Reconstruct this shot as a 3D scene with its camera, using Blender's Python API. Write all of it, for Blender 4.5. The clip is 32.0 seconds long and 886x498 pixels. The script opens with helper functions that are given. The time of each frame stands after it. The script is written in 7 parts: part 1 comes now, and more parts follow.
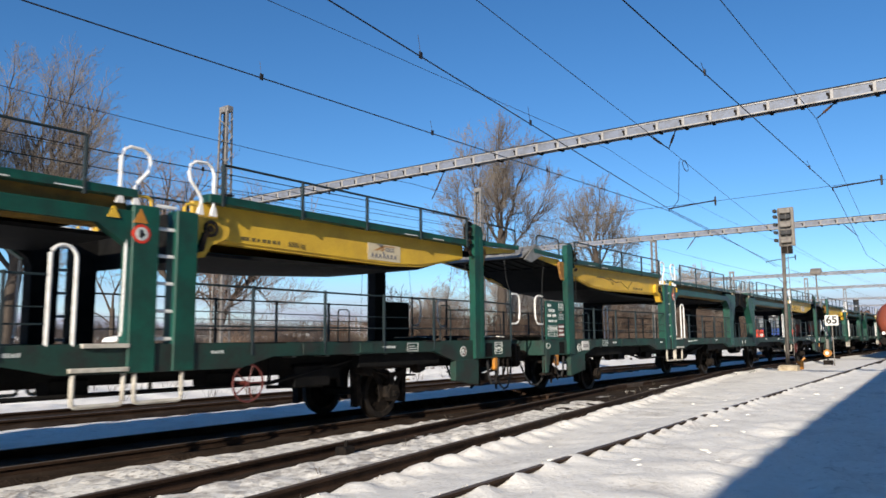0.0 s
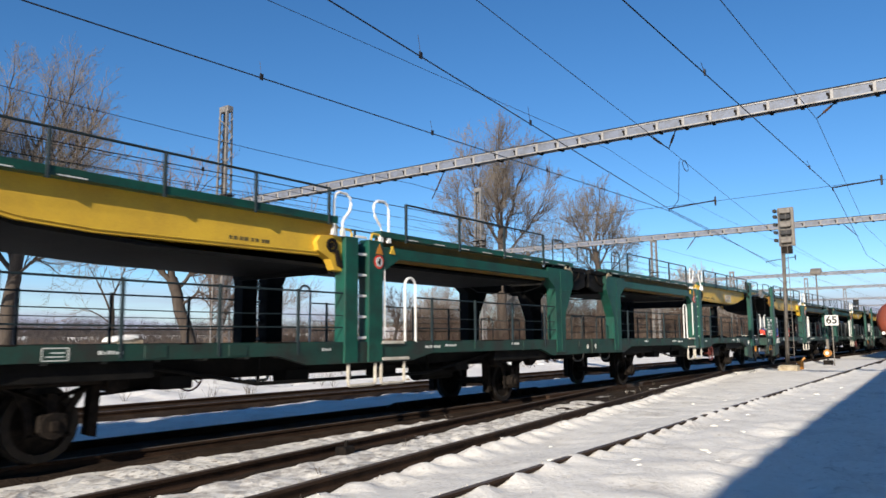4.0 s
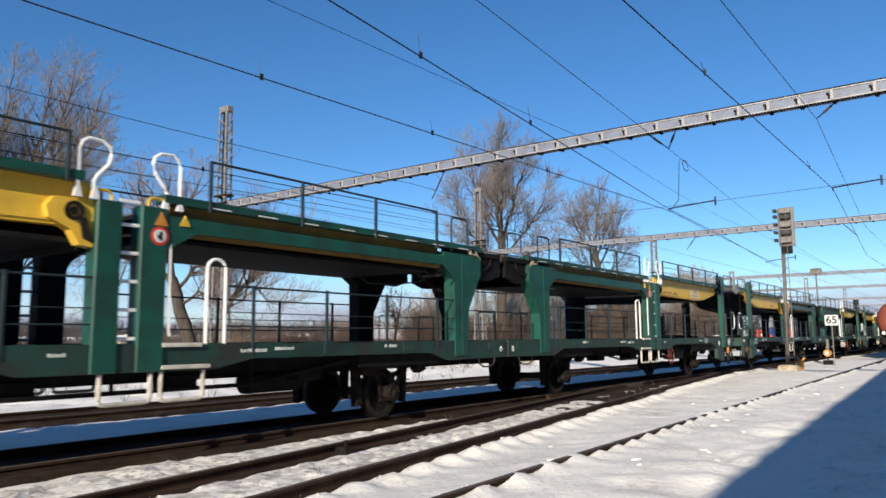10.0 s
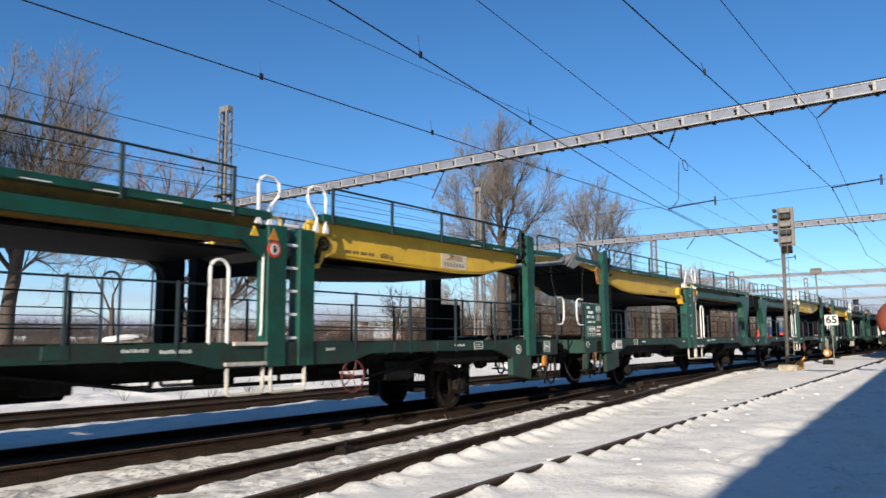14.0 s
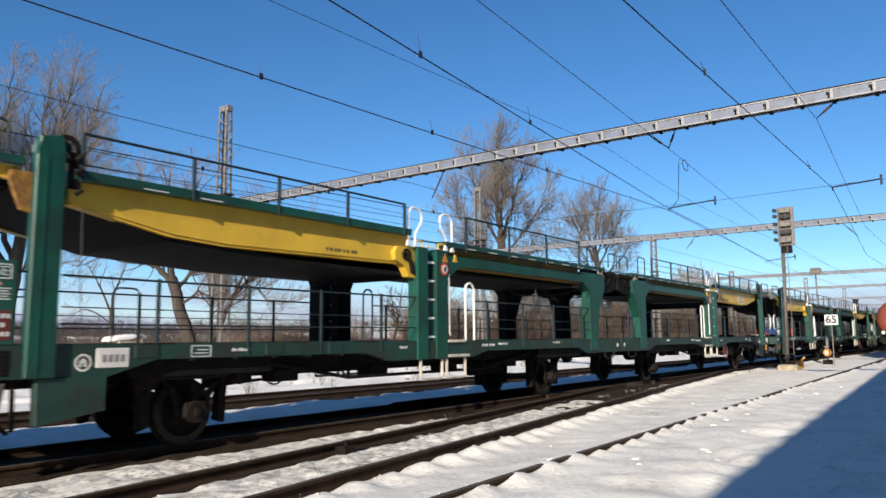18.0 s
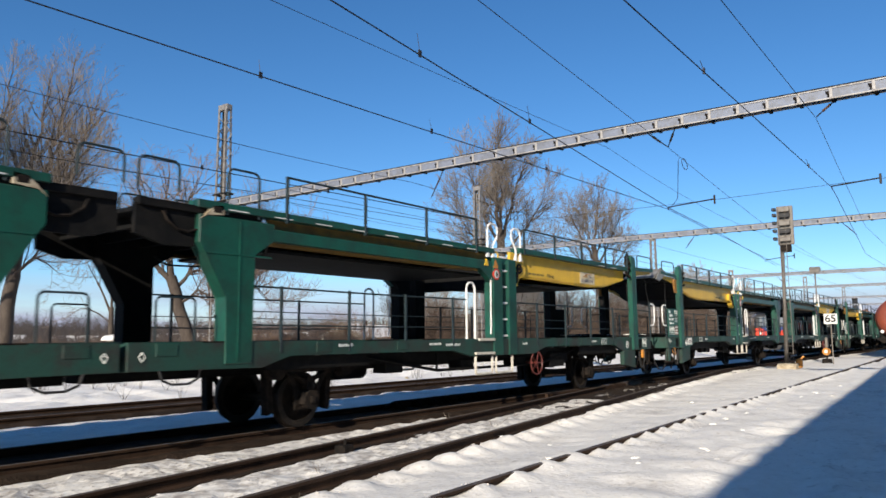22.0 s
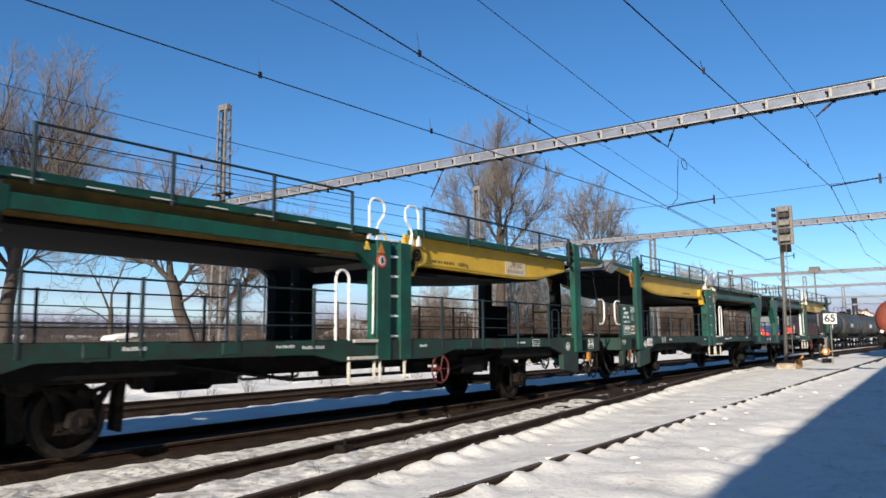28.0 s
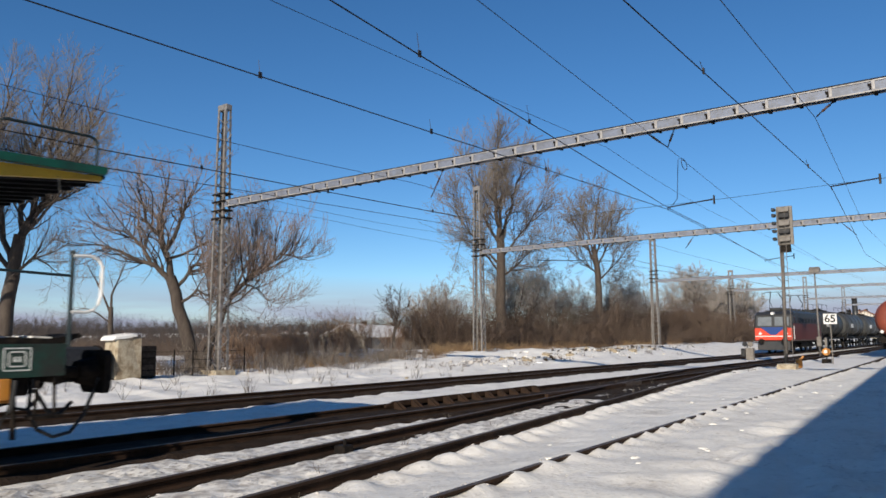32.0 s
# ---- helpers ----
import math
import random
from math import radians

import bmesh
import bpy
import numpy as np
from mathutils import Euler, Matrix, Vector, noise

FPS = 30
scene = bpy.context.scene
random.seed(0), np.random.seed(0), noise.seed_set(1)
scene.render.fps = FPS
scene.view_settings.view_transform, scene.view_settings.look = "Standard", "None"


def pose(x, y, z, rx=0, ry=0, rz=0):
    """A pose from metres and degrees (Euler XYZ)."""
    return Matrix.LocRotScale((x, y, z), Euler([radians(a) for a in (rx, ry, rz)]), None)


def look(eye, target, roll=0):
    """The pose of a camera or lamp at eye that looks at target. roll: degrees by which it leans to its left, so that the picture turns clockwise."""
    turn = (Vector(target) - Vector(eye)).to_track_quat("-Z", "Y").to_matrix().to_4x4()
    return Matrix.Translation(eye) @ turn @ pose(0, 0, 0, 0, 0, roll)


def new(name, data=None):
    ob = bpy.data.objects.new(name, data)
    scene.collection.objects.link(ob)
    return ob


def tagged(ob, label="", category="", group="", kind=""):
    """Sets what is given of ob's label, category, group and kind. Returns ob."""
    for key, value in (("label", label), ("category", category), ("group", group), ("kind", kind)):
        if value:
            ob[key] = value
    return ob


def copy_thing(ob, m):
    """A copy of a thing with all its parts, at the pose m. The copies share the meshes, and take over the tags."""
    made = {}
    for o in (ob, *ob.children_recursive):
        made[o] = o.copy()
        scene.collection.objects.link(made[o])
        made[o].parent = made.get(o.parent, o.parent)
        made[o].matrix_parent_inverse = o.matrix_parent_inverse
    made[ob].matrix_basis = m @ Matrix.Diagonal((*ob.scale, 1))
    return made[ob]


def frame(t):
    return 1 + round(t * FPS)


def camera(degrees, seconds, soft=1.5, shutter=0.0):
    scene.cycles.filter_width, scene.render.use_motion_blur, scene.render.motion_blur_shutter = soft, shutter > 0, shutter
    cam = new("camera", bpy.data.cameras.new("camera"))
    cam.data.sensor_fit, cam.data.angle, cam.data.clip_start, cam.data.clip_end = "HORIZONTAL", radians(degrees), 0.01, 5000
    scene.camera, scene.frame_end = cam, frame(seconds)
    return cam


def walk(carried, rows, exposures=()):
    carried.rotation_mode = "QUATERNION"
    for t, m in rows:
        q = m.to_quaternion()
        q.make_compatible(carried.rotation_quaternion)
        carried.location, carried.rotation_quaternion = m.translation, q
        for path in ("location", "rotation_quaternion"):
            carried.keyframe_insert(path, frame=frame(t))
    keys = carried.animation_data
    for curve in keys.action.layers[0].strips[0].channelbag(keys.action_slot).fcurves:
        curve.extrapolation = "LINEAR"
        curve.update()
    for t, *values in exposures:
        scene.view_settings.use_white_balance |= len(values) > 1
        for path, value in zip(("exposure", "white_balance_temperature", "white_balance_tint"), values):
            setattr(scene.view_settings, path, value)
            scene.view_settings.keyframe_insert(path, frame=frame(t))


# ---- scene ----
# camera: a near-still hand-held view beside the tracks; x runs along the rails, y across them, rail tops at z = 0
FOV = 62.18
cam = camera(FOV, 32.0, soft=1.6, shutter=0.10)
EYE_Z = 1.455


def view(dyaw, dpitch):
    yaw, pitch = radians(53.418 + dyaw), radians(6.870 + dpitch)
    way = Vector((math.sin(yaw) * math.cos(pitch), math.cos(yaw) * math.cos(pitch), math.sin(pitch)))
    eye = Vector((0, 0, EYE_Z))
    return look(eye, eye + way * 20, -0.45)


EXPO = 0.56
walk(cam, [(0, view(-0.09, 0.11)), (8, view(-0.09, 0.11)), (13, view(-0.08, 0.09)), (18, view(-0.07, 0.07)),
           (20.5, view(-0.05, 0.03)), (22.5, view(-0.02, -0.02)), (25, view(0, -0.04)), (28, view(0, -0.02)),
           (30.7, view(0, -0.06)), (32, view(0, 0))], exposures=[(0, EXPO), (29.5, EXPO), (31, EXPO - 0.04), (32, EXPO - 0.32)])

# daylight: low winter sun from the end of the tracks behind the camera, clear blue sky
SUN_WAY = Vector((2.42, 0.74, -1.0)).normalized()
sun = new("sun", bpy.data.lights.new("sun", "SUN"))
sun.data.energy, sun.data.angle, sun.data.color = 4.8, radians(0.53), (1.0, 0.90, 0.76)
sun.matrix_world = look((-30, -5, 30), Vector((-30, -5, 30)) + SUN_WAY)
world = bpy.data.worlds.new("clear_winter_sky")
scene.world = world
world.use_nodes = True
_n, _l = world.node_tree.nodes, world.node_tree.links
sky = _n.new("ShaderNodeTexSky")
sky.sky_type, sky.sun_disc = "NISHITA", False
sky.sun_elevation = math.asin(-SUN_WAY.z)
sky.sun_rotation = math.atan2(-SUN_WAY.x, -SUN_WAY.y)
sky.altitude, sky.air_density, sky.dust_density, sky.ozone_density = 1500, 1.0, 0.0, 4.2
_n["Background"].inputs["Strength"].default_value = 0.095
tone = _n.new("ShaderNodeHueSaturation")
tone.inputs["Saturation"].default_value = 1.16
_l.new(sky.outputs["Color"], tone.inputs["Color"])
# thin pale cloud bank low over the horizon
_tc, _sep, _cl = _n.new("ShaderNodeTexCoord"), _n.new("ShaderNodeSeparateXYZ"), _n.new("ShaderNodeTexNoise")
_map = _n.new("ShaderNodeMapping")
_map.inputs["Scale"].default_value = (1.0, 1.0, 9.0)
_l.new(_tc.outputs["Generated"], _sep.inputs[0]), _l.new(_tc.outputs["Generated"], _map.inputs["Vector"])
_l.new(_map.outputs["Vector"], _cl.inputs["Vector"])
_cl.inputs["Scale"].default_value, _cl.inputs["Detail"].default_value = 3.2, 5
_hi = _n.new("ShaderNodeMapRange")
_hi.inputs["From Min"].default_value, _hi.inputs["From Max"].default_value = 0.085, 0.030
_l.new(_sep.outputs["Z"], _hi.inputs["Value"])
_th = _n.new("ShaderNodeMapRange")
_th.inputs["From Min"].default_value, _th.inputs["From Max"].default_value = 0.30, 0.58
_l.new(_cl.outputs["Fac"], _th.inputs["Value"])
_mul = _n.new("ShaderNodeMath")
_mul.operation = "MULTIPLY"
_l.new(_hi.outputs["Result"], _mul.inputs[0]), _l.new(_th.outputs["Result"], _mul.inputs[1])
_mx = _n.new("ShaderNodeMix")
_mx.data_type = "RGBA"
_mx.inputs["B"].default_value = (3.5, 3.8, 4.9, 1)
_l.new(_mul.outputs["Value"], _mx.inputs["Factor"]), _l.new(tone.outputs["Color"], _mx.inputs["A"])
_l.new(_mx.outputs["Result"], _n["Background"].inputs["Color"])


# ---------- materials ----------
def material(name, color, color2=None, rough=0.6, metal=0.0, scale=6.0, fine=60.0, amount=0.5, bump=0.15, spread=0.0, top=None, stretch=(1, 1, 1), transmission=0.0, edge=(0.42, 0.62)):
    """Two-scale noise between two colours, fine relief, optional tint that differs from piece to piece."""
    m = bpy.data.materials.new(name)
    m.use_nodes = True
    n, l = m.node_tree.nodes, m.node_tree.links
    b = n["Principled BSDF"]
    b.inputs["Roughness"].default_value, b.inputs["Metallic"].default_value = rough, metal
    b.inputs["Transmission Weight"].default_value = transmission
    color2 = color2 or tuple(c * 0.6 for c in color)
    tc = n.new("ShaderNodeTexCoord")
    mp = n.new("ShaderNodeMapping")
    mp.inputs["Scale"].default_value = stretch
    l.new(tc.outputs["Object"], mp.inputs["Vector"])
    big, small = n.new("ShaderNodeTexNoise"), n.new("ShaderNodeTexNoise")
    big.inputs["Scale"].default_value, big.inputs["Detail"].default_value, big.inputs["Roughness"].default_value = scale, 6, 0.65
    small.inputs["Scale"].default_value, small.inputs["Detail"].default_value = fine, 4
    l.new(mp.outputs["Vector"], big.inputs["Vector"]), l.new(mp.outputs["Vector"], small.inputs["Vector"])
    ramp = n.new("ShaderNodeMapRange")
    ramp.inputs["From Min"].default_value, ramp.inputs["From Max"].default_value = edge
    ramp.inputs["To Max"].default_value = amount
    l.new(big.outputs["Fac"], ramp.inputs["Value"])
    mix = n.new("ShaderNodeMix")
    mix.data_type = "RGBA"
    mix.inputs["A"].default_value, mix.inputs["B"].default_value = (*color, 1), (*color2, 1)
    l.new(ramp.outputs["Result"], mix.inputs["Factor"])
    grain = n.new("ShaderNodeMix")
    grain.data_type, grain.blend_type = "RGBA", "OVERLAY"
    grain.inputs["Factor"].default_value = 0.35 * amount
    l.new(mix.outputs["Result"], grain.inputs["A"]), l.new(small.outputs["Fac"], grain.inputs["B"])
    last = grain.outputs["Result"]
    if spread:
        info, hsv, rng = n.new("ShaderNodeObjectInfo"), n.new("ShaderNodeHueSaturation"), n.new("ShaderNodeMapRange")
        rng.inputs["To Min"].default_value, rng.inputs["To Max"].default_value = 1 - spread, 1 + spread
        l.new(info.outputs["Random"], rng.inputs["Value"]), l.new(rng.outputs["Result"], hsv.inputs["Value"])
        l.new(last, hsv.inputs["Color"])
        last = hsv.outputs["Color"]
    l.new(last, b.inputs["Base Color"])
    if bump:
        bp = n.new("ShaderNodeBump")
        bp.inputs["Strength"].default_value, bp.inputs["Distance"].default_value = bump, 0.02
        l.new(small.outputs["Fac"], bp.inputs["Height"]), l.new(bp.outputs["Normal"], b.inputs["Normal"])
    return m


GREEN = material("green_wagon_paint", (0.006, 0.072, 0.049), (0.012, 0.030, 0.024), 0.42, scale=2.4, fine=45, amount=0.7, bump=0.06, spread=0.12)
GREEN_DIRTY = material("grimy_green_frame_paint", (0.008, 0.045, 0.033), (0.020, 0.021, 0.018), 0.6, scale=2.2, fine=40, amount=0.9, bump=0.1, spread=0.15)
YELLOW = material("yellow_wagon_paint", (0.69, 0.44, 0.042), (0.50, 0.30, 0.04), 0.45, scale=1.4, fine=40, amount=0.55, bump=0.05, spread=0.06)
# Yellow paint dulled to ochre, with the shade under curb and beam in it
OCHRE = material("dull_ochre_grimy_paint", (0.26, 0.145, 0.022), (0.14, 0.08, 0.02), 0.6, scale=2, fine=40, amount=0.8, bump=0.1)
RUSTYELLOW = material("rust_stained_yellow_paint", (0.34, 0.17, 0.03), (0.12, 0.05, 0.02), 0.7, scale=9, fine=40, amount=0.95, bump=0.2)
WHITE = material("white_handrail_paint", (0.80, 0.80, 0.78), (0.55, 0.53, 0.48), 0.4, scale=9, amount=0.4, bump=0.03)
BLUEGREEN = material("dark_blue_green_railing", (0.005, 0.019, 0.025), (0.010, 0.015, 0.016), 0.65, scale=8, amount=0.5, bump=0.04)
GRIME = material("brake_dust_grime", (0.009, 0.0078, 0.0072), (0.024, 0.018, 0.014), 0.8, scale=7, fine=50, amount=0.9, bump=0.3)
# Soot-black of the underframe; also carries shade on inner posts and deck undersides
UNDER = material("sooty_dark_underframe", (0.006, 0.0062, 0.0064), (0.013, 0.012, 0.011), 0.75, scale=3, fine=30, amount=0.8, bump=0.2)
DECKSTEEL = material("worn_deck_steel", (0.05, 0.055, 0.05), (0.10, 0.095, 0.085), 0.6, 0.3, scale=2, fine=30, amount=0.8, bump=0.15)
RAMP = material("bare_galvanised_flap", (0.36, 0.35, 0.32), (0.17, 0.15, 0.13), 0.45, 0.5, scale=3, fine=40, amount=0.7, bump=0.1)
WHEELSTEEL = material("sooty_wheel_steel", (0.020, 0.017, 0.015), (0.042, 0.032, 0.025), 0.55, 0.5, scale=8, amount=0.7, bump=0.1)
ORANGE = material("orange_valve_paint", (0.52, 0.21, 0.025), (0.30, 0.14, 0.04), 0.5, amount=0.5)
PLATEGREEN = material("dark_green_data_board", (0.010, 0.075, 0.055), (0.012, 0.05, 0.04), 0.45, scale=3, amount=0.5, bump=0.03)
LETTER = material("faded_white_lettering", (0.66, 0.68, 0.65), (0.40, 0.44, 0.42), 0.6, scale=25, amount=0.8, bump=0.0)
DARKLETTER = material("dark_lettering", (0.10, 0.08, 0.03), (0.2, 0.14, 0.03), 0.6, scale=25, amount=0.7, bump=0.0)
LOGOWHITE = material("white_panel_paint", (0.70, 0.69, 0.66), (0.5, 0.48, 0.44), 0.5, scale=5, amount=0.4, bump=0.0)
PANELCREAM = material("cream_panel_paint", (0.62, 0.54, 0.37), (0.50, 0.41, 0.25), 0.5, scale=5, amount=0.5, bump=0.0)
LOGOPINK = material("pale_red_paint", (0.60, 0.30, 0.26), (0.5, 0.3, 0.27), 0.5, scale=8, amount=0.4, bump=0.0)
LOGOGREY = material("grey_logo_paint", (0.20, 0.19, 0.19), (0.3, 0.28, 0.26), 0.5, scale=10, amount=0.5, bump=0.0)
LOGOOCHRE = material("ochre_logo_paint", (0.40, 0.20, 0.06), (0.5, 0.33, 0.13), 0.5, scale=10, amount=0.5, bump=0.0)
STEPPAINT = material("dirty_white_step_paint", (0.58, 0.55, 0.48), (0.36, 0.32, 0.26), 0.55, scale=6, amount=0.7, bump=0.05)
RED = material("red_sign_paint", (0.62, 0.035, 0.015), (0.45, 0.04, 0.02), 0.45, scale=6, amount=0.4, bump=0.02)
RUST = material("rusty_rail_steel", (0.050, 0.030, 0.020), (0.026, 0.017, 0.012), 0.75, 0.2, scale=3, fine=40, amount=0.8, bump=0.3)
RAILTOP = material("worn_brown_rail_head", (0.105, 0.080, 0.064), (0.055, 0.040, 0.030), 0.6, 0.3, scale=2, fine=30, amount=0.6, bump=0.05)
TIMBER = material("oily_timber_sleeper", (0.035, 0.027, 0.021), (0.07, 0.055, 0.042), 0.9, scale=5, fine=50, amount=0.9, bump=0.4, spread=0.3)
GALV = material("weathered_lattice_steel", (0.22, 0.21, 0.20), (0.12, 0.10, 0.085), 0.6, 0.25, scale=5, fine=40, amount=0.8, bump=0.1)
BEAMSTEEL = material("pale_grey_beam_steel", (0.37, 0.355, 0.34), (0.22, 0.20, 0.18), 0.6, 0.25, scale=4, fine=40, amount=0.8, bump=0.1)
CHORDSTEEL = material("dark_brown_grey_chord_steel", (0.15, 0.135, 0.12), (0.09, 0.075, 0.06), 0.6, 0.25, scale=4, fine=40, amount=0.8, bump=0.1)
WEBSTEEL = material("grey_web_plate_steel", (0.18, 0.20, 0.25), (0.14, 0.145, 0.16), 0.6, 0.25, scale=4, fine=40, amount=0.8, bump=0.1)
WIRE = material("dark_copper_wire", (0.030, 0.028, 0.027), (0.05, 0.04, 0.035), 0.5, 0.6, scale=3, amount=0.4, bump=0.0)
INSUL = material("brown_glazed_insulator", (0.10, 0.05, 0.03), (0.16, 0.10, 0.07), 0.25, scale=6, amount=0.5, bump=0.0)
CONCRETE = material("old_concrete", (0.42, 0.36, 0.26), (0.20, 0.145, 0.085), 0.9, scale=3.5, fine=30, amount=0.9, bump=0.5)
SIGNALGREY = material("pale_grey_signal_enamel", (0.19, 0.17, 0.145), (0.10, 0.085, 0.07), 0.5, scale=5, amount=0.6, bump=0.05)
BLACK = material("matt_black_enamel", (0.012, 0.012, 0.012), (0.03, 0.03, 0.03), 0.6, scale=6, amount=0.5, bump=0.05)
BARK = material("grey_brown_bark", (0.046, 0.034, 0.026), (0.080, 0.062, 0.048), 0.9, scale=4, fine=30, amount=0.8, bump=0.6, stretch=(1, 1, 0.3))
TWIG = material("frosted_brown_twigs", (0.155, 0.125, 0.10), (0.23, 0.195, 0.16), 0.9, scale=0.4, fine=5, amount=0.9, bump=0.0)
WILLOW = material("reddish_willow_twigs", (0.19, 0.135, 0.11), (0.27, 0.21, 0.175), 0.9, scale=0.4, fine=5, amount=0.9, bump=0.0)
TWIGFROST = material("rime_grey_twigs", (0.27, 0.235, 0.205), (0.38, 0.35, 0.32), 0.9, scale=0.4, fine=5, amount=0.9, bump=0.0)
FARWOOD = material("dark_far_woodland", (0.060, 0.047, 0.042), (0.10, 0.082, 0.072), 0.95, scale=0.05, fine=1, amount=0.9, bump=0.0)
SCRUB = material("brown_scrub_twigs", (0.088, 0.058, 0.041), (0.15, 0.108, 0.077), 0.9, scale=0.25, fine=4, amount=0.9, bump=0.0)
BUSH = material("warm_brown_bush_twigs", (0.19, 0.115, 0.070), (0.26, 0.17, 0.11), 0.9, scale=0.4, fine=4, amount=0.9, bump=0.0)
DRYGRASS = material("dry_straw_grass", (0.30, 0.20, 0.10), (0.20, 0.12, 0.065), 0.9, scale=0.6, fine=5, amount=0.9, bump=0.0)
GLASSDARK = material("dark_window_glass", (0.05, 0.06, 0.07), (0.03, 0.035, 0.04), 0.08, scale=2, amount=0.3, bump=0.0)
# Pale grey: the reflection of sky and snow is put into the glass colour
LOCOGLASS = material("dusty_windscreen_glass", (0.17, 0.185, 0.19), (0.10, 0.11, 0.115), 0.12, scale=2, amount=0.4, bump=0.0)
PLASTER = material("pale_house_plaster", (0.55, 0.50, 0.42), (0.42, 0.36, 0.29), 0.9, scale=0.8, fine=8, amount=0.6, bump=0.05, spread=0.25)
TILE = material("brown_roof_tile", (0.17, 0.075, 0.045), (0.26, 0.14, 0.09), 0.9, scale=1.2, fine=10, amount=0.8, bump=0.2)
LOCOGREY = material("dark_grey_loco_paint", (0.022, 0.023, 0.023), (0.036, 0.033, 0.030), 0.45, scale=1, amount=0.7, bump=0.05)
LOCORED = material("orange_red_loco_paint", (0.64, 0.060, 0.025), (0.48, 0.055, 0.028), 0.4, scale=1.5, amount=0.5, bump=0.03)
LOCOMAROON = material("dull_maroon_loco_paint", (0.115, 0.022, 0.017), (0.09, 0.035, 0.028), 0.5, scale=1.5, amount=0.6, bump=0.03)
LOCOBLUE = material("blue_loco_paint", (0.018, 0.050, 0.20), (0.02, 0.045, 0.14), 0.4, scale=1.5, amount=0.4, bump=0.03)
TANKGREY = material("sooty_grey_tank_paint", (0.060, 0.061, 0.058), (0.034, 0.032, 0.029), 0.5, 0.1, scale=0.9, fine=12, amount=0.9, bump=0.06, spread=0.15)
TANKBROWN = material("red_brown_tank_paint", (0.24, 0.055, 0.028), (0.15, 0.04, 0.025), 0.5, scale=1.2, fine=14, amount=0.7, bump=0.05)
# Blue-grey: the haze of distance is put into the colour
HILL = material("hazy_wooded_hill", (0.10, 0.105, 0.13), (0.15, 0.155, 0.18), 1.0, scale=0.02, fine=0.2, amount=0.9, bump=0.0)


def snow_material(name, dirt, dirt_edge, scale, specks=0.0, base=(0.79, 0.765, 0.715)):
    m = material(name, base, dirt, 0.75, scale=scale, fine=9, amount=0.9, bump=0.45, edge=dirt_edge)
    n, l = m.node_tree.nodes, m.node_tree.links
    b = n["Principled BSDF"]
    b.inputs["Specular IOR Level"].default_value = 0.25
    if specks:
        # crumbs of ballast and soot, thicker in drifts
        tc, fine, wide = n.new("ShaderNodeTexCoord"), n.new("ShaderNodeTexNoise"), n.new("ShaderNodeTexNoise")
        for q, sc, det in ((fine, 13, 7), (wide, 0.55, 3)):
            q.inputs["Scale"].default_value, q.inputs["Detail"].default_value = sc, det
            l.new(tc.outputs["Object"], q.inputs["Vector"])
        add, cut, mix = n.new("ShaderNodeMath"), n.new("ShaderNodeMapRange"), n.new("ShaderNodeMix")
        add.operation = "MULTIPLY_ADD"
        add.inputs[1].default_value = 0.40
        l.new(wide.outputs["Fac"], add.inputs[0]), l.new(fine.outputs["Fac"], add.inputs[2])
        cut.inputs["From Min"].default_value, cut.inputs["From Max"].default_value, cut.inputs["To Max"].default_value = 0.80, 0.93, specks
        l.new(add.outputs["Value"], cut.inputs["Value"])
        mix.data_type = "RGBA"
        mix.inputs["B"].default_value = (0.16, 0.125, 0.10, 1)
        l.new(cut.outputs["Result"], mix.inputs["Factor"])
        l.new(b.inputs["Base Color"].links[0].from_socket, mix.inputs["A"])
        l.new(mix.outputs["Result"], b.inputs["Base Color"])
        bump = n.new("ShaderNodeBump")
        bump.inputs["Strength"].default_value, bump.inputs["Distance"].default_value = 0.3, 0.05
        l.new(fine.outputs["Fac"], bump.inputs["Height"])
        l.new(b.inputs["Normal"].links[0].from_socket, bump.inputs["Normal"])
        l.new(bump.outputs["Normal"], b.inputs["Normal"])
    return m


SNOW = snow_material("fresh_trodden_snow", (0.56, 0.53, 0.49), (0.50, 0.80), 1.1, 0.35)
CRUMB = snow_material("dull_broken_snow", (0.30, 0.28, 0.26), (0.35, 0.7), 2.5, base=(0.55, 0.53, 0.50))
CRUMB.node_tree.nodes["Principled BSDF"].inputs["Roughness"].default_value = 0.9
ROOFSNOW = snow_material("roof_snow", (0.66, 0.66, 0.66), (0.6, 0.85), 0.7)
GRITSNOW = snow_material("gritty_trodden_snow", (0.30, 0.27, 0.245), (0.44, 0.66), 5.5, 0.9)
BED = material("brown_ballast_with_snow", (0.028, 0.020, 0.0145), (0.55, 0.53, 0.51), 0.95, scale=1.7, fine=26, amount=0.95, bump=0.8, edge=(0.61, 0.65), stretch=(0.45, 1.3, 1))
BEDDARK = material("dark_oily_ballast", (0.021, 0.0140, 0.0098), (0.042, 0.029, 0.021), 0.95, scale=2.2, fine=26, amount=0.9, bump=0.9)
# soot, shade black, dust and ballast hardly shine
for _m in (UNDER, GRIME, BED, BEDDARK, TIMBER, RUST):
    _m.node_tree.nodes["Principled BSDF"].inputs["Specular IOR Level"].default_value = 0.12


# ---------- mesh helpers ----------
def finish(bm, name, mat, smooth=False):
    bmesh.ops.recalc_face_normals(bm, faces=bm.faces[:])
    me = bpy.data.meshes.new(name)
    bm.to_mesh(me)
    bm.free()
    me.materials.append(mat)
    if smooth:
        for f in me.polygons:
            f.use_smooth = True
    return me


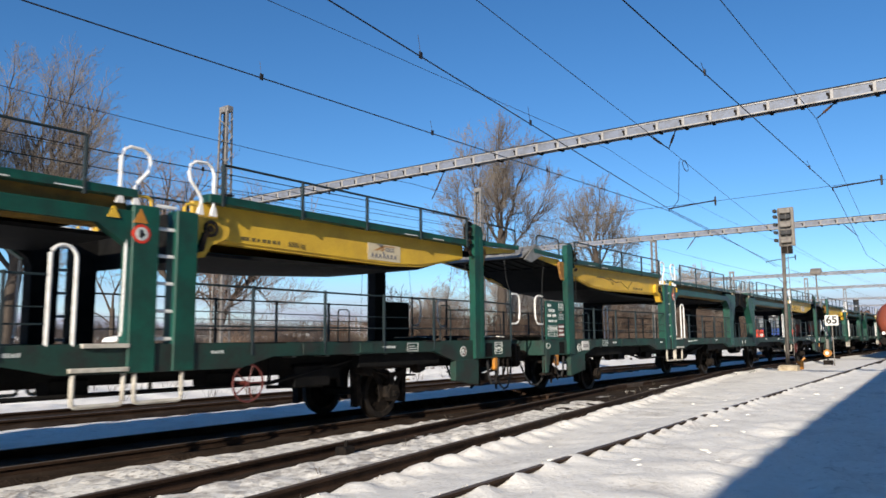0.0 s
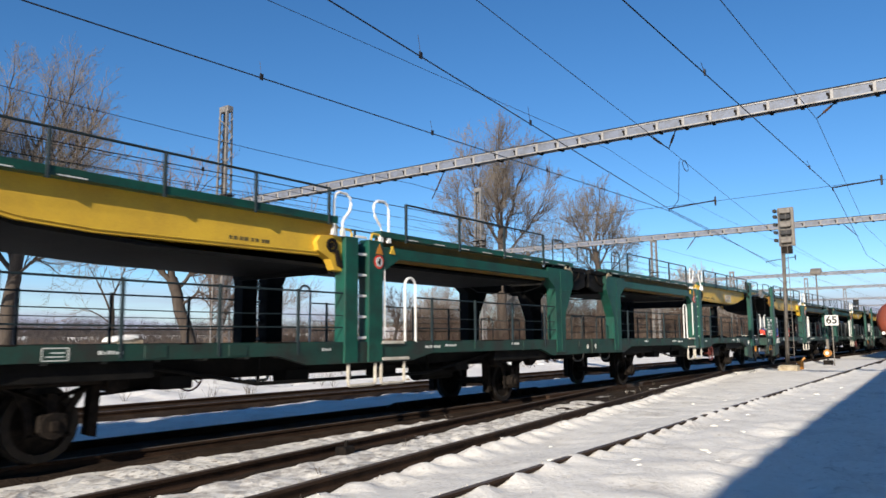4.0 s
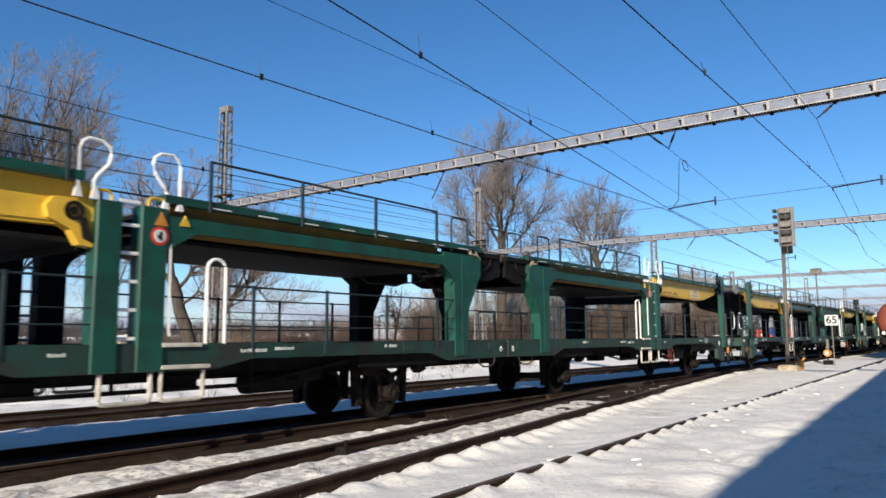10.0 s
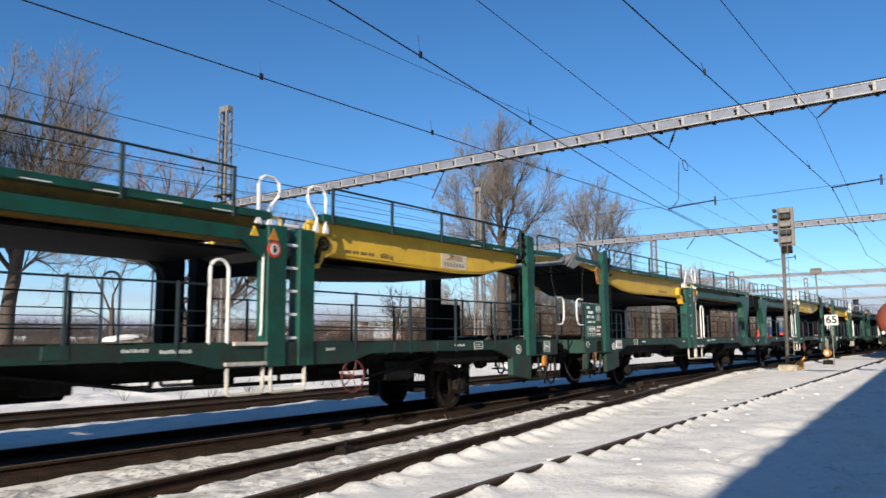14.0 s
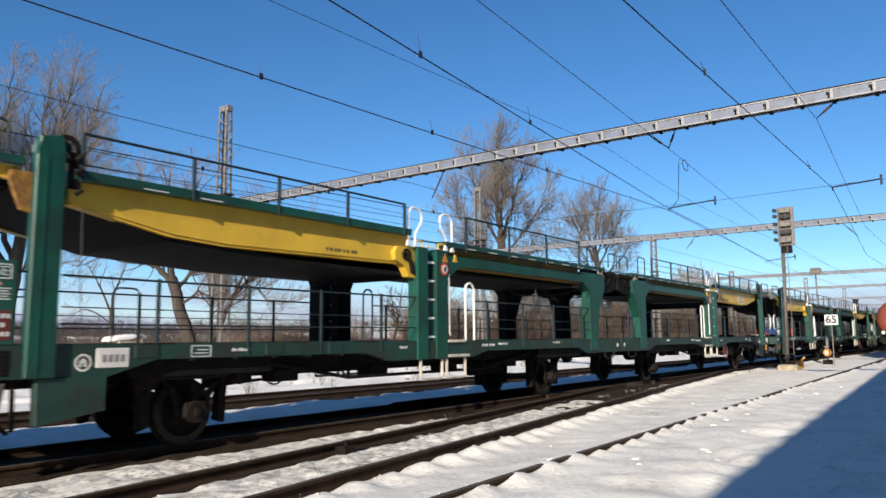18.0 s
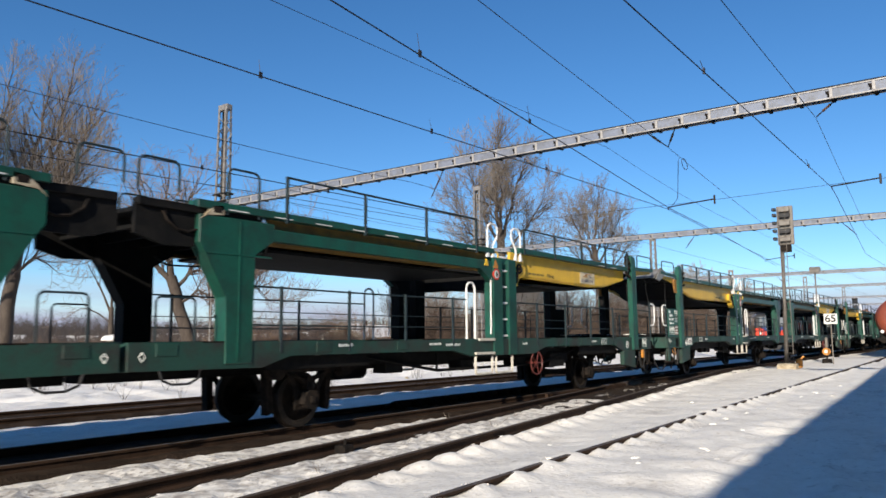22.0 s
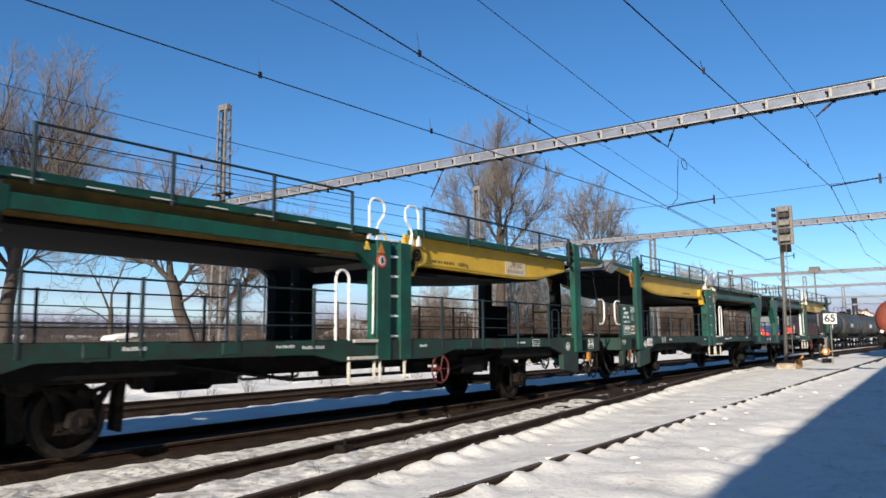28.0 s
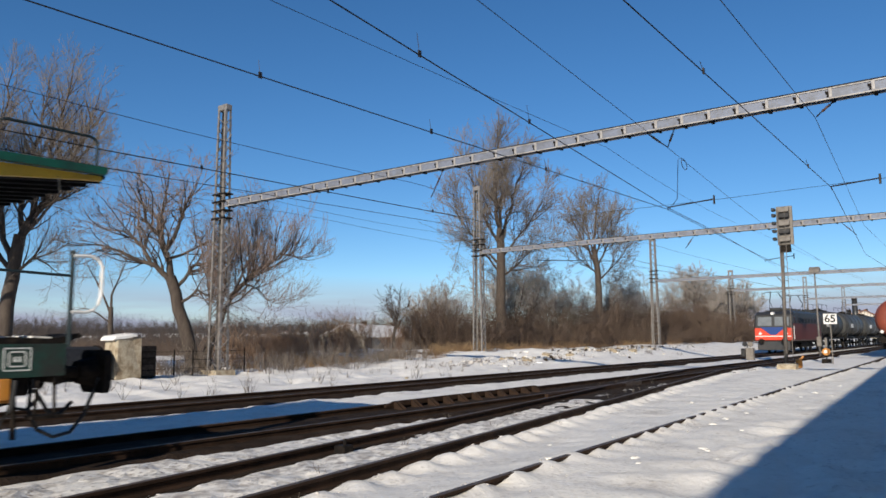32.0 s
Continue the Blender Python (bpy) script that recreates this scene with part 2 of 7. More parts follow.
def part(name, bm, mat, parent, label="", smooth=False):
    """One mesh object under a thing or under a part (no parent: a thing or a piece of the setting)."""
    ob = new(name, finish(bm, name, mat, smooth) if isinstance(bm, bmesh.types.BMesh) else bm)
    if parent:
        ob.parent = parent
    if label:
        tagged(ob, label)
    return ob


def repeat(ob, x, y, z, rz=0, parent=None):
    """Another object on the same mesh."""
    o = new(ob.name.split(".")[0], ob.data)
    o.parent = parent or ob.parent
    o.matrix_basis = pose(x, y, z, 0, 0, rz)
    if "label" in ob.keys():
        o["label"] = ob["label"]
    return o


def box(bm, x0, x1, y0, y1, z0, z1, bevel=0.0):
    x0, x1, y0, y1, z0, z1 = min(x0, x1), max(x0, x1), min(y0, y1), max(y0, y1), min(z0, z1), max(z0, z1)
    vs = [bm.verts.new(c) for c in ((x0, y0, z0), (x1, y0, z0), (x1, y1, z0), (x0, y1, z0), (x0, y0, z1), (x1, y0, z1), (x1, y1, z1), (x0, y1, z1))]
    fs = [bm.faces.new([vs[i] for i in q]) for q in ((3, 2, 1, 0), (4, 5, 6, 7), (0, 1, 5, 4), (1, 2, 6, 5), (2, 3, 7, 6), (3, 0, 4, 7))]
    if bevel:
        es = list({e for f in fs for e in f.edges})
        bmesh.ops.bevel(bm, geom=es, offset=bevel, segments=1, affect="EDGES")
    return bm


def prism(bm, pts, y0, y1, bevel=0.0):
    """A polygon of (x, z) carried from y0 to y1."""
    a = [bm.verts.new((x, y0, z)) for x, z in pts]
    b = [bm.verts.new((x, y1, z)) for x, z in pts]
    k = len(pts)
    fs = [bm.faces.new(a), bm.faces.new(b[::-1])] + [bm.faces.new((a[i], b[i], b[(i + 1) % k], a[(i + 1) % k])) for i in range(k)]
    if bevel:
        es = list({e for f in fs for e in f.edges})
        bmesh.ops.bevel(bm, geom=es, offset=bevel, segments=1, affect="EDGES")
    return bm


def prism_x(bm, pts, x0, x1):
    """A solid between x0 and x1 from an outline of (y, z) places."""
    a, b = [bm.verts.new((x0, y, z)) for y, z in pts], [bm.verts.new((x1, y, z)) for y, z in pts]
    bm.faces.new(a), bm.faces.new(b[::-1])
    for i in range(len(pts)):
        j = (i + 1) % len(pts)
        bm.faces.new((a[i], b[i], b[j], a[j]))
    return bm


def tube(bm, path, r, n=6, r1=None, closed=False):
    """A round bar along a path, tapering to r1."""
    path = [Vector(q) for q in path]
    rings = []
    for i, q in enumerate(path):
        if closed:
            d = path[(i + 1) % len(path)] - path[i - 1]
        else:
            d = path[min(i + 1, len(path) - 1)] - path[max(i - 1, 0)]
        d.normalize()
        side = d.cross(Vector((0, 0, 1)) if abs(d.z) < 0.9 else Vector((1, 0, 0))).normalized()
        up = side.cross(d)
        rr = r if r1 is None else r + (r1 - r) * i / (len(path) - 1)
        rings.append([bm.verts.new(q + (side * math.cos(2 * math.pi * j / n) + up * math.sin(2 * math.pi * j / n)) * rr) for j in range(n)])
    m = len(rings)
    for i in range(m if closed else m - 1):
        a, b = rings[i], rings[(i + 1) % m]
        for j in range(n):
            bm.faces.new((a[j], a[(j + 1) % n], b[(j + 1) % n], b[j]))
    if not closed:
        bm.faces.new(rings[0][::-1]), bm.faces.new(rings[-1])
    return bm


def disc(bm, x, y0, y1, z, r, n=20, r_in=0.0):
    """A round plate or ring with its axis along y."""
    def ring(y, q):
        return [bm.verts.new((x + q * math.cos(2 * math.pi * i / n), y, z + q * math.sin(2 * math.pi * i / n))) for i in range(n)]
    a, b = ring(y0, r), ring(y1, r)
    if r_in:
        c, d = ring(y0, r_in), ring(y1, r_in)
    for i in range(n):
        j = (i + 1) % n
        bm.faces.new((a[i], b[i], b[j], a[j]))
        if r_in:
            bm.faces.new((c[i], c[j], d[j], d[i])), bm.faces.new((a[i], a[j], c[j], c[i])), bm.faces.new((b[i], d[i], d[j], b[j]))
    if not r_in:
        bm.faces.new(a), bm.faces.new(b[::-1])
    return bm


def arc(x0, x1, z0, z1, y, k=5, r=0.1):
    """Path of an upside-down U with rounded corners from (x0, z0) up to z1 and down at x1."""
    path = [(x0, y, z0)]
    for i in range(k + 1):
        a = math.pi - math.pi / 2 * i / k
        path.append((x0 + r + r * math.cos(a), y, z1 - r + r * math.sin(a)))
    for i in range(k + 1):
        a = math.pi / 2 - math.pi / 2 * i / k
        path.append((x1 - r + r * math.cos(a), y, z1 - r + r * math.sin(a)))
    return path + [(x1, y, z0)]


def empty(name, label, category, group="", m=None, kind=""):
    ob = tagged(new(name), label, category, group, kind)
    if m is not None:
        ob.matrix_basis = m
    return ob


def setting(name, bm, mat, label="", smooth=False):
    return tagged(part(name, bm, mat, None, "", smooth), label, kind="structure")


def BM():
    return bmesh.new()


# ---------- ground ----------
TRACK_Y, GAUGE = 10.21, 0.752          # the train's track: centre line and half distance of rail heads
FAR_Y, FAR_SLOPE = 15.95, -0.021       # the track beyond it runs slightly towards it
NEAR_Y, NEAR_SLOPE = 3.55, 0.030       # the snowed-in track in front


def wobble(x, y, s, seed):
    """Smooth value noise in -1..1 on numpy arrays."""
    def rnd(i, j):
        h = np.sin(i * 127.1 + j * 311.7 + seed * 74.7) * 43758.5453
        return h - np.floor(h)
    u, v = x / s, y / s
    i, j = np.floor(u), np.floor(v)
    f, g = u - i, v - j
    f, g = f * f * (3 - 2 * f), g * g * (3 - 2 * g)
    a = rnd(i, j) * (1 - f) + rnd(i + 1, j) * f
    b = rnd(i, j + 1) * (1 - f) + rnd(i + 1, j + 1) * f
    return (a * (1 - g) + b * g) * 2 - 1


def branch_y(x):
    """Near rail of the branch that leaves the train's track."""
    return np.where(x < 33, 6.85 + 0.132 * (x - 13.2), 9.46)


def ground_z(x, y):
    z = np.full_like(x, -0.16)
    near = np.clip((5.6 - y) / 0.9, 0, 1)
    z += near * 0.075
    z += 0.024 * wobble(x, y, 1.7, 1) + 0.018 * wobble(x, y, 0.6, 2) + 0.018 * wobble(x, y, 0.27, 3)
    drift = np.exp(-((y - (branch_y(x) - 0.30)) / 0.22) ** 2)
    z += drift * (0.055 + 0.05 * np.cos(2 * np.pi * x / 0.66 + 1.5 * wobble(x, y, 3, 9)))
    rail = np.exp(-((y - (4.28 + NEAR_SLOPE * (x - 5.7) * 0.9)) / 0.2) ** 2)
    z += rail * (0.055 + 0.035 * np.cos(2 * np.pi * x / 0.7 + 2 * wobble(x, y, 2.2, 12)) + 0.02 * wobble(x, y, 2.5, 11))
    tread = np.clip((3.6 - y) / 1.0, 0, 1) * np.clip((x - 3) / 2, 0, 1)
    z += tread * (0.075 * wobble(x, y, 0.42, 5) + 0.04 * wobble(x, y, 0.9, 6) + 0.04 * np.clip(wobble(x, y, 0.25, 21), 0.1, 1))
    under = np.exp(-((y - TRACK_Y) / 1.05) ** 4)
    z -= under * 0.06
    far = np.exp(-((y - FAR_Y - FAR_SLOPE * x) / 1.0) ** 4)
    z -= far * 0.03
    bank = np.clip((y - 17.6) / 3.0, 0, 1)
    z += bank * (0.10 + 0.12 * wobble(x, y, 2.6, 7) + 0.08 * wobble(x, y, 0.9, 8) + 0.05 * wobble(x, y, 0.4, 15))
    knoll = np.clip((x - 26) / 16, 0, 1) * np.clip((y - 17.2) / 3.5, 0, 1) * np.clip((60 - y) / 20, 0, 1)
    z += knoll * (0.50 + 0.20 * wobble(x, y, 3.5, 10) + 0.14 * wobble(x, y, 1.1, 16))
    z -= np.clip((y - 60) / 60, 0, 1) * 1.4
    z += np.clip((y - 150) / 220, 0, 1) * 0.9
    return z


def graded(a, b, step, lo, hi, grow=1.22):
    mid = list(np.arange(a, b, step))
    s, q, left = step, a, []
    while q > lo:
        s *= grow
        q -= s
        left.append(q)
    s, q, right = step, b, []
    while q < hi:
        right.append(q)
        s *= grow
        q += s
    return np.array(left[::-1] + mid + right + [hi])


gx, gy = graded(2, 36, 0.13, -2500, 4000, 1.10), graded(1.2, 21, 0.11, -2500, 4000, 1.12)
GX, GY = np.meshgrid(gx, gy)
GZ = ground_z(GX, GY)
nx, ny = len(gx), len(gy)
idx = np.arange(nx * ny).reshape(ny, nx)
quads = np.stack([idx[:-1, :-1], idx[:-1, 1:], idx[1:, 1:], idx[1:, :-1]], -1).reshape(-1, 4)
me = bpy.data.meshes.new("ground")
me.from_pydata(np.stack([GX, GY, GZ], -1).reshape(-1, 3).tolist(), [], quads.tolist())
me.materials.append(SNOW)
for f in me.polygons:
    f.use_smooth = True
tagged(new("ground", me), "snow-covered ground, uneven and trodden between the tracks", "snow", kind="structure")


def strip(name, x0, x1, ya, yb, z, mat, label, step=0.35, rough=0.02, seed=3):
    """A low bed of ballast between two lines ya(x) and yb(x)."""
    xs = np.arange(x0, x1 + step, step)
    v = np.linspace(0, 1, 9)
    X, V = np.meshgrid(xs, v)
    jag = 0.10 * wobble(X, V * 0, 0.5, seed) + 0.10 * wobble(X, V * 0, 1.6, seed + 1)
    Y = ya(X) * (1 - V) + yb(X) * V + np.where(V < 0.01, jag, 0) + np.where(V > 0.99, -jag, 0)
    Z = z + rough * wobble(X, Y, 0.25, seed) + 0.5 * rough * wobble(X, Y, 0.1, seed + 2) - np.where((V < 0.01) | (V > 0.99), 0.10, 0)
    i = np.arange(X.size).reshape(X.shape)
    q = np.stack([i[:-1, :-1], i[:-1, 1:], i[1:, 1:], i[1:, :-1]], -1).reshape(-1, 4)
    m = bpy.data.meshes.new(name)
    m.from_pydata(np.stack([X, Y, Z], -1).reshape(-1, 3).tolist(), [], q.tolist())
    m.materials.append(mat)
    return tagged(new(name, m), label, "ballast", kind="structure")


strip("track_bed", -30, 140, lambda x: TRACK_Y - 1.30 + 0 * x, lambda x: TRACK_Y + 0.98 + 0 * x, -0.115, BEDDARK, "dark oily ballast bed under the rails")
strip("track_bed_far", -30, 190, lambda x: FAR_Y - 1.15 + FAR_SLOPE * x, lambda x: FAR_Y + 1.25 + FAR_SLOPE * x, -0.095, BEDDARK, "dark ballast bed of the track beyond", seed=7)
strip("track_bed_branch", -20, 20, lambda x: branch_y(x) + 1.28, lambda x: branch_y(x) + 1.80, -0.135, BED, "brown ballast with patches of snow beside the branch rail", seed=11)
strip("snow_between_rails", -12, 17, lambda x: branch_y(x) + 0.17, lambda x: branch_y(x) + 1.36, -0.118, GRITSNOW, "gritty trodden snow between the branch rails", step=0.16, rough=0.03, seed=23)
strip("snow_beside_rails", -12, 12, lambda x: branch_y(x) + 1.74, lambda x: np.minimum(branch_y(x) + 3.2, TRACK_Y - 1.25), -0.122, GRITSNOW, "gritty snow beside the main track", step=0.16, rough=0.03, seed=27)
strip("track_bed_rail", -20, 28, lambda x: branch_y(x) - 0.10, lambda x: branch_y(x) + 0.16, -0.125, BED, "brown ballast along the branch rail", seed=13)
strip("track_bed_switch", 14, 60, lambda x: np.clip(branch_y(x) + 0.1, 7.2, 9.0), lambda x: TRACK_Y - 0.95 + 0 * x, -0.13, BED, "brown ballast with snow patches at the switch", seed=17)


# ---------- rails ----------
def rail_mesh(name, line, x0, x1, step, head=0.036):
    """A flat-bottomed rail along y = line(x), its head at z = 0."""
    prof = ((-0.065, -0.15), (0.065, -0.15), (0.065, -0.138), (0.012, -0.115), (0.010, -0.045), (head, -0.035), (head, -0.004),
            (head - 0.006, 0.0), (-head + 0.006, 0.0), (-head, -0.004), (-head, -0.035), (-0.010, -0.045), (-0.012, -0.115), (-0.065, -0.138))
    bm = BM()
    rings = []
    x = x0
    while x <= x1 + 1e-6:
        rings.append([bm.verts.new((x, float(line(np.float64(x))) + a, b)) for a, b in prof])
        x += step
    k = len(prof)
    for a, b in zip(rings, rings[1:]):
        for i in range(k):
            f = bm.faces.new((a[i], b[i], b[(i + 1) % k], a[(i + 1) % k]))
            f.material_index = 1 if i in (6, 7, 8) else 0
    m = finish(bm, name, RUST)
    m.materials.append(RAILTOP)
    return m


def rail(line, x0, x1, step, label):
    return tagged(new("rail", rail_mesh("rail", line, x0, x1, step)), label, "rail", kind="structure")


rail(lambda x: TRACK_Y - GAUGE + 0 * x, -40, 400, 44, "brown steel running rail with a worn head")
rail(lambda x: TRACK_Y + GAUGE + 0 * x, -40, 400, 44, "brown steel running rail with a worn head")
rail(lambda x: FAR_Y - GAUGE + FAR_SLOPE * x, -40, 260, 30, "brown rail of the track beyond")
rail(lambda x: FAR_Y + GAUGE + FAR_SLOPE * x, -40, 260, 30, "brown rail of the track beyond")
rail(branch_y, -30, 32, 1.0, "rusty near rail of the branch track")
rail(lambda x: branch_y(x) + 2 * GAUGE, -30, 32, 1.0, "rusty rail of the branch track leading to the switch")
rail(lambda x: 4.28 + NEAR_SLOPE * (x - 5.7) * 0.9 + 0.006 * np.sin(x), -20, 120, 2.0, "rusty rail nearly buried in drifted snow")

# guard rail with its chairs beside the far running rail, opposite the crossing
guard = empty("guard_rail", "rusty guard rail on cast chairs beside the running rail", "guard rail", m=pose(0, TRACK_Y + GAUGE - 0.14, 0))
bm = BM()
prism(bm, [(12.4, -0.02), (12.7, 0.055), (19.0, 0.055), (19.3, -0.02), (19.3, -0.06), (12.4, -0.06)], -0.03, 0.03, 0.006)
part("bar", bm, RUST, guard)
bm = BM()
for q in (-0.085, 0.045):
    prism_x(bm, [(-0.30, -0.13), (-0.035, -0.13), (-0.035, 0.04), (-0.09, 0.03)], q, q + 0.04)
box(bm, -0.13, 0.13, -0.34, 0.1, -0.16, -0.125, 0.006)
chair = part("chair", bm, RUST, guard)
chair.location.x = 12.75
for k in range(1, 11):
    repeat(chair, 12.75 + 0.61 * k, 0, 0)
# crossing nose and wing rails
frog = empty("switch_crossing", "rusty steel crossing where two rails meet", "switch part", m=pose(20.4, TRACK_Y - GAUGE, 0))
for k, (x0, x1, y0, y1) in enumerate(((-3.4, 1.6, -0.17, -0.06), (-3.0, 2.4, 0.10, 0.20))):
    bm = BM()
    prism(bm, [(x0, -0.12), (x1, -0.12), (x1, -0.01), (x0, -0.01)], y0, y1, 0.01)
    part("wing_rail", bm, RUST, frog)
bm = BM()
prism(bm, [(-0.4, -0.13), (3.2, -0.13), (3.2, -0.004), (-0.4, -0.03)], -0.05, 0.06, 0.01)
part("nose", bm, RAILTOP, frog)
tub = BM()
box(tub, -0.12, 0.10, -0.10, 0.10, 0, 0.16, 0.02)
tube(tub, [(0, 0, 0.14), (0.02, 0.0, 0.24)], 0.025)
marker = tagged(part("track_stake", tub, GRIME, None), "small dark stake in the snow between rails", "stake")
marker.location = (7.6, 7.38, -0.18)


# ---------- the train ----------
HALF_G, HALF_Y, PERIOD, SPEED, START = 9.05, 9.45, 37.00, 13.05, 5.50
W = 1.46                                # half width of a wagon


def side_list():
    return (-1, 1)


def ribbed(a, c, top, under, low, k):
    """Profile of a plate with k cross ribs below it."""
    pts = [(c, top), (a, top), (a, under)]
    step = (c - a) / k
    for i in range(k):
        u = a + step * (i + 0.4)
        pts += [(u, under), (u, low), (u + 0.08, low), (u + 0.08, under)]
    return pts + [(c, under)]


RECESS = 0.14


def lettering(body, size, mat):
    """Words as a thin raised mesh in the built-in font."""
    txt = bpy.data.curves.new("words", "FONT")
    txt.body, txt.size, txt.align_x, txt.align_y, txt.extrude = body, size, "CENTER", "CENTER", 0.003
    tob = new("words_source", txt)
    bpy.context.view_layer.update()
    m = bpy.data.meshes.new_from_object(tob.evaluated_get(bpy.context.evaluated_depsgraph_get()))
    bpy.data.objects.remove(tob)
    m.materials.clear()
    m.materials.append(mat)
    return m


def build_wagon(near):
    """A double-deck car transporter unit: green end at -x, yellow end at +x, ladder at x = 0, rail tops at z = 0; marks on the near side."""
    un = empty("car_transport_wagon", "empty double-deck car transport wagon, green frame, yellow deck girders", "railway wagon", "wagons of the passing train")
    sill = [(-9.0, 1.42), (8.7, 1.42), (8.7, 1.05), (6.5, 1.02), (5.85, 1.22), (1.85, 1.22), (1.25, 1.06), (-1.35, 1.06), (-2.0, 1.20), (-6.3, 1.20), (-6.85, 1.03), (-9.0, 1.05)]
    for s in side_list():
        y = s * W
        bm = BM()
        prism(bm, sill, y, y - s * 0.10, 0.006)
        o = part("side_sill", bm, GREEN_DIRTY, un, "grimy dark green side sill with stencilled data")
        # stake pockets, ribs and stencils on the sill
        for k, u in enumerate((-8.45, -5.6, -3.6, 2.6, 3.9, 6.0) if s == near else ()):
            b = BM()
            box(b, u - 0.16, u + 0.16, y + s * 0.012, y - s * 0.02, 1.235, 1.40, 0.006)
            part("stake_pocket", b, GREEN_DIRTY, o)
        for u, w, z, h in ((-2.6, 0.36, 1.33, 0.045), (-2.0, 0.5, 1.31, 0.05), (0.85, 0.22, 1.30, 0.045), (4.5, 0.30, 1.32, 0.045), (-5.1, 0.3, 1.34, 0.05)) if s == near else ():
            b = BM()
            q, k = u - w / 2, 0
            while q < u + w / 2 - 0.02:
                e = (0.034, 0.05, 0.028, 0.042)[k % 4]
                box(b, q, q + e, y + s * 0.004, y - s * 0.01, z - h / 2, z + h / 2 - (0.012 if k % 3 == 1 else 0))
                q, k = q + e + 0.016, k + 1
            tagged(part("stencil", b, LETTER, o), kind="stuff")
        if s == near:
            b = BM()
            for q0, q1, z0, z1 in ((5.02, 5.34, 1.375, 1.39), (5.02, 5.34, 1.23, 1.245), (5.02, 5.035, 1.23, 1.39), (5.325, 5.34, 1.23, 1.39), (5.07, 5.29, 1.275, 1.29), (5.07, 5.24, 1.32, 1.335)):
                box(b, q0, q1, y + s * 0.004, y - s * 0.01, z0, z1)
            part("stencil_frame", b, LETTER, o)
            # scorched patches and worn edges along the top flange
            b = BM()
            for q, w in ((-7.9, 0.5), (-4.6, 0.9), (-3.0, 0.4), (1.5, 0.6), (3.2, 0.35), (5.6, 0.45)):
                box(b, q, q + w, y + s * 0.003, y - s * 0.09, 1.405, 1.428, 0.004)
            tagged(part("flange_wear", b, GRIME, o, "grimy worn flange edge"), kind="stuff")
        # green end portal post with its bracket, and the green beam over it
        bm = BM()
        prism(bm, [(-7.54, 1.10), (-7.06, 1.10), (-7.06, 2.70), (-6.68, 2.93), (-6.68, 3.20), (-8.02, 3.20), (-8.02, 2.80), (-7.90, 2.66), (-7.54, 2.05)], y + s * 0.02, y - s * 0.24, 0.012)
        post = part("portal_post", bm, GREEN, un, "green portal post widening into the upper beam")
        # far-side posts get a black plate: the shade inside them as colour
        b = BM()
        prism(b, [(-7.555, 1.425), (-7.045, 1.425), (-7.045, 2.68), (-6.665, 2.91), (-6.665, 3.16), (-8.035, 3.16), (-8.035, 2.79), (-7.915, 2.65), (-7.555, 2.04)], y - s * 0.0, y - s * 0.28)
        part("inner_channel", b, UNDER, post, "black plate inside the post, carrying the far-side shade") if s != near else b.free()
        b = BM()
        box(b, -7.34, -7.31, y + s * 0.03, y, 1.15, 3.15)
        box(b, -7.9, -6.75, y + s * 0.03, y, 2.66, 2.685)
        part("weld_seam", b, GREEN, post) if s == near else b.free()
        bm = BM()
        prism(bm, [(-6.70, 2.93), (-0.98, 2.93), (-0.55, 2.66), (-0.40, 2.66), (-0.40, 3.12), (-6.70, 3.12)], y + s * 0.015, y - s * 0.14, 0.01)
        part("side_beam", bm, GREEN, un, "green upper side beam")
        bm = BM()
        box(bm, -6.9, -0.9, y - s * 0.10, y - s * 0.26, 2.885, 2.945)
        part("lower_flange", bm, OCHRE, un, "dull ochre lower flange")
        # deck edge is yellow; the curb's shade is put into its ochre
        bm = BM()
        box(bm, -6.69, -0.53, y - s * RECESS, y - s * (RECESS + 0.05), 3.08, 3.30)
        part("deck_edge", bm, OCHRE, un, "yellow deck edge under the curb, in an ochre holding its shade")
        # yellow girder of the other half
        bm = BM()
        prism(bm, [(0.46, 2.90), (4.7, 2.85), (5.6, 2.90), (7.03, 3.14), (7.03, 3.42), (0.46, 3.42)], y - s * RECESS, y - s * (RECESS + 0.07), 0.006)
        prism(bm, [(0.50, 2.86), (4.72, 2.81), (5.65, 2.86), (7.0, 3.11), (7.0, 3.15), (5.6, 2.905), (4.7, 2.855), (0.5, 2.905)], y - s * (RECESS + 0.02), y - s * 0.32)
        gird = part("yellow_girder", bm, YELLOW, un, "bright yellow upper deck girder")
        if s == near:
            b = BM()
            prism(b, [(0.45, 2.60), (0.62, 2.62), (0.72, 2.80), (1.0, 2.92), (1.04, 3.06), (0.95, 3.18), (0.45, 3.20)], y - s * 0.05, y - s * 0.22, 0.006)
            part("hinge_bracket", b, YELLOW, gird)
            b = BM()
            disc(b, 0.70, y - s * 0.02, y - s * 0.06, 3.03, 0.12, 18, 0.075)
            disc(b, 0.70, y - s * 0.035, y - s * 0.06, 3.03, 0.05, 12)
            prism(b, [(0.46, 2.66), (0.58, 2.70), (0.64, 2.94), (0.56, 2.96)], y - s * 0.01, y - s * 0.06)
            part("hinge_pin", b, GRIME, gird)
        else:
            # far-side brackets are black: their shade is put into the colour
            b = BM()
            prism(b, [(-0.50, 2.50), (-0.50, 3.0), (-0.86, 3.0), (-0.74, 2.80), (-0.60, 2.70)], y - s * 0.02, y - s * 0.27)
            part("knee_bracket", b, UNDER, un, "black knee bracket under the deck, far-side shade in its colour")
            b = BM()
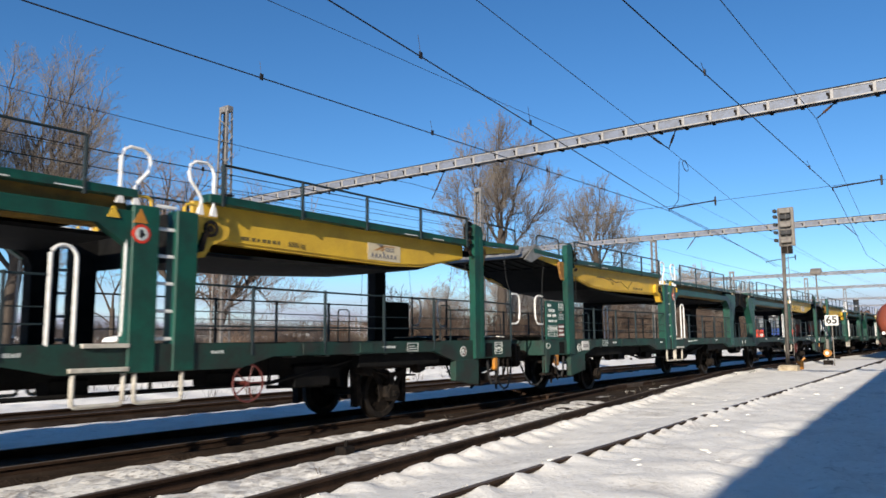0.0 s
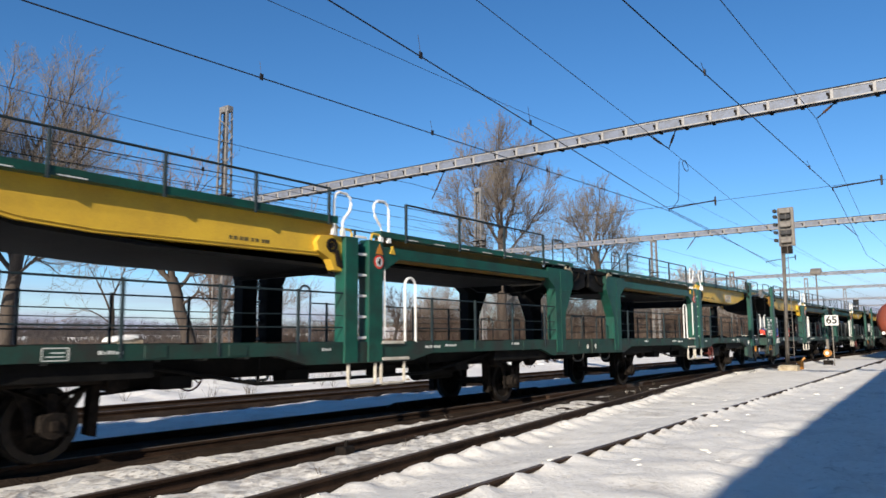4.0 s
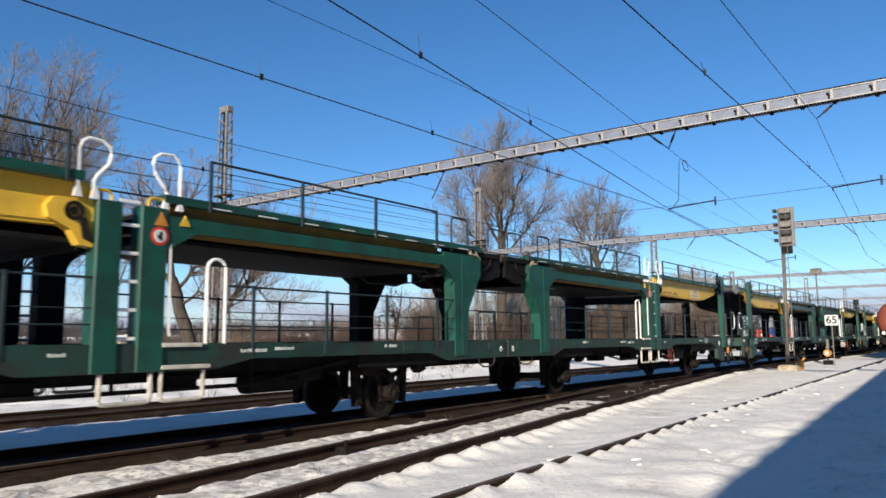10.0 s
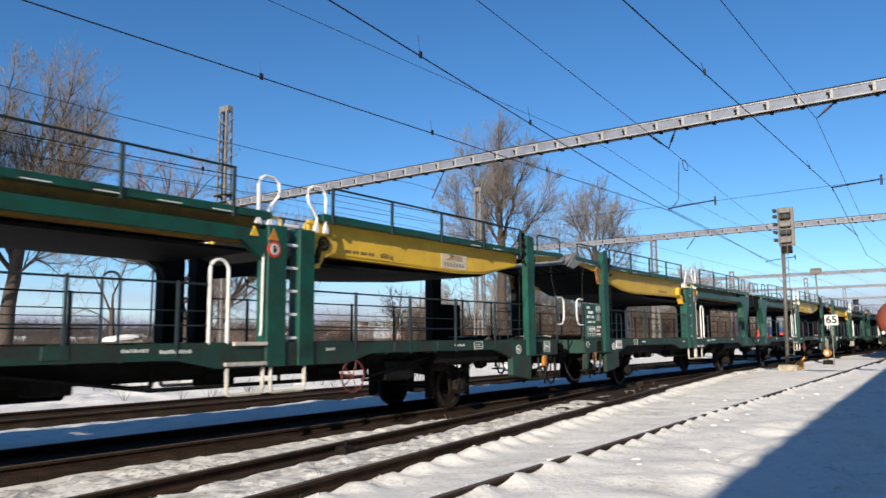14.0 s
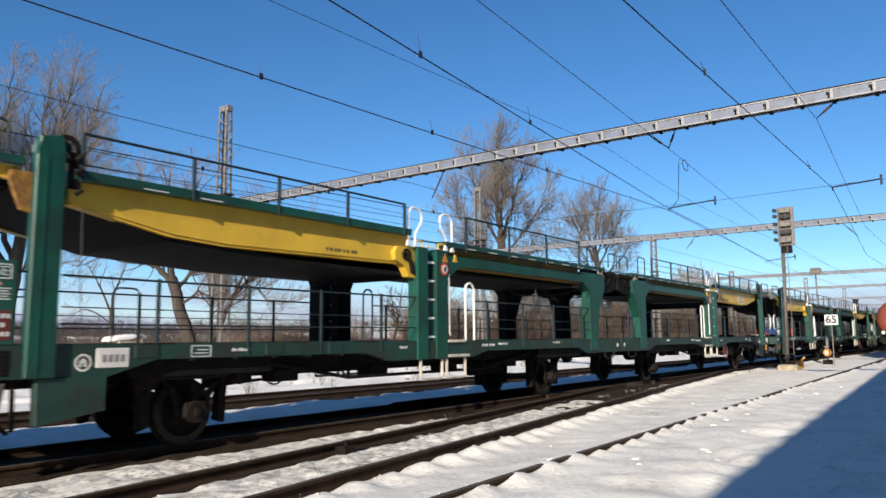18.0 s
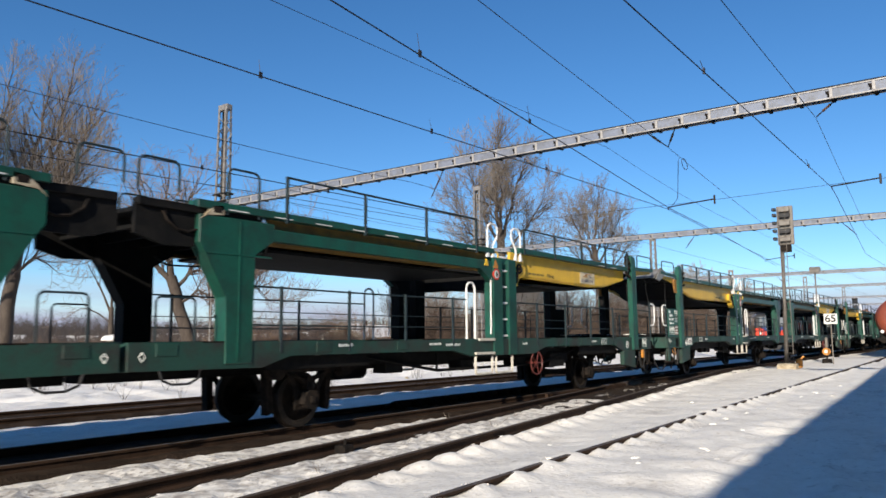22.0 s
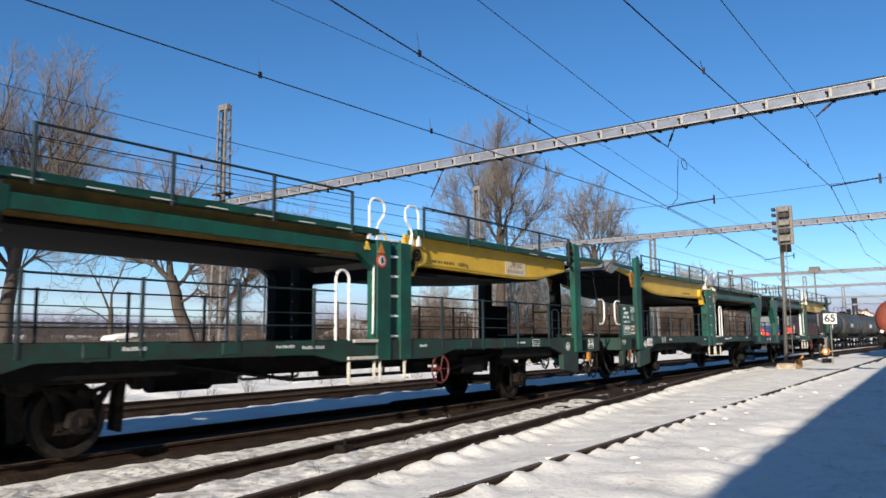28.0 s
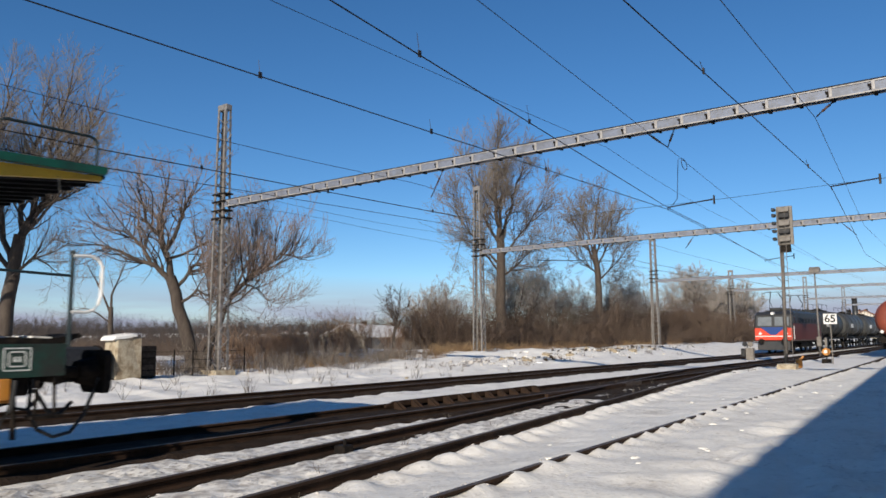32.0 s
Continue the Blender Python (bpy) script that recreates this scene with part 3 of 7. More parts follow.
            prism(b, [(0.44, 2.50), (0.44, 3.0), (0.80, 3.0), (0.68, 2.80), (0.54, 2.70)], y - s * 0.02, y - s * 0.27)
            part("knee_bracket", b, UNDER, un, "black knee bracket under the deck, far-side shade in its colour")
        # curbs along the deck edges
        for a, c, z0, z1 in ((-8.05, -0.46, 3.29, 3.40), (0.62, 7.05, 3.40, 3.52)):
            b = BM()
            prism(b, [(a, z0), (c, z0), (c, z1), (a, z1)], y + s * 0.03, y - s * 0.22, 0.006)
            curb = part("curb_rail", b, GREEN, un)
            b = BM()
            q = a + (0.5 if a < 0 else 4.3)
            while q < c - 0.5:
                box(b, q, q + 0.36, y + s * 0.034, y + s * 0.02, z0 + 0.012, z0 + 0.028)
                q += 0.86 if int(q * 7) % 3 else 1.3
            if s == near:
                tagged(part("reflective_mark", b, LOGOWHITE, curb), kind="stuff")
        # yellow end post, broad, with a bevelled head and a foot box below the sill
        bm = BM()
        prism(bm, [(7.17, 1.04), (7.51, 1.04), (7.51, 3.60), (7.485, 3.66), (7.475, 3.84), (7.23, 3.885), (7.20, 3.84), (7.18, 3.62)], y + s * 0.07, y - s * 0.08, 0.014)
        ep = part("end_post", bm, GREEN, un, "broad green end post with a flat chamfered head")
        if s == near:
            b = BM()
            box(b, 7.375, 7.395, y + s * 0.078, y + s * 0.06, 1.06, 3.60)
            box(b, 7.375, 7.50, y + s * 0.075, y + s * 0.06, 1.06, 3.58, 0.003)
            part("cover_plate", b, GREEN, ep)
        b = BM()
        disc(b, 7.13, y - s * 0.02, y - s * 0.06, 3.76, 0.17, 20, 0.12)
        disc(b, 7.13, y + s * 0.02, y - s * 0.07, 3.76, 0.05, 10)
        box(b, 7.115, 7.145, y - s * 0.03, y - s * 0.05, 3.62, 3.90)
        part("winding_wheel", b, GRIME, ep, "dark winding wheel behind the post head")
        # black plate added for the shade behind the far end post
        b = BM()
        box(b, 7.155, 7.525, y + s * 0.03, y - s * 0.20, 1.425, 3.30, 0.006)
        part("inner_channel", b, UNDER, ep, "black plate inside the post, carrying the far-side shade") if s != near else b.free()
        b = BM()
        prism(b, [(7.50, 2.92), (7.62, 2.95), (7.76, 3.30), (7.74, 3.40), (7.50, 3.40)], y - s * 0.02, y - s * 0.09, 0.006)
        part("rust_bracket", b, RUSTYELLOW, ep, "rust-stained yellow bracket")
        b = BM()
        prism(b, [(6.52, 0.62), (7.34, 0.50), (7.36, 1.04), (6.52, 1.04)], y + s * 0.02, y - s * 0.12, 0.01)
        part("foot_box", b, GREEN_DIRTY, ep)
        b = BM()
        for z in (3.2, 3.45, 3.62):
            tube(b, [(7.05, y + s * 0.06, z), (6.98, y + s * 0.08, z + 0.06)], 0.035, 6)
        box(b, 6.96, 7.10, y + s * 0.02, y - s * 0.05, 3.28, 3.72)
        part("latch", b, GRIME, ep)
        b = BM()
        tube(b, [(6.92, y, 3.05), (6.9, y, 2.2), (6.86, y, 1.45)], 0.006, 4)
        part("cable", b, BLACK, ep)
        # ladder posts
        for a, c in ((-0.52, -0.14), (0.12, 0.45)):
            b = BM()
            prism(b, [(a, 1.06), (c, 1.06), (c, 3.21), (a, 3.21)], y + s * 0.03, y - s * 0.22, 0.012)
            lp = part("ladder_post", b, GREEN, un)
            # shade inside the far ladder posts, put on as a black plate
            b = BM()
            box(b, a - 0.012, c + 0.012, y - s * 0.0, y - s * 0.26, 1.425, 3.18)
            part("inner_channel", b, UNDER, lp, "black plate inside the post, carrying the far-side shade") if s != near else b.free()
        for k in range(7):
            b = BM()
            box(b, -0.155, 0.135, y - s * 0.02, y - s * 0.05, 1.10 + 0.363 * k - (0.06 if k == 6 else 0) + (0.0), 1.145 + 0.363 * k - (0.06 if k == 6 else 0), 0.006)
            part("ladder_rung", b, WHITE, un, "white ladder rung")
        # white steps and stirrups on the green side of the ladder
        for a, c, z in ((-1.10, -0.50, 1.40), (-1.24, -0.50, 1.11)):
            b = BM()
            box(b, a, c, y + s * 0.045, y - s * 0.06, z - 0.025, z + 0.03, 0.006)
            part("foot_step", b, STEPPAINT, un, "white edged foot step")
        for a, c, z1 in ((-1.17, -0.53, 1.09), (-0.38, 0.30, 1.05)):
            b = BM()
            tube(b, [(2 * 0 + q[0], q[1], 1.74 - q[2]) for q in arc(a, c, 1.74 - z1, 1.74 - 0.68, y - s * 0.03, 3, 0.06)], 0.030, 6)
            part("stirrup_step", b, STEPPAINT, un, "off-white bent stirrup step")
        # white grab hoops
        b = BM()
        tube(b, arc(-1.50, -1.19, 1.40, 2.60, y - s * 0.02, 6, 0.15), 0.024, 6)
        part("grab_hoop", b, WHITE, un, "tall white grab hoop")
        b = BM()
        tube(b, [(-0.62, y, 1.52), (-0.60, y, 1.58), (-0.585, y, 2.74)], 0.018, 6)
        part("grab_bar", b, WHITE, un)
        for sg in (-1, 1):
            b = BM()
            xs = [(-0.70, 3.22), (-0.70, 3.80), (-0.66, 3.90), (-0.58, 3.95), (-0.40, 3.94), (-0.31, 3.88), (-0.29, 3.78), (-0.32, 3.66), (-0.46, 3.50), (-0.50, 3.42), (-0.485, 3.22)]
            tube(b, [((x if sg < 0 else -x), y, z) for x, z in xs], 0.024, 6)
            for x in (-0.70, -0.485):
                prism(b, [((x + d) * (1 if sg < 0 else -1), z) for d, z in ((-0.05, 3.20), (0.05, 3.20), (0.02, 3.34), (-0.02, 3.34))], y - 0.025, y + 0.025)
            part("top_handle", b, WHITE, un, "white looped handle above the ladder")
            b = BM()
            tube(b, arc(sg * 0.38 - 0.13, sg * 0.38 + 0.13, 3.21, 3.33, y - s * 0.02, 4, 0.07), 0.022, 6)
            part("lifting_eye", b, YELLOW, un)
        # warning signs on the green ladder post
        if s == near:
            b = BM()
            prism(b, [(-0.86, 3.00), (-0.70, 3.00), (-0.78, 3.15)], y + s * 0.034, y, 0)
            part("warning_triangle", b, YELLOW, un, "small yellow warning triangle")
            b = BM()
            prism(b, [(-0.52, 2.97), (-0.32, 2.97), (-0.42, 3.16)], y + s * 0.036, y, 0)
            part("warning_triangle", b, ORANGE, un, "orange warning triangle")
            b = BM()
            disc(b, -0.40, y + s * 0.036, y, 2.83, 0.125, 24)
            ring = part("warning_disc", b, RED, un, "red ring sign with a white middle")
            b = BM()
            disc(b, -0.40, y + s * 0.042, y + s * 0.03, 2.83, 0.088, 20)
            part("disc_face", b, LETTER, ring)
            b = BM()
            box(b, -0.43, -0.39, y + s * 0.048, y + s * 0.036, 2.775, 2.885)
            box(b, -0.39, -0.36, y + s * 0.048, y + s * 0.036, 2.80, 2.84)
            part("disc_mark", b, BLACK, ring)
        # upper deck railings
        for us, z0 in (((-1.17, -2.90, -4.65, -6.45), 3.24), ((0.84, 2.36, 3.88, 5.40, 6.96), 3.36)):
            for u in us:
                b = BM()
                box(b, u - 0.022, u + 0.022, y + s * 0.05, y + s * 0.005, z0, 3.985, 0.004)
                part("railing_post", b, BLUEGREEN, un)
            b = BM()
            tube(b, [(min(us), y + s * 0.03, 3.97), (max(us), y + s * 0.03, 3.97)], 0.019, 6)
            part("handrail", b, BLUEGREEN, un)
            b = BM()
            for z in (3.58, 3.78):
                tube(b, [(min(us), y + s * 0.03, z), ((min(us) + max(us)) / 2, y + s * 0.03, z - 0.012), (max(us), y + s * 0.03, z)], 0.004, 4)
            part("railing_wire", b, BLUEGREEN, un)
        # loops at both deck ends
        for a, c, z0, z1 in ((-7.55, -6.98, 3.24, 3.93), (-8.95, -8.35, 3.45, 3.86), (7.80, 8.95, 3.56, 3.95)):
            b = BM()
            tube(b, arc(a, c, z0, z1, y, 4, 0.10), 0.018, 6)
            part("end_loop", b, BLUEGREEN, un, "dark blue-green tube loop at the deck end")
        # lower deck railings
        for us in ((1.45, 2.92, 4.38, 5.85), (-2.0, -3.5, -5.0, -6.5)):
            for u in us:
                b = BM()
                box(b, u - 0.022, u + 0.022, y + s * 0.012, y - s * 0.03, 1.24, 2.26, 0.004)
                part("railing_post", b, BLUEGREEN, un)
            e = 7.1 if us[0] > 0 else -7.1
            q = 0.45 if us[0] > 0 else -1.5
            for z, r in ((2.235, 0.016), (1.86, 0.008), (1.66, 0.012)):
                b = BM()
                tube(b, [(q, y - s * 0.02, z), ((q + e) / 2, y - s * 0.02, z - 0.01), (e, y - s * 0.02, z)], r, 5)
                part("railing_bar", b, BLUEGREEN, un)
        b = BM()
        tube(b, arc(6.1, 6.45, 1.42, 2.12, y - s * 0.05, 4, 0.08), 0.014, 6)
        part("grab_loop", b, BLUEGREEN, un)
        b = BM()
        tube(b, [(8.73, y - s * 0.02, 1.38), (8.73, y - s * 0.02, 2.52)], 0.026, 6)
        tube(b, [(7.5, y - s * 0.02, 2.25), (8.73, y - s * 0.02, 2.22)], 0.018, 6)
        part("railing_post", b, BLUEGREEN, un)
        b = BM()
        tube(b, [(8.73, y, 2.46), (8.95, y, 2.47), (9.05, y, 2.43), (9.09, y, 2.35), (9.09, y, 2.02), (9.06, y, 1.90), (9.00, y, 1.82), (8.92, y, 1.79), (8.73, y, 1.79)], 0.022, 6)
        part("shunter_handle", b, WHITE, un, "white shunter's handle at the wagon end")
        b = BM()
        tube(b, arc(-8.6, -8.0, 1.42, 2.02, y - s * 0.05, 4, 0.08), 0.016, 6)
        part("grab_loop", b, BLUEGREEN, un)
        # axle guard, leaf spring and axle box at each axle
        for ax in (-5.55, 5.0):
            b = BM()
            for k in range(6):
                h = 0.62 - 0.085 * k
                prism(b, [(ax - h, 0.86 - 0.024 * k + 0.10), (ax - h, 0.84 - 0.024 * k + 0.10), (ax, 0.76 - 0.026 * k), (ax + h, 0.84 - 0.024 * k + 0.10), (ax + h, 0.86 - 0.024 * k + 0.10), (ax, 0.78 - 0.026 * k)], s * 1.06, s * 0.96)
            box(b, ax - 0.06, ax + 0.06, s * 1.09, s * 0.94, 0.58, 0.84)
            sp = part("leaf_spring", b, GRIME, un)
            b = BM()
            disc(b, ax, s * 1.16, s * 0.90, 0.46, 0.155, 14)
            box(b, ax - 0.17, ax + 0.17, s * 1.12, s * 0.92, 0.38, 0.60, 0.02)
            box(b, ax - 0.05, ax + 0.05, s * 1.19, s * 1.1, 0.40, 0.52, 0.01)
            part("axle_box", b, GRIME, un)
            b = BM()
            prism(b, [(ax - 0.66, 1.22), (ax - 0.55, 1.22), (ax - 0.20, 0.66), (ax - 0.18, 0.34), (ax - 0.25, 0.34), (ax - 0.30, 0.64)], s * 1.03, s * 1.0)
            prism(b, [(ax + 0.66, 1.22), (ax + 0.55, 1.22), (ax + 0.20, 0.66), (ax + 0.18, 0.34), (ax + 0.25, 0.34), (ax + 0.30, 0.64)], s * 1.03, s * 1.0)
            box(b, ax - 0.27, ax + 0.27, s * 1.03, s * 1.0, 0.31, 0.36)
            box(b, ax - 0.62, ax + 0.62, s * 1.10, s * 0.90, 0.92, 1.16, 0.02)
            prism(b, [(ax - 0.95, 1.16), (ax - 0.62, 1.16), (ax - 0.62, 0.88), (ax - 0.70, 0.80), (ax - 0.90, 0.86)], s * 1.20, s * 1.02, 0.01)
            prism(b, [(ax + 0.95, 1.16), (ax + 0.62, 1.16), (ax + 0.62, 0.88), (ax + 0.70, 0.80), (ax + 0.90, 0.86)], s * 1.20, s * 1.02, 0.01)
            part("axle_guard", b, GRIME, un)
            for d in (-1, 1):
                b = BM()
                prism(b, [(ax + d * 0.75, 1.15), (ax + d * 0.68, 1.15), (ax + d * 0.60, 0.92), (ax + d * 0.56, 0.28), (ax + d * 0.68, 0.24), (ax + d * 0.72, 0.9)], s * 0.86, s * 0.70)
                part("brake_shoe_hanger", b, GRIME, un)
        # trussing between the axles
        b = BM()
        tube(b, [(-4.6, s * 1.18, 1.16), (-2.2, s * 1.18, 0.80), (2.0, s * 1.18, 0.80), (4.1, s * 1.18, 1.16)], 0.032, 5)
        for u in (-2.2, 0.0, 2.0):
            tube(b, [(u, s * 1.18, 0.80), (u, s * 1.18, 1.20)], 0.028, 5)
        part("truss_rod", b, UNDER, un)
        b = BM()
        prism(b, [(-4.6, 1.22), (4.1, 1.22), (3.9, 0.98), (-4.3, 0.98)], s * 1.10, s * 0.98)
        for u in (-3.7, -1.3, 0.9, 3.1):
            box(b, u, u + 0.5, s * 1.14, s * 0.8, 0.80, 1.0, 0.02)
        part("underframe_beam", b, UNDER, un, "sooty underframe beam with brake gear")
        # buffers, hoses and couplings at the yellow end
        b = BM()
        tube(b, [(8.7, s * 0.875, 1.06), (8.98, s * 0.875, 1.06)], 0.11, 12)
        tube(b, [(8.95, s * 0.875, 1.06), (9.38, s * 0.875, 1.06)], 0.075, 12)
        buf = part("buffer", b, GRIME, un, "dark grimy side buffer")
        b = BM()
        prism_x(b, [(s * 0.875 + q * 0.30, 1.06 + r) for q, r in ((-1, -0.20), (-0.8, -0.27), (0.8, -0.27), (1, -0.20), (1, 0.20), (0.8, 0.27), (-0.8, 0.27), (-1, 0.20))], 9.34, 9.43)
        tube(b, [(9.12, s * 0.875, 1.06), (9.35, s * 0.875, 1.06)], 0.14, 12, 0.20)
        part("buffer_plate", b, GRIME, buf)
        b = BM()
        tube(b, [(8.6, s * 0.45, 0.98), (8.85, s * 0.46, 0.80), (9.0, s * 0.47, 0.55), (9.15, s * 0.47, 0.52), (9.3, s * 0.46, 0.66)], 0.026, 6)
        part("brake_hose", b, BLACK, un)
        if s == near:
            b = BM()
            tube(b, [(8.42, y - s * 0.2, 1.02), (8.40, y - s * 0.2, 0.66), (8.50, y - s * 0.2, 0.44), (8.70, y - s * 0.22, 0.33), (8.92, y - s * 0.26, 0.36), (9.10, y - s * 0.3, 0.55), (9.22, y - s * 0.34, 0.80), (9.30, y - s * 0.36, 0.98)], 0.023, 7)
            part("air_hose", b, BLACK, un, "black rubber hose looping under the coupling")
            b = BM()
            tube(b, [(7.50, y - s * 0.3, 0.42), (7.80, y - s * 0.22, 0.62), (7.98, y - s * 0.15, 0.74), (8.16, y - s * 0.1, 0.78)], 0.03, 6)
            box(b, 7.76, 7.92, y - s * 0.12, y - s * 0.3, 0.56, 0.72, 0.02)
            tube(b, [(8.18, y - s * 0.1, 0.98), (8.20, y - s * 0.1, 0.36)], 0.03, 6)
            tube(b, [(7.56, y - s * 0.1, 1.02), (7.54, y - s * 0.1, 0.46)], 0.028, 6)
            box(b, 8.0, 8.34, y - s * 0.08, y - s * 0.4, 0.84, 1.05, 0.02)
            part("brake_rigging", b, GRIME, un)
            b = BM()
            for q in range(5):
                box(b, 7.66, 7.90, y + s * 0.010, y - s * 0.02, 1.09 + 0.05 * q, 1.115 + 0.05 * q, 0.003)
            box(b, 7.64, 7.92, y + s * 0.004, y - s * 0.02, 1.07, 1.36, 0.004)
            part("vent_plate", b, UNDER, un, "dark slatted plate on the headstock")
        b = BM()
        tube(b, [(8.15, y, 1.02), (8.12, y, 0.72), (8.0, y, 0.52), (7.85, y, 0.50), (7.75, y, 0.7), (7.7, y, 1.0)], 0.028, 6)
        part("uncoupling_lever", b, BLACK, un)
        b = BM()
        tube(b, [(8.52, y - s * 0.05, 3.40), (8.60, y - s * 0.06, 2.9), (8.70, y - s * 0.02, 2.48)], 0.006, 4)
        part("cable", b, BLACK, un)
        b = BM()
        prism(b, [(7.66, 1.41), (8.66, 1.41), (8.90, 1.50), (8.86, 1.54), (8.5, 1.47), (8.1, 1.50), (7.66, 1.46)], y - s * 0.03, y - s * 0.75, 0.004)
        fr = part("folded_ramp", b, GRIME, un, "dark folded loading ramp on the wagon end")
        b = BM()
        for q in (7.95, 8.35):
            prism(b, [(q, 1.490), (q + 0.22, 1.480), (q + 0.22, 1.50), (q, 1.51)], y - s * 0.10, y - s * 0.6)
        tagged(part("snow_streak", b, ROOFSNOW, fr), kind="stuff")
        b = BM()
        box(b, 7.98, 8.10, y + s * 0.01, y - s * 0.06, 0.80, 1.04, 0.01)
        tube(b, [(7.92, y - s * 0.02, 0.84), (7.96, y - s * 0.02, 0.79), (8.12, y - s * 0.02, 0.79), (8.16, y - s * 0.02, 0.84)], 0.016, 5)
        part("valve_handle", b, ORANGE, un, "orange-yellow brake valve handle") if s == near else b.free()
        b = BM()
        tube(b, [(8.42, y - s * 0.05, 1.05), (8.40, y - s * 0.05, 0.62)], 0.02, 5)
        tube(b, [(8.60, y - s * 0.05, 1.05), (8.62, y - s * 0.05, 0.62)], 0.02, 5)
        box(b, 8.34, 8.68, y + s * 0.03, y - s * 0.16, 0.57, 0.61)
        part("end_step", b, GRIME, un)
        b = BM()
        tube(b, [(-8.55, y, 1.05), (-8.5, y, 0.92), (-8.35, y, 0.86), (-8.1, y, 0.86), (-7.95, y, 0.93), (-7.92, y, 1.05)], 0.018, 6)
        part("hanging_cable", b, BLACK, un)
        b = BM()
        tube(b, [(-8.0, y - s * 0.05, 2.98), (-8.15, y - s * 0.05, 2.93), (-8.32, y - s * 0.05, 2.95), (-8.48, y - s * 0.05, 3.06), (-8.54, y - s * 0.06, 3.18)], 0.022, 6)
        part("curved_stay", b, GRIME, un)
        if s == near:
            b = BM()
            tube(b, [(-6.72, y - s * 0.08, 2.90), (-6.70, y - s * 0.2, 2.74), (-6.78, y - s * 0.7, 2.63), (-6.9, 0, 2.62), (-7.0, -y + s * 0.6, 2.70), (-7.05, -y + s * 0.3, 2.86)], 0.018, 6)
            part("slack_cable", b, BLACK, un, "slack black cable under the deck")
            b = BM()
            box(b, -7.80, -7.66, y + s * 0.034, y - s * 0.02, 3.24, 3.33, 0.004)
            part("bolt_plate", b, GRIME, un)
        b = BM()
        prism(b, [(-8.02, 3.12), (-7.8, 3.34), (-7.62, 3.36), (-7.62, 3.22), (-7.9, 3.2)], y + s * 0.03, y - s * 0.02, 0.005)
        part("bolted_bracket", b, CONCRETE, un)
        if s != near:
            continue
        b = BM()
        disc(b, 6.82, y + s * 0.008, y - s * 0.01, 1.20, 0.105, 20, 0.082)
        ring = part("round_mark", b, LETTER, un, "round white pictogram with a red rim")
        b = BM()
        disc(b, 6.82, y + s * 0.006, y - s * 0.01, 1.20, 0.080, 20, 0.066)
        part("mark_rim", b, LOCOMAROON, ring)
        b = BM()
        prism(b, [(6.775, 1.15), (6.80, 1.15), (6.81, 1.20), (6.83, 1.20), (6.84, 1.15), (6.865, 1.15), (6.86, 1.22), (6.82, 1.255), (6.78, 1.22)], y + s * 0.007, y - s * 0.01)
        part("mark_figure", b, LETTER, ring)
        if near < 0:
            b = BM()
            for q0, q1, z0, z1 in ((8.01, 8.31, 1.365, 1.38), (8.01, 8.31, 1.12, 1.135), (8.01, 8.025, 1.12, 1.38), (8.295, 8.31, 1.12, 1.38),
                                   (8.08, 8.24, 1.325, 1.34), (8.08, 8.24, 1.165, 1.18), (8.065, 8.08, 1.18, 1.325), (8.24, 8.255, 1.18, 1.325), (8.12, 8.15, 1.22, 1.28), (8.17, 8.20, 1.22, 1.28)):
                box(b, q0, q1, y + s * 0.006, y - s * 0.01, z0, z1)
            part("square_mark", b, LETTER, un)
        else:
            b = BM()
            tube(b, [(8.50 + 0.085 * math.cos(a), y + s * 0.006, 1.27 + 0.068 * math.sin(a)) for a in np.linspace(0, 2 * math.pi, 19)[:-1]], 0.012, 4, closed=True)
            prism(b, [(8.50 + 0.08 * math.cos(a), 1.27 + 0.062 * math.sin(a)) for a in np.linspace(0, 2 * math.pi, 17)[:-1]], y + s * 0.004, y - s * 0.01)
            part("oval_mark", b, LETTER, un, "white oval mark at the wagon end")
        b = BM()
        for d in (-1, 1):
            tube(b, [(-8.8 + d * 0.045, y + s * 0.004, 1.23), (-8.8, y + s * 0.004, 1.29)], 0.008, 4)
            tube(b, [(-8.8 + d * 0.045, y + s * 0.004, 1.23), (-8.8, y + s * 0.004, 1.17)], 0.008, 4)
        part("diamond_mark", b, LETTER, un)
    if near < 0:
        # painted panel with the operator's mark
        y = -W + RECESS
        b = BM()
        box(b, 4.08, 4.98, y - 0.006, y + 0.010, 2.885, 3.19)
        panel = part("operator_panel", b, PANELCREAM, un, "cream panel with an ochre and grey mark")
        b = BM()
        prism(b, [(4.24, 3.06), (4.40, 3.13), (4.52, 3.165), (4.80, 3.165), (4.80, 3.145), (4.54, 3.145), (4.46, 3.11), (4.32, 3.06)], y - 0.011, y)
        prism(b, [(4.40, 3.06), (4.50, 3.11), (4.54, 3.11), (4.48, 3.06)], y - 0.011, y)
        part("panel_mark", b, LOGOOCHRE, panel)
        b = BM()
        for k in range(3):
            q = 4.56 + 0.085 * k
            box(b, q, q + 0.065, y - 0.011, y, 3.11, 3.13)
            box(b, q, q + 0.022, y - 0.011, y, 3.06, 3.105)
            box(b, q + 0.040, q + 0.065, y - 0.011, y, 3.06, 3.095)
        for k in range(7):
            q = 4.16 + 0.105 * k
            prism(b, [(q, 2.93), (q + 0.02, 2.93), (q + 0.035, 2.975), (q + 0.055, 2.93), (q + 0.08, 2.93), (q + 0.06, 3.01), (q + 0.02, 3.01)], y - 0.011, y)
        disc(b, 4.50, y - 0.011, y, 3.03, 0.02, 12)
        tagged(part("panel_bars", b, LOGOGREY, panel), kind="stuff")
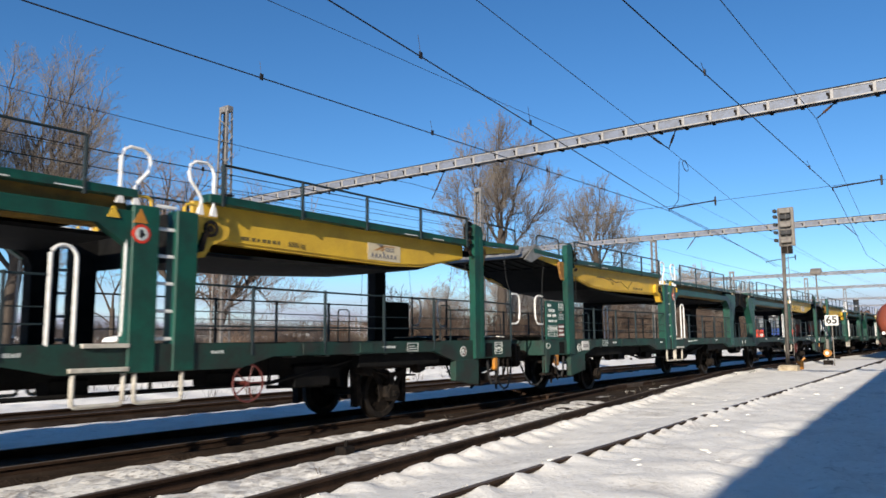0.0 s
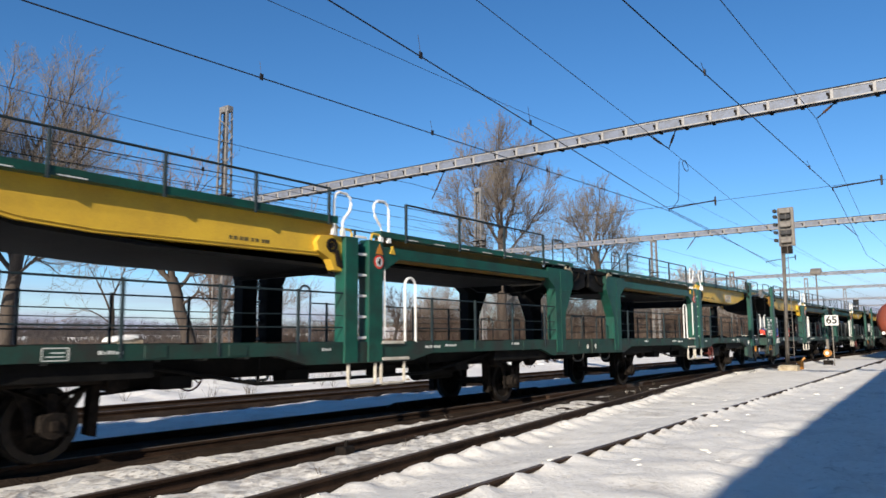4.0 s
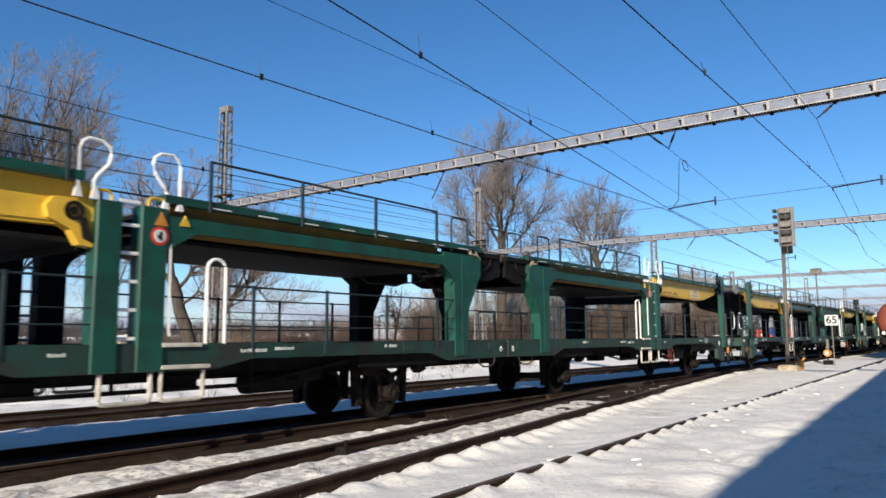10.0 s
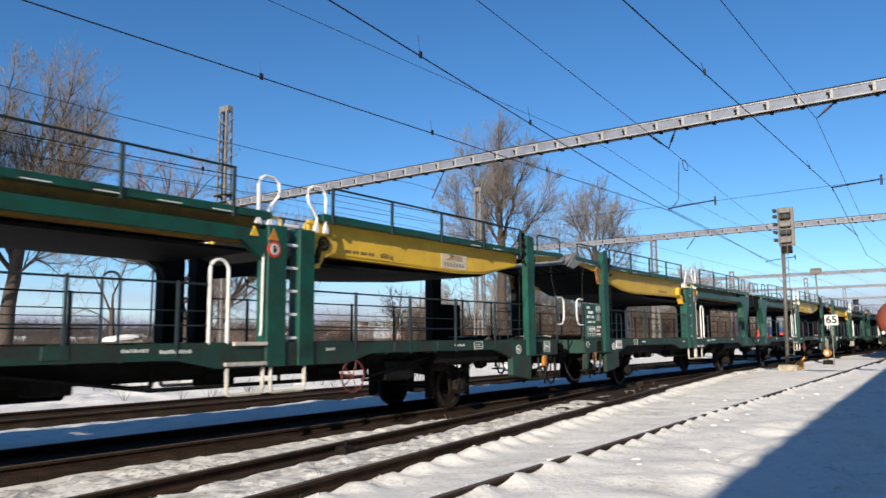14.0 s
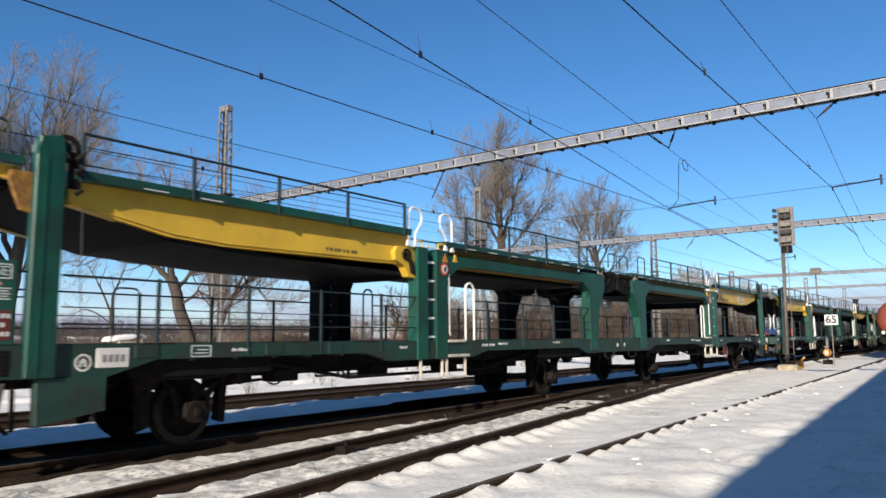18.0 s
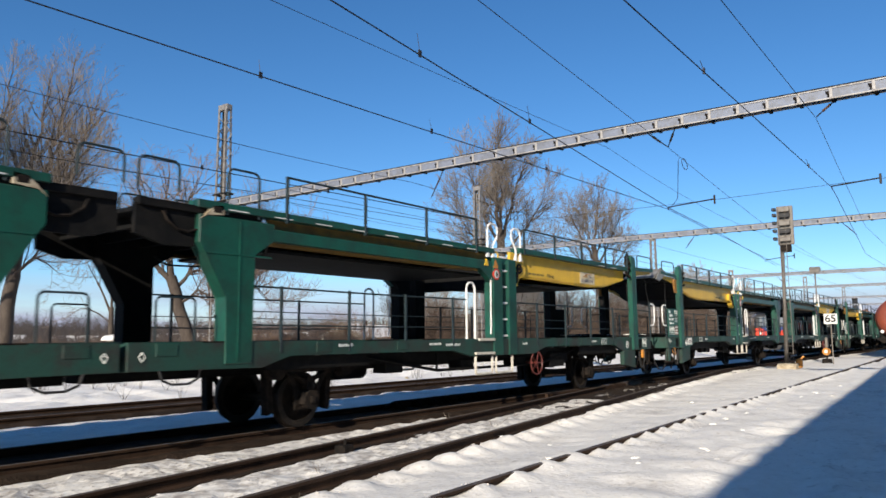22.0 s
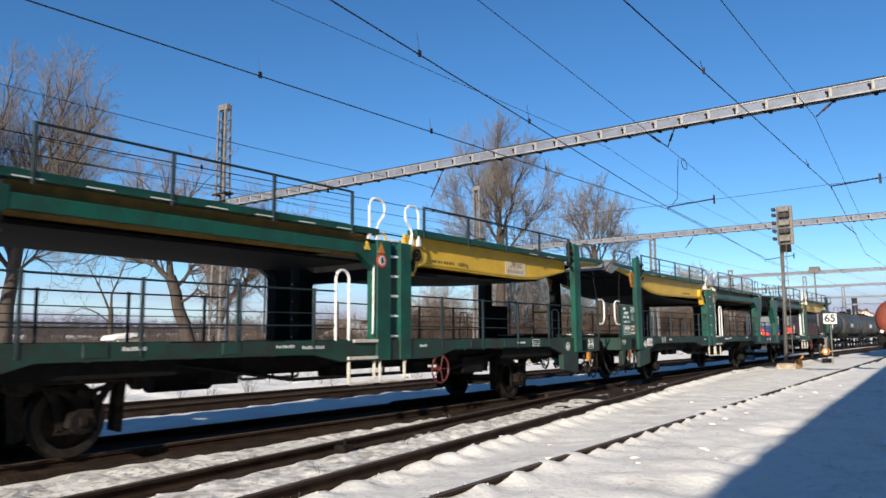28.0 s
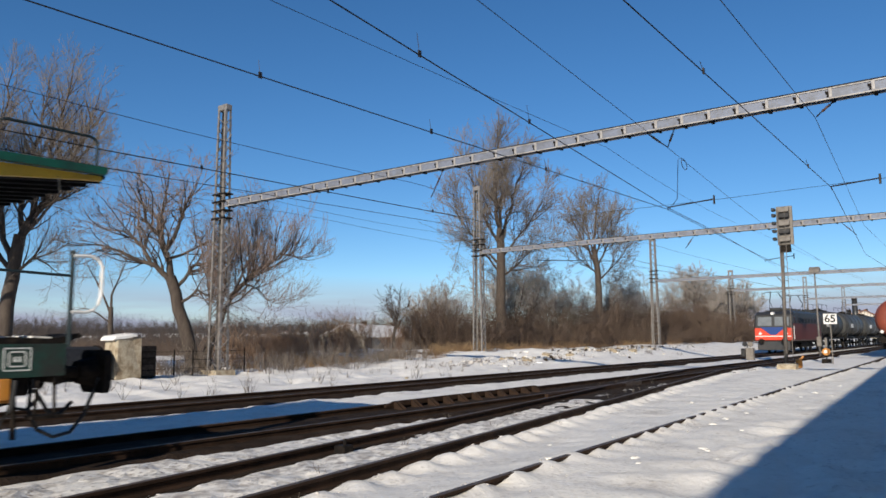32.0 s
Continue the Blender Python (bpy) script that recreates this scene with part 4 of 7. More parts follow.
        b = BM()
        for k, w in enumerate((0.09, 0.05, 0.07, 0.05, 0.08, 0.06, 0.07, 0.05)):
            box(b, 1.30 + 0.10 * k, 1.30 + 0.10 * k + w, y - 0.004, y + 0.004, 2.94, 2.995)
        tagged(part("load_lettering", b, DARKLETTER, un), kind="stuff")
        part("load_figures", lettering("6000 kg", 0.115, DARKLETTER), DARKLETTER, un).matrix_basis = Matrix.Translation((2.40, y - 0.004, 2.967)) @ Euler((radians(90), 0, 0)).to_matrix().to_4x4()
    # number board, lettered where it faces out to the near side
    y = W
    b = BM()
    box(b, 7.62, 8.58, y - 0.02, y + 0.012, 1.42, 2.36, 0.008)
    board = part("data_board", b, PLATEGREEN, un, "dark green data board with faded white lettering")
    # backing plate added; its black holds the shade behind the board
    b = BM()
    box(b, 7.63, 8.57, y - 0.05, y - 0.021, 1.43, 2.35, 0.004)
    part("board_back", b, UNDER, board, "black backing added to the data board for its shade")
    if near > 0:
        b = BM()
        for k, (n, z) in enumerate(((4, 2.26), (6, 2.135), (7, 2.01), (9, 1.885))):
            q = 8.50
            for j in range(n):
                w = (0.045, 0.028, 0.050, 0.038, 0.045)[(j + 2 * k) % 5] * (0.8 if k == 3 else 1)
                if (j * 7 + k * 3) % 6 != 3:
                    box(b, q - w, q, y + 0.010, y + 0.018, z - 0.040, z + 0.034 - (0.02 if k == 3 and j else 0))
                q -= w + 0.02
        tagged(part("number_bars", b, LETTER, board), kind="stuff")
        b = BM()
        for q0, q1, z0, z1 in ((7.68, 7.93, 2.305, 2.318), (7.68, 7.93, 2.15, 2.163), (7.68, 7.693, 2.15, 2.318), (7.917, 7.93, 2.15, 2.318)):
            box(b, q0, q1, y + 0.010, y + 0.018, z0, z1)
        for k, z in enumerate((2.045, 2.015, 1.985, 1.955, 1.925)):
            box(b, 7.68 + 0.03 * (k % 2), 7.93, y + 0.010, y + 0.018, z - 0.007, z + 0.006)
        part("letter_frame", b, LETTER, board)
        part("letters", lettering("GE", 0.15, LETTER), LETTER, board).matrix_basis = Matrix.Translation((7.805, y + 0.014, 2.234)) @ Euler((radians(90), 0, radians(180))).to_matrix().to_4x4()
        b = BM()
        prism(b, [(7.775, 2.08), (7.835, 2.08), (7.805, 2.125)], y + 0.010, y + 0.018)
        part("small_triangle", b, LOGOPINK, board, "small pale red triangle")
        b = BM()
        for q in range(7):
            box(b, 8.49 - 0.075 * q - 0.007, 8.49 - 0.075 * q, y + 0.010, y + 0.018, 1.62 if q else 1.49, 1.76)
        for q in (8.36, 8.20, 8.033):
            box(b, q - 0.007, q, y + 0.010, y + 0.018, 1.49, 1.62)
        for z in (1.49, 1.555, 1.62, 1.753):
            box(b, 8.033, 8.49, y + 0.010, y + 0.018, z, z + 0.008)
        for q in range(5):
            box(b, 8.40 - 0.075 * q - 0.03, 8.40 - 0.075 * q, y + 0.010, y + 0.018, 1.66, 1.72)
        tagged(part("load_grid", b, LETTER, board), kind="stuff")
        b = BM()
        box(b, 7.66, 7.97, y + 0.008, y + 0.016, 1.47, 1.80, 0.002)
        brown_panel = part("brake_panel", b, LOCOMAROON, board, "dull maroon panel with white lettering")
        b = BM()
        for k, (z, n) in enumerate(((1.74, 5), (1.64, 4), (1.54, 5))):
            for j in range(n):
                box(b, 7.93 - 0.055 * j - 0.036, 7.93 - 0.055 * j, y + 0.014, y + 0.021, z - 0.026, z + 0.024)
        tagged(part("panel_letters", b, LETTER, brown_panel), kind="stuff")
        b = BM()
        for k, w in enumerate((0.09, 0.05, 0.07, 0.05, 0.08, 0.06, 0.07, 0.05)):
            box(b, 1.95 + 0.10 * k, 1.95 + 0.10 * k + w, y - RECESS - 0.004, y - RECESS + 0.004, 2.94, 2.995)
        tagged(part("load_lettering", b, DARKLETTER, un), kind="stuff")
        b = BM()
        box(b, 6.24, 6.66, y - 0.01, y + 0.012, 1.13, 1.37, 0.006)
        plate = part("revision_plate", b, LOGOWHITE, un, "pale grey revision plate with dark print")
        b = BM()
        for k in range(4):
            box(b, 6.30 + 0.08 * k, 6.35 + 0.08 * k, y + 0.010, y + 0.016, 1.20, 1.29)
        tagged(part("plate_print", b, LOGOGREY, plate), kind="stuff")
        # bare metal bridging plate folded up across the deck end
        b = BM()
        for k in range(5):
            f = k / 5
            x0, z0 = 9.60 - 0.50 * f, 3.36 + 0.32 * f
            prism(b, [(x0, z0), (x0 - 0.055, z0 + 0.030), (x0 - 0.080, z0 + 0.055), (x0 - 0.098, z0 + 0.035), (x0 - 0.02, z0 - 0.02)], -0.75, W - 0.02)
        part("bridging_plate", b, RAMP, un, "bare ribbed metal bridging plate across the deck end")
        # black backing gives the metal plate's underside its shade as colour
        b = BM()
        prism(b, [(9.56, 3.335), (9.06, 3.655), (9.03, 3.625), (9.54, 3.31)], -0.73, W - 0.03)
        part("plate_back", b, UNDER, un)
        b = BM()
        prism(b, [(9.52, 3.31), (9.42, 3.40), (9.0, 3.72), (8.66, 3.60), (8.66, 3.48), (9.2, 3.26)], W - 0.05, W + 0.01, 0.004)
        part("plate_cheek", b, RAMP, un)
        b = BM()
        prism(b, [(8.50, 0.62), (8.62, 0.62), (8.62, 1.36), (8.30, 1.36)], y + 0.01, y - 0.1, 0.01)
        part("corner_plate", b, GREEN_DIRTY, un)
    # decks
    bm = BM()
    prism(bm, ribbed(-8.88, 8.56, 1.385, 1.33, 1.18, 24), -W + 0.1, W - 0.1)
    part("lower_deck", bm, DECKSTEEL, un, "worn dark steel lower deck")
    for a, c in ((-9.0, -8.9), (8.58, 8.7)):
        bm = BM()
        box(bm, a, c, -W + 0.1, W - 0.1, 1.04, 1.40, 0.01)
        part("end_beam", bm, GREEN_DIRTY, un)
    # near-black deck: the shade on its underside is put into the colour
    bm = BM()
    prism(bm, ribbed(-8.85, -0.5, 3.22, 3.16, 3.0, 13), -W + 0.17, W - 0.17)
    # black soffit sheet added to hide the far flange
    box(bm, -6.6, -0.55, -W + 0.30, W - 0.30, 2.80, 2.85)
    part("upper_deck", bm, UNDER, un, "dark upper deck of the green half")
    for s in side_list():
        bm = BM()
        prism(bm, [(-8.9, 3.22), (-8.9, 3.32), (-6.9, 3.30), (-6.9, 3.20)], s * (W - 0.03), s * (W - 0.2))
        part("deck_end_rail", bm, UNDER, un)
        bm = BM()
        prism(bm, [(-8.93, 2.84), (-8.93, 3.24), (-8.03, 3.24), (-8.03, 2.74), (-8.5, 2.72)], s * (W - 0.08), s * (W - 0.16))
        part("deck_end_plate", bm, UNDER, un, "black deck end plate")
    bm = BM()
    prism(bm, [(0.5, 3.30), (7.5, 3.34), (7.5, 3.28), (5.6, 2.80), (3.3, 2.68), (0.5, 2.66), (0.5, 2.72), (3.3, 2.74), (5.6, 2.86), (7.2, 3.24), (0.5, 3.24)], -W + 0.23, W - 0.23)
    # black end sheet added to hide the far girder
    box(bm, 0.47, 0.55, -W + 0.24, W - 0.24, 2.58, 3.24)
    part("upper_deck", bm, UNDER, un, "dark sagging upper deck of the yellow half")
    flap = BM()
    prof = [(-W + 0.1, 0.0)]
    for k in range(8):
        q = -W + 0.2 + 0.36 * k
        prof += [(q, -0.05), (q, -0.085), (q + 0.06, -0.085), (q + 0.06, -0.05)]
    prof = [(-W + 0.1, -0.05)] + prof[1:] + [(W - 0.1, -0.05), (W - 0.1, 0.0), (-W + 0.1, 0.0)]
    rings = [[flap.verts.new((x, q, z + dz)) for q, dz in prof] for x, z in ((7.55, 3.36), (8.9, 3.50), (9.12, 3.52))]
    for r0, r1 in zip(rings, rings[1:]):
        for i in range(len(prof)):
            j = (i + 1) % len(prof)
            flap.faces.new((r0[i], r0[j], r1[j], r1[i]))
    flap.faces.new(rings[0]), flap.faces.new(rings[-1][::-1])
    fl = part("end_flap", flap, UNDER, un, "dark steel end flap of the upper deck")
    for s in side_list():
        b = BM()
        prism(b, [(7.62, 3.28), (8.85, 3.42), (9.08, 3.44), (9.08, 3.50), (7.62, 3.46)], s * (W - 0.09), s * (W - 0.16), 0.005)
        part("flap_side", b, YELLOW, fl)
        b = BM()
        prism(b, [(7.62, 3.46), (9.08, 3.50), (9.10, 3.60), (7.62, 3.56)], s * (W + 0.02), s * (W - 0.06), 0.005)
        part("flap_curb", b, GREEN, fl)
    # underframe
    bm = BM()
    box(bm, -8.9, 8.6, -0.28, 0.28, 0.86, 1.30)
    for ax in (-5.55, 5.0):
        box(bm, ax - 1.15, ax + 1.15, -W + 0.12, W - 0.12, 0.98, 1.20)
    part("centre_sill", bm, UNDER, un)
    b = BM()
    tube(b, [(-3.6, 0.62, 0.80), (-2.5, 0.62, 0.80)], 0.19, 14)
    part("air_reservoir", b, UNDER, un)
    b = BM()
    box(b, 2.5, 3.3, -1.2, -0.8, 0.70, 1.05, 0.02)
    tube(b, [(2.2, -0.9, 0.72), (3.6, -0.7, 0.66)], 0.03, 5)
    part("brake_cylinder", b, UNDER, un)
    b = BM()
    path = [(1.40 + 0.27 * math.cos(a), -W + 0.02, 0.84 + 0.27 * math.sin(a)) for a in np.linspace(0, 2 * math.pi, 21)[:-1]]
    tube(b, path, 0.018, 5, closed=True)
    for k in range(5):
        a = 2 * math.pi * k / 5
        tube(b, [(1.40, -W + 0.02, 0.84), (1.40 + 0.27 * math.cos(a), -W + 0.02, 0.84 + 0.27 * math.sin(a))], 0.012, 4)
    tube(b, [(1.40, -W + 0.02, 0.84), (1.40, -0.9, 0.84)], 0.03, 6)
    part("hand_brake_wheel", b, LOCOMAROON, un, "dull red hand brake wheel")
    b = BM()
    tube(b, [(-8.9, 0, 1.05), (-9.15, 0, 1.05)], 0.09, 8)
    part("draw_bar", b, GRIME, un)
    b = BM()
    tube(b, [(8.6, 0, 1.02), (9.2, 0, 1.0), (9.3, 0, 0.9), (9.5, 0, 0.96)], 0.05, 6)
    part("screw_coupling", b, GRIME, un)
    # wheelsets
    for ax in (-5.55, 5.0):
        b = BM()
        disc(b, 0, -1.02, 1.02, 0, 0.075, 12)
        ws = part("wheelset", b, WHEELSTEEL, un)
        ws.location = (ax, 0, 0.46)
        for s in side_list():
            b = BM()
            disc(b, 0, s * 0.70, s * 0.83, 0, 0.46, 32, 0.36)
            disc(b, 0, s * 0.69, s * 0.715, 0, 0.49, 32, 0.38)
            part("tyre", b, WHEELSTEEL, ws)
            b = BM()
            disc(b, 0, s * 0.73, s * 0.77, 0, 0.365, 32, 0.10)
            disc(b, 0, s * 0.70, s * 0.84, 0, 0.11, 16, 0.07)
            for k in range(3):
                a = 2.1 * k
                disc(b, 0.25 * math.cos(a), s * 0.765, s * 0.785, 0.25 * math.sin(a), 0.035, 8)
            part("wheel_disc", b, GRIME, ws)
    return un


def flat_of(un):
    return [o for o in un.children if o.name.startswith("wheelset")]


def scrawl(un, side, pts):
    """A sprayed line on the yellow girder."""
    bm = BM()
    tube(bm, [(x, side * (W - RECESS + 0.004), z) for x, z in pts], 0.010, 4)
    part("graffiti", bm, BLACK, un, "thin black sprayed scrawl")


# units: (phase along the train at t = 0, turned?) from the head to the last unit
forward, turned = build_wagon(-1), build_wagon(1)
train = []
for k in range(0, 12):
    base = START + PERIOD * k
    train.append((base, False))
    train.append((base + 2 * HALF_Y, True))
train = [q for q in train if q[0] < START + PERIOD * 11 + 1]
units = []
for i, (x0, back) in enumerate(train):
    if i in (4, 5):
        units.append(turned if back else forward)
    else:
        units.append(copy_thing(turned if back else forward, pose(x0, TRACK_Y, 0, 0, 0, 180 if back else 0)))
loop = [(5.3, 3.16), (4.9, 3.17), (4.4, 3.12), (4.2, 3.0), (4.22, 3.14), (4.5, 3.17), (4.0, 3.08), (3.6, 3.12), (3.4, 3.02), (3.1, 2.93), (3.0, 3.05), (2.8, 3.14)]
scrawl(units[1], 1, loop)
scrawl(units[2], -1, [(2.0, 3.2), (2.3, 3.02), (2.6, 3.12), (2.9, 3.0), (3.3, 3.05), (3.7, 2.98), (4.0, 3.06), (4.0, 3.14), (3.8, 3.1)])


# ---------- overhead line ----------
def lattice_mast(x, y, h, w0, w1, label):
    """A tapered four-legged lattice mast with zigzag bracing on all faces."""
    mast = empty("catenary_mast", label, "catenary mast", "lattice masts of the overhead line", pose(x, y, 0))

    def half(z):
        return (w0 + (w1 - w0) * z / h) / 2
    for sx in (-1, 1):
        for sy in (-1, 1):
            bm = BM()
            a, b = half(0), half(h)
            vs = []
            for z, q in ((-0.3, a), (h, b)):
                for dx, dy in ((0, 0), (0.11, 0), (0.11, 0.016), (0.016, 0.016), (0.016, 0.11), (0, 0.11)):
                    vs.append(bm.verts.new((sx * (q * 0.6 - dx), sy * (q - dy), z)))
            for i in range(6):
                bm.faces.new((vs[i], vs[(i + 1) % 6], vs[6 + (i + 1) % 6], vs[6 + i]))
            bm.faces.new(vs[6:12])
            part("leg", bm, GALV, mast)
    for face in (-1, 1):
        bm = BM()
        z, k, path = 0.2, 0, []
        while z < h - 0.4:
            z2 = z + 0.42
            q, q2 = half(z), half(z2)
            s = 1 if k % 2 else -1
            path.append((face * q * 0.6, s * q, z))
            z, k = z2, k + 1
        tube(bm, path, 0.034, 4)
        part("bracing", bm, GALV, mast)
        bm = BM()
        z, k, path = 0.2, 0, []
        while z < h - 0.4:
            z2 = z + 0.42
            q, q2 = half(z), half(z2)
            s = 1 if k % 2 else -1
            path.append((s * q * 0.6, face * q, z))
            z, k = z2, k + 1
        tube(bm, path, 0.034, 4)
        part("bracing", bm, GALV, mast)
    bm = BM()
    box(bm, -half(h) * 0.6, half(h) * 0.6, -half(h) - 0.04, half(h) + 0.04, h - 0.22, h + 0.05, 0.02)
    part("cap", bm, GALV, mast)
    bm = BM()
    box(bm, -half(0) - 0.1, half(0) + 0.1, -half(0) - 0.15, half(0) + 0.15, -0.4, 0.12, 0.03)
    part("footing", bm, CONCRETE, mast)
    bm = BM()
    for z in (7.9, 7.55, 7.15, 6.8):
        box(bm, -half(z) * 0.7, half(z) * 0.7, -half(z) - 0.12, half(z) + 0.12, z, z + 0.07)
    part("clamp", bm, GRIME, mast)
    return mast


def lattice_beam(x, y0, y1, z0, z1, pitch, label):
    """A narrow box beam of pale web plates between dark chords, with battens, dark hollow plates and ties."""
    bridge = empty("catenary_beam", label, "catenary beam", "lattice beams of the overhead line", pose(x, 0, 0))
    for sx in (-0.13, 0.13):
        for z in (z0, z1):
            bm = BM()
            box(bm, sx - 0.03, sx + 0.03, y0, y1, z - 0.016, z + 0.016)
            part("chord", bm, BEAMSTEEL, bridge)
        # the plate's blue-grey blends steel with the sky tone seen between chords
        bm = BM()
        box(bm, sx - 0.010, sx + 0.010, y0, y1, z0 + 0.019, z1 - 0.019)
        part("web_plate", bm, WEBSTEEL, bridge, "pale grey weathered web plate, sky tone blended into its colour")
    bm = BM()
    tube(bm, [(-0.15, y0, z1 + 0.035), (-0.15, y1, z1 + 0.035)], 0.018, 6)
    part("top_cable", bm, WIRE, bridge, "dark cable along the top chord")
    y, k = y0 + 0.2, 0
    h = z1 - z0
    bm = BM()
    box(bm, -0.166, 0.166, -0.055, 0.02, z0 + 0.017, z1 - 0.017, 0.004)
    post = part("batten", bm, BEAMSTEEL, bridge)
    post.location = (0, y, 0)
    # dark plate standing in for the hollow beside each batten
    bm = BM()
    prism_x(bm, [(0.022, z1 - 0.3 * h), (0.022, z0 + 0.16 * h), (0.075, z0 + 0.16 * h), (0.06, z0 + 0.4 * h), (0.10, z1 - 0.45 * h), (0.10, z1 - 0.22 * h)], -0.160, 0.160)
    gus = part("gusset", bm, GRIME, bridge)
    gus.location = (0, y, 0)
    bm = BM()
    box(bm, -0.17, 0.17, -0.085, -0.005, z0 - 0.050, z0 - 0.018)
    box(bm, -0.17, 0.17, -0.035, 0.035, z1 + 0.018, z1 + 0.04)
    tie = part("tie_plate", bm, GRIME, bridge)
    tie.location = (0, y, 0)
    while y < y1 - pitch:
        y += pitch * (1.0 + (0.25 if k % 7 == 3 else 0))
        k += 1
        for piece in (post, gus, tie):
            repeat(piece, 0, y, 0)
    return bridge


MASTS = ((20.3, 27.45, 12.05, 0.86, 0.55), (40.6, 27.2, 11.5, 0.78, 0.52), (72.0, 27.0, 11.2, 0.8, 0.55), (101, 27.4, 10.0, 0.8, 0.55), (134, 24.5, 11.0, 0.8, 0.55), (170, 24, 11, 0.8, 0.55))
for k, q in enumerate(MASTS):
    lattice_mast(*q, "weathered steel lattice mast standing in snow")
for k, (x, y) in enumerate(((20.3, -6), (40.4, -6), (70.5, -4), (101, -2), (134, 0), (170, 1))):
    lattice_mast(x, y, 8.6, 1.2, 0.9, "weathered steel lattice mast standing in snow")
for x, y0, y1, z0, z1 in ((20.3, -6, 27.2, 7.34, 7.60), (40.6, -6, 26.9, 6.97, 7.20), (72.0, -4, 26.7, 6.80, 7.02), (101, -2, 27.1, 7.2, 7.45), (134, 0, 24.2, 7.2, 7.45), (170, 1, 23.6, 7.3, 7.55)):
    lattice_beam(x, y0, y1, z0, z1, 0.75 if x < 50 else 1.5, "weathered lattice beam spanning the tracks")


def wire(path, r, label, name="overhead_wire", sag=0.0, steps=6):
    """A wire through the given places, sagging a little between them."""
    pts = []
    for a, b in zip(path, path[1:]):
        a, b = Vector(a), Vector(b)
        for i in range(steps):
            f = i / steps
            q = a.lerp(b, f)
            q.z -= sag * 4 * f * (1 - f)
            pts.append(q)
    pts.append(Vector(path[-1]))
    bm = BM()
    tube(bm, pts, r, 5)
    ob = part(name, bm, WIRE, None)
    return tagged(ob, label, "overhead wire")


def dropper_set(ob, xs, y_of, z0, z1, r=0.005):
    for x in xs:
        bm = BM()
        tube(bm, [(x, y_of(x), z0), (x, y_of(x) + 0.05, z1)], r, 4)
        box(bm, x - 0.03, x + 0.03, y_of(x) - 0.012, y_of(x) + 0.012, z0 - 0.03, z0 + 0.07)
        part("dropper", bm, WIRE, ob)


CW = "dark copper contact wire hung over the track"
MW = "thin dark messenger wire above the track"
w1 = wire([(-30, 9.4, 5.6), (3.84, 9.19, 5.6), (23.6, 8.3, 5.6), (47, 9.95, 5.6), (110, 10.6, 5.6), (300, 10.2, 5.6)], 0.011, CW)
dropper_set(w1, (7.33, 11.55, 16.0), lambda x: 9.19 - 0.045 * (x - 3.84), 5.6, 5.88)
w2 = wire([(-30, 3.2, 5.6), (6.1, 6.24, 5.6), (12.18, 6.93, 5.6), (23.6, 8.21, 5.6), (30.4, 8.66, 5.6), (47.4, 10.2, 5.6)], 0.011, CW)
dropper_set(w2, (8.18, 12.18), lambda x: 6.24 + 0.112 * (x - 6.1), 5.6, 5.95)
w4 = wire([(-30, 3.3, 5.6), (8.3, 3.36, 5.6), (23.1, 3.36, 5.6), (43.6, 5.0, 5.6), (110, 5.0, 5.6)], 0.010, CW)
dropper_set(w4, (11.5, 19.8), lambda x: 3.36, 5.6, 5.8)
w6 = wire([(-30, 16.4, 5.6), (8.36, 15.34, 5.6), (21.0, 14.46, 5.6), (40.4, 15.6, 5.6), (70.5, 14.6, 5.6), (200, 12, 5.6)], 0.013, CW)
dropper_set(w6, (10.6, 14.6, 19.1), lambda x: 15.34 - 0.07 * (x - 8.36), 5.6, 5.9)
wire([(-30, 5.2, 7.2), (9.66, 6.42, 7.0), (20.3, 7.3, 7.05), (30.5, 8.16, 7.0), (44.9, 9.34, 7.0), (70.5, 10.2, 6.9), (200, 10, 7.0)], 0.008, MW)
wire([(-30, 3.2, 7.1), (12.1, 3.21, 7.0), (20.5, 3.24, 7.0), (43, 4.88, 7.0), (70.5, 5, 6.7), (130, 5, 7)], 0.008, MW)
wire([(-30, 17.6, 7.2), (6.64, 16.9, 7.0), (20.3, 16.5, 7.05), (40.4, 16, 6.9), (70.5, 15, 6.7), (170, 13, 7.2)], 0.009, MW, sag=0.1)
wire([(-30, 17.8, 5.7), (9.33, 16.95, 5.6), (21.2, 15.84, 5.6), (40.4, 17.2, 5.7), (70.5, 17, 5.7)], 0.009, MW)
wire([(-30, 22, 6.4), (20.3, 21.5, 6.3), (40.4, 21.5, 6.2), (101, 20, 6.2)], 0.007, MW, sag=0.15)
wire([(-30, 9.6, 7.3), (20.3, 8.9, 7.1), (40.4, 9.6, 6.9), (101, 10, 7.2), (170, 10, 7.3)], 0.006, MW, sag=0.25)
wire([(-30, 27.2, 8.6), (20.3, 27.2, 8.2), (40.4, 27.0, 8.1), (70.5, 26.6, 8.0), (170, 24, 8)], 0.008, "bare feeder wire along the masts", sag=0.3)
# cross span and registration arms behind the first beam
wire([(25.0, 14.0, 6.0), (25.2, 7.4, 6.02), (24.9, 3.6, 6.02), (24.8, -6, 6.1)], 0.007, "thin cross-span wire between the masts", "span_wire")
wire([(40.2, 27.0, 6.9), (30, 21, 6.3), (22, 17.5, 5.9)], 0.006, "thin cross-span wire between the masts", "span_wire")


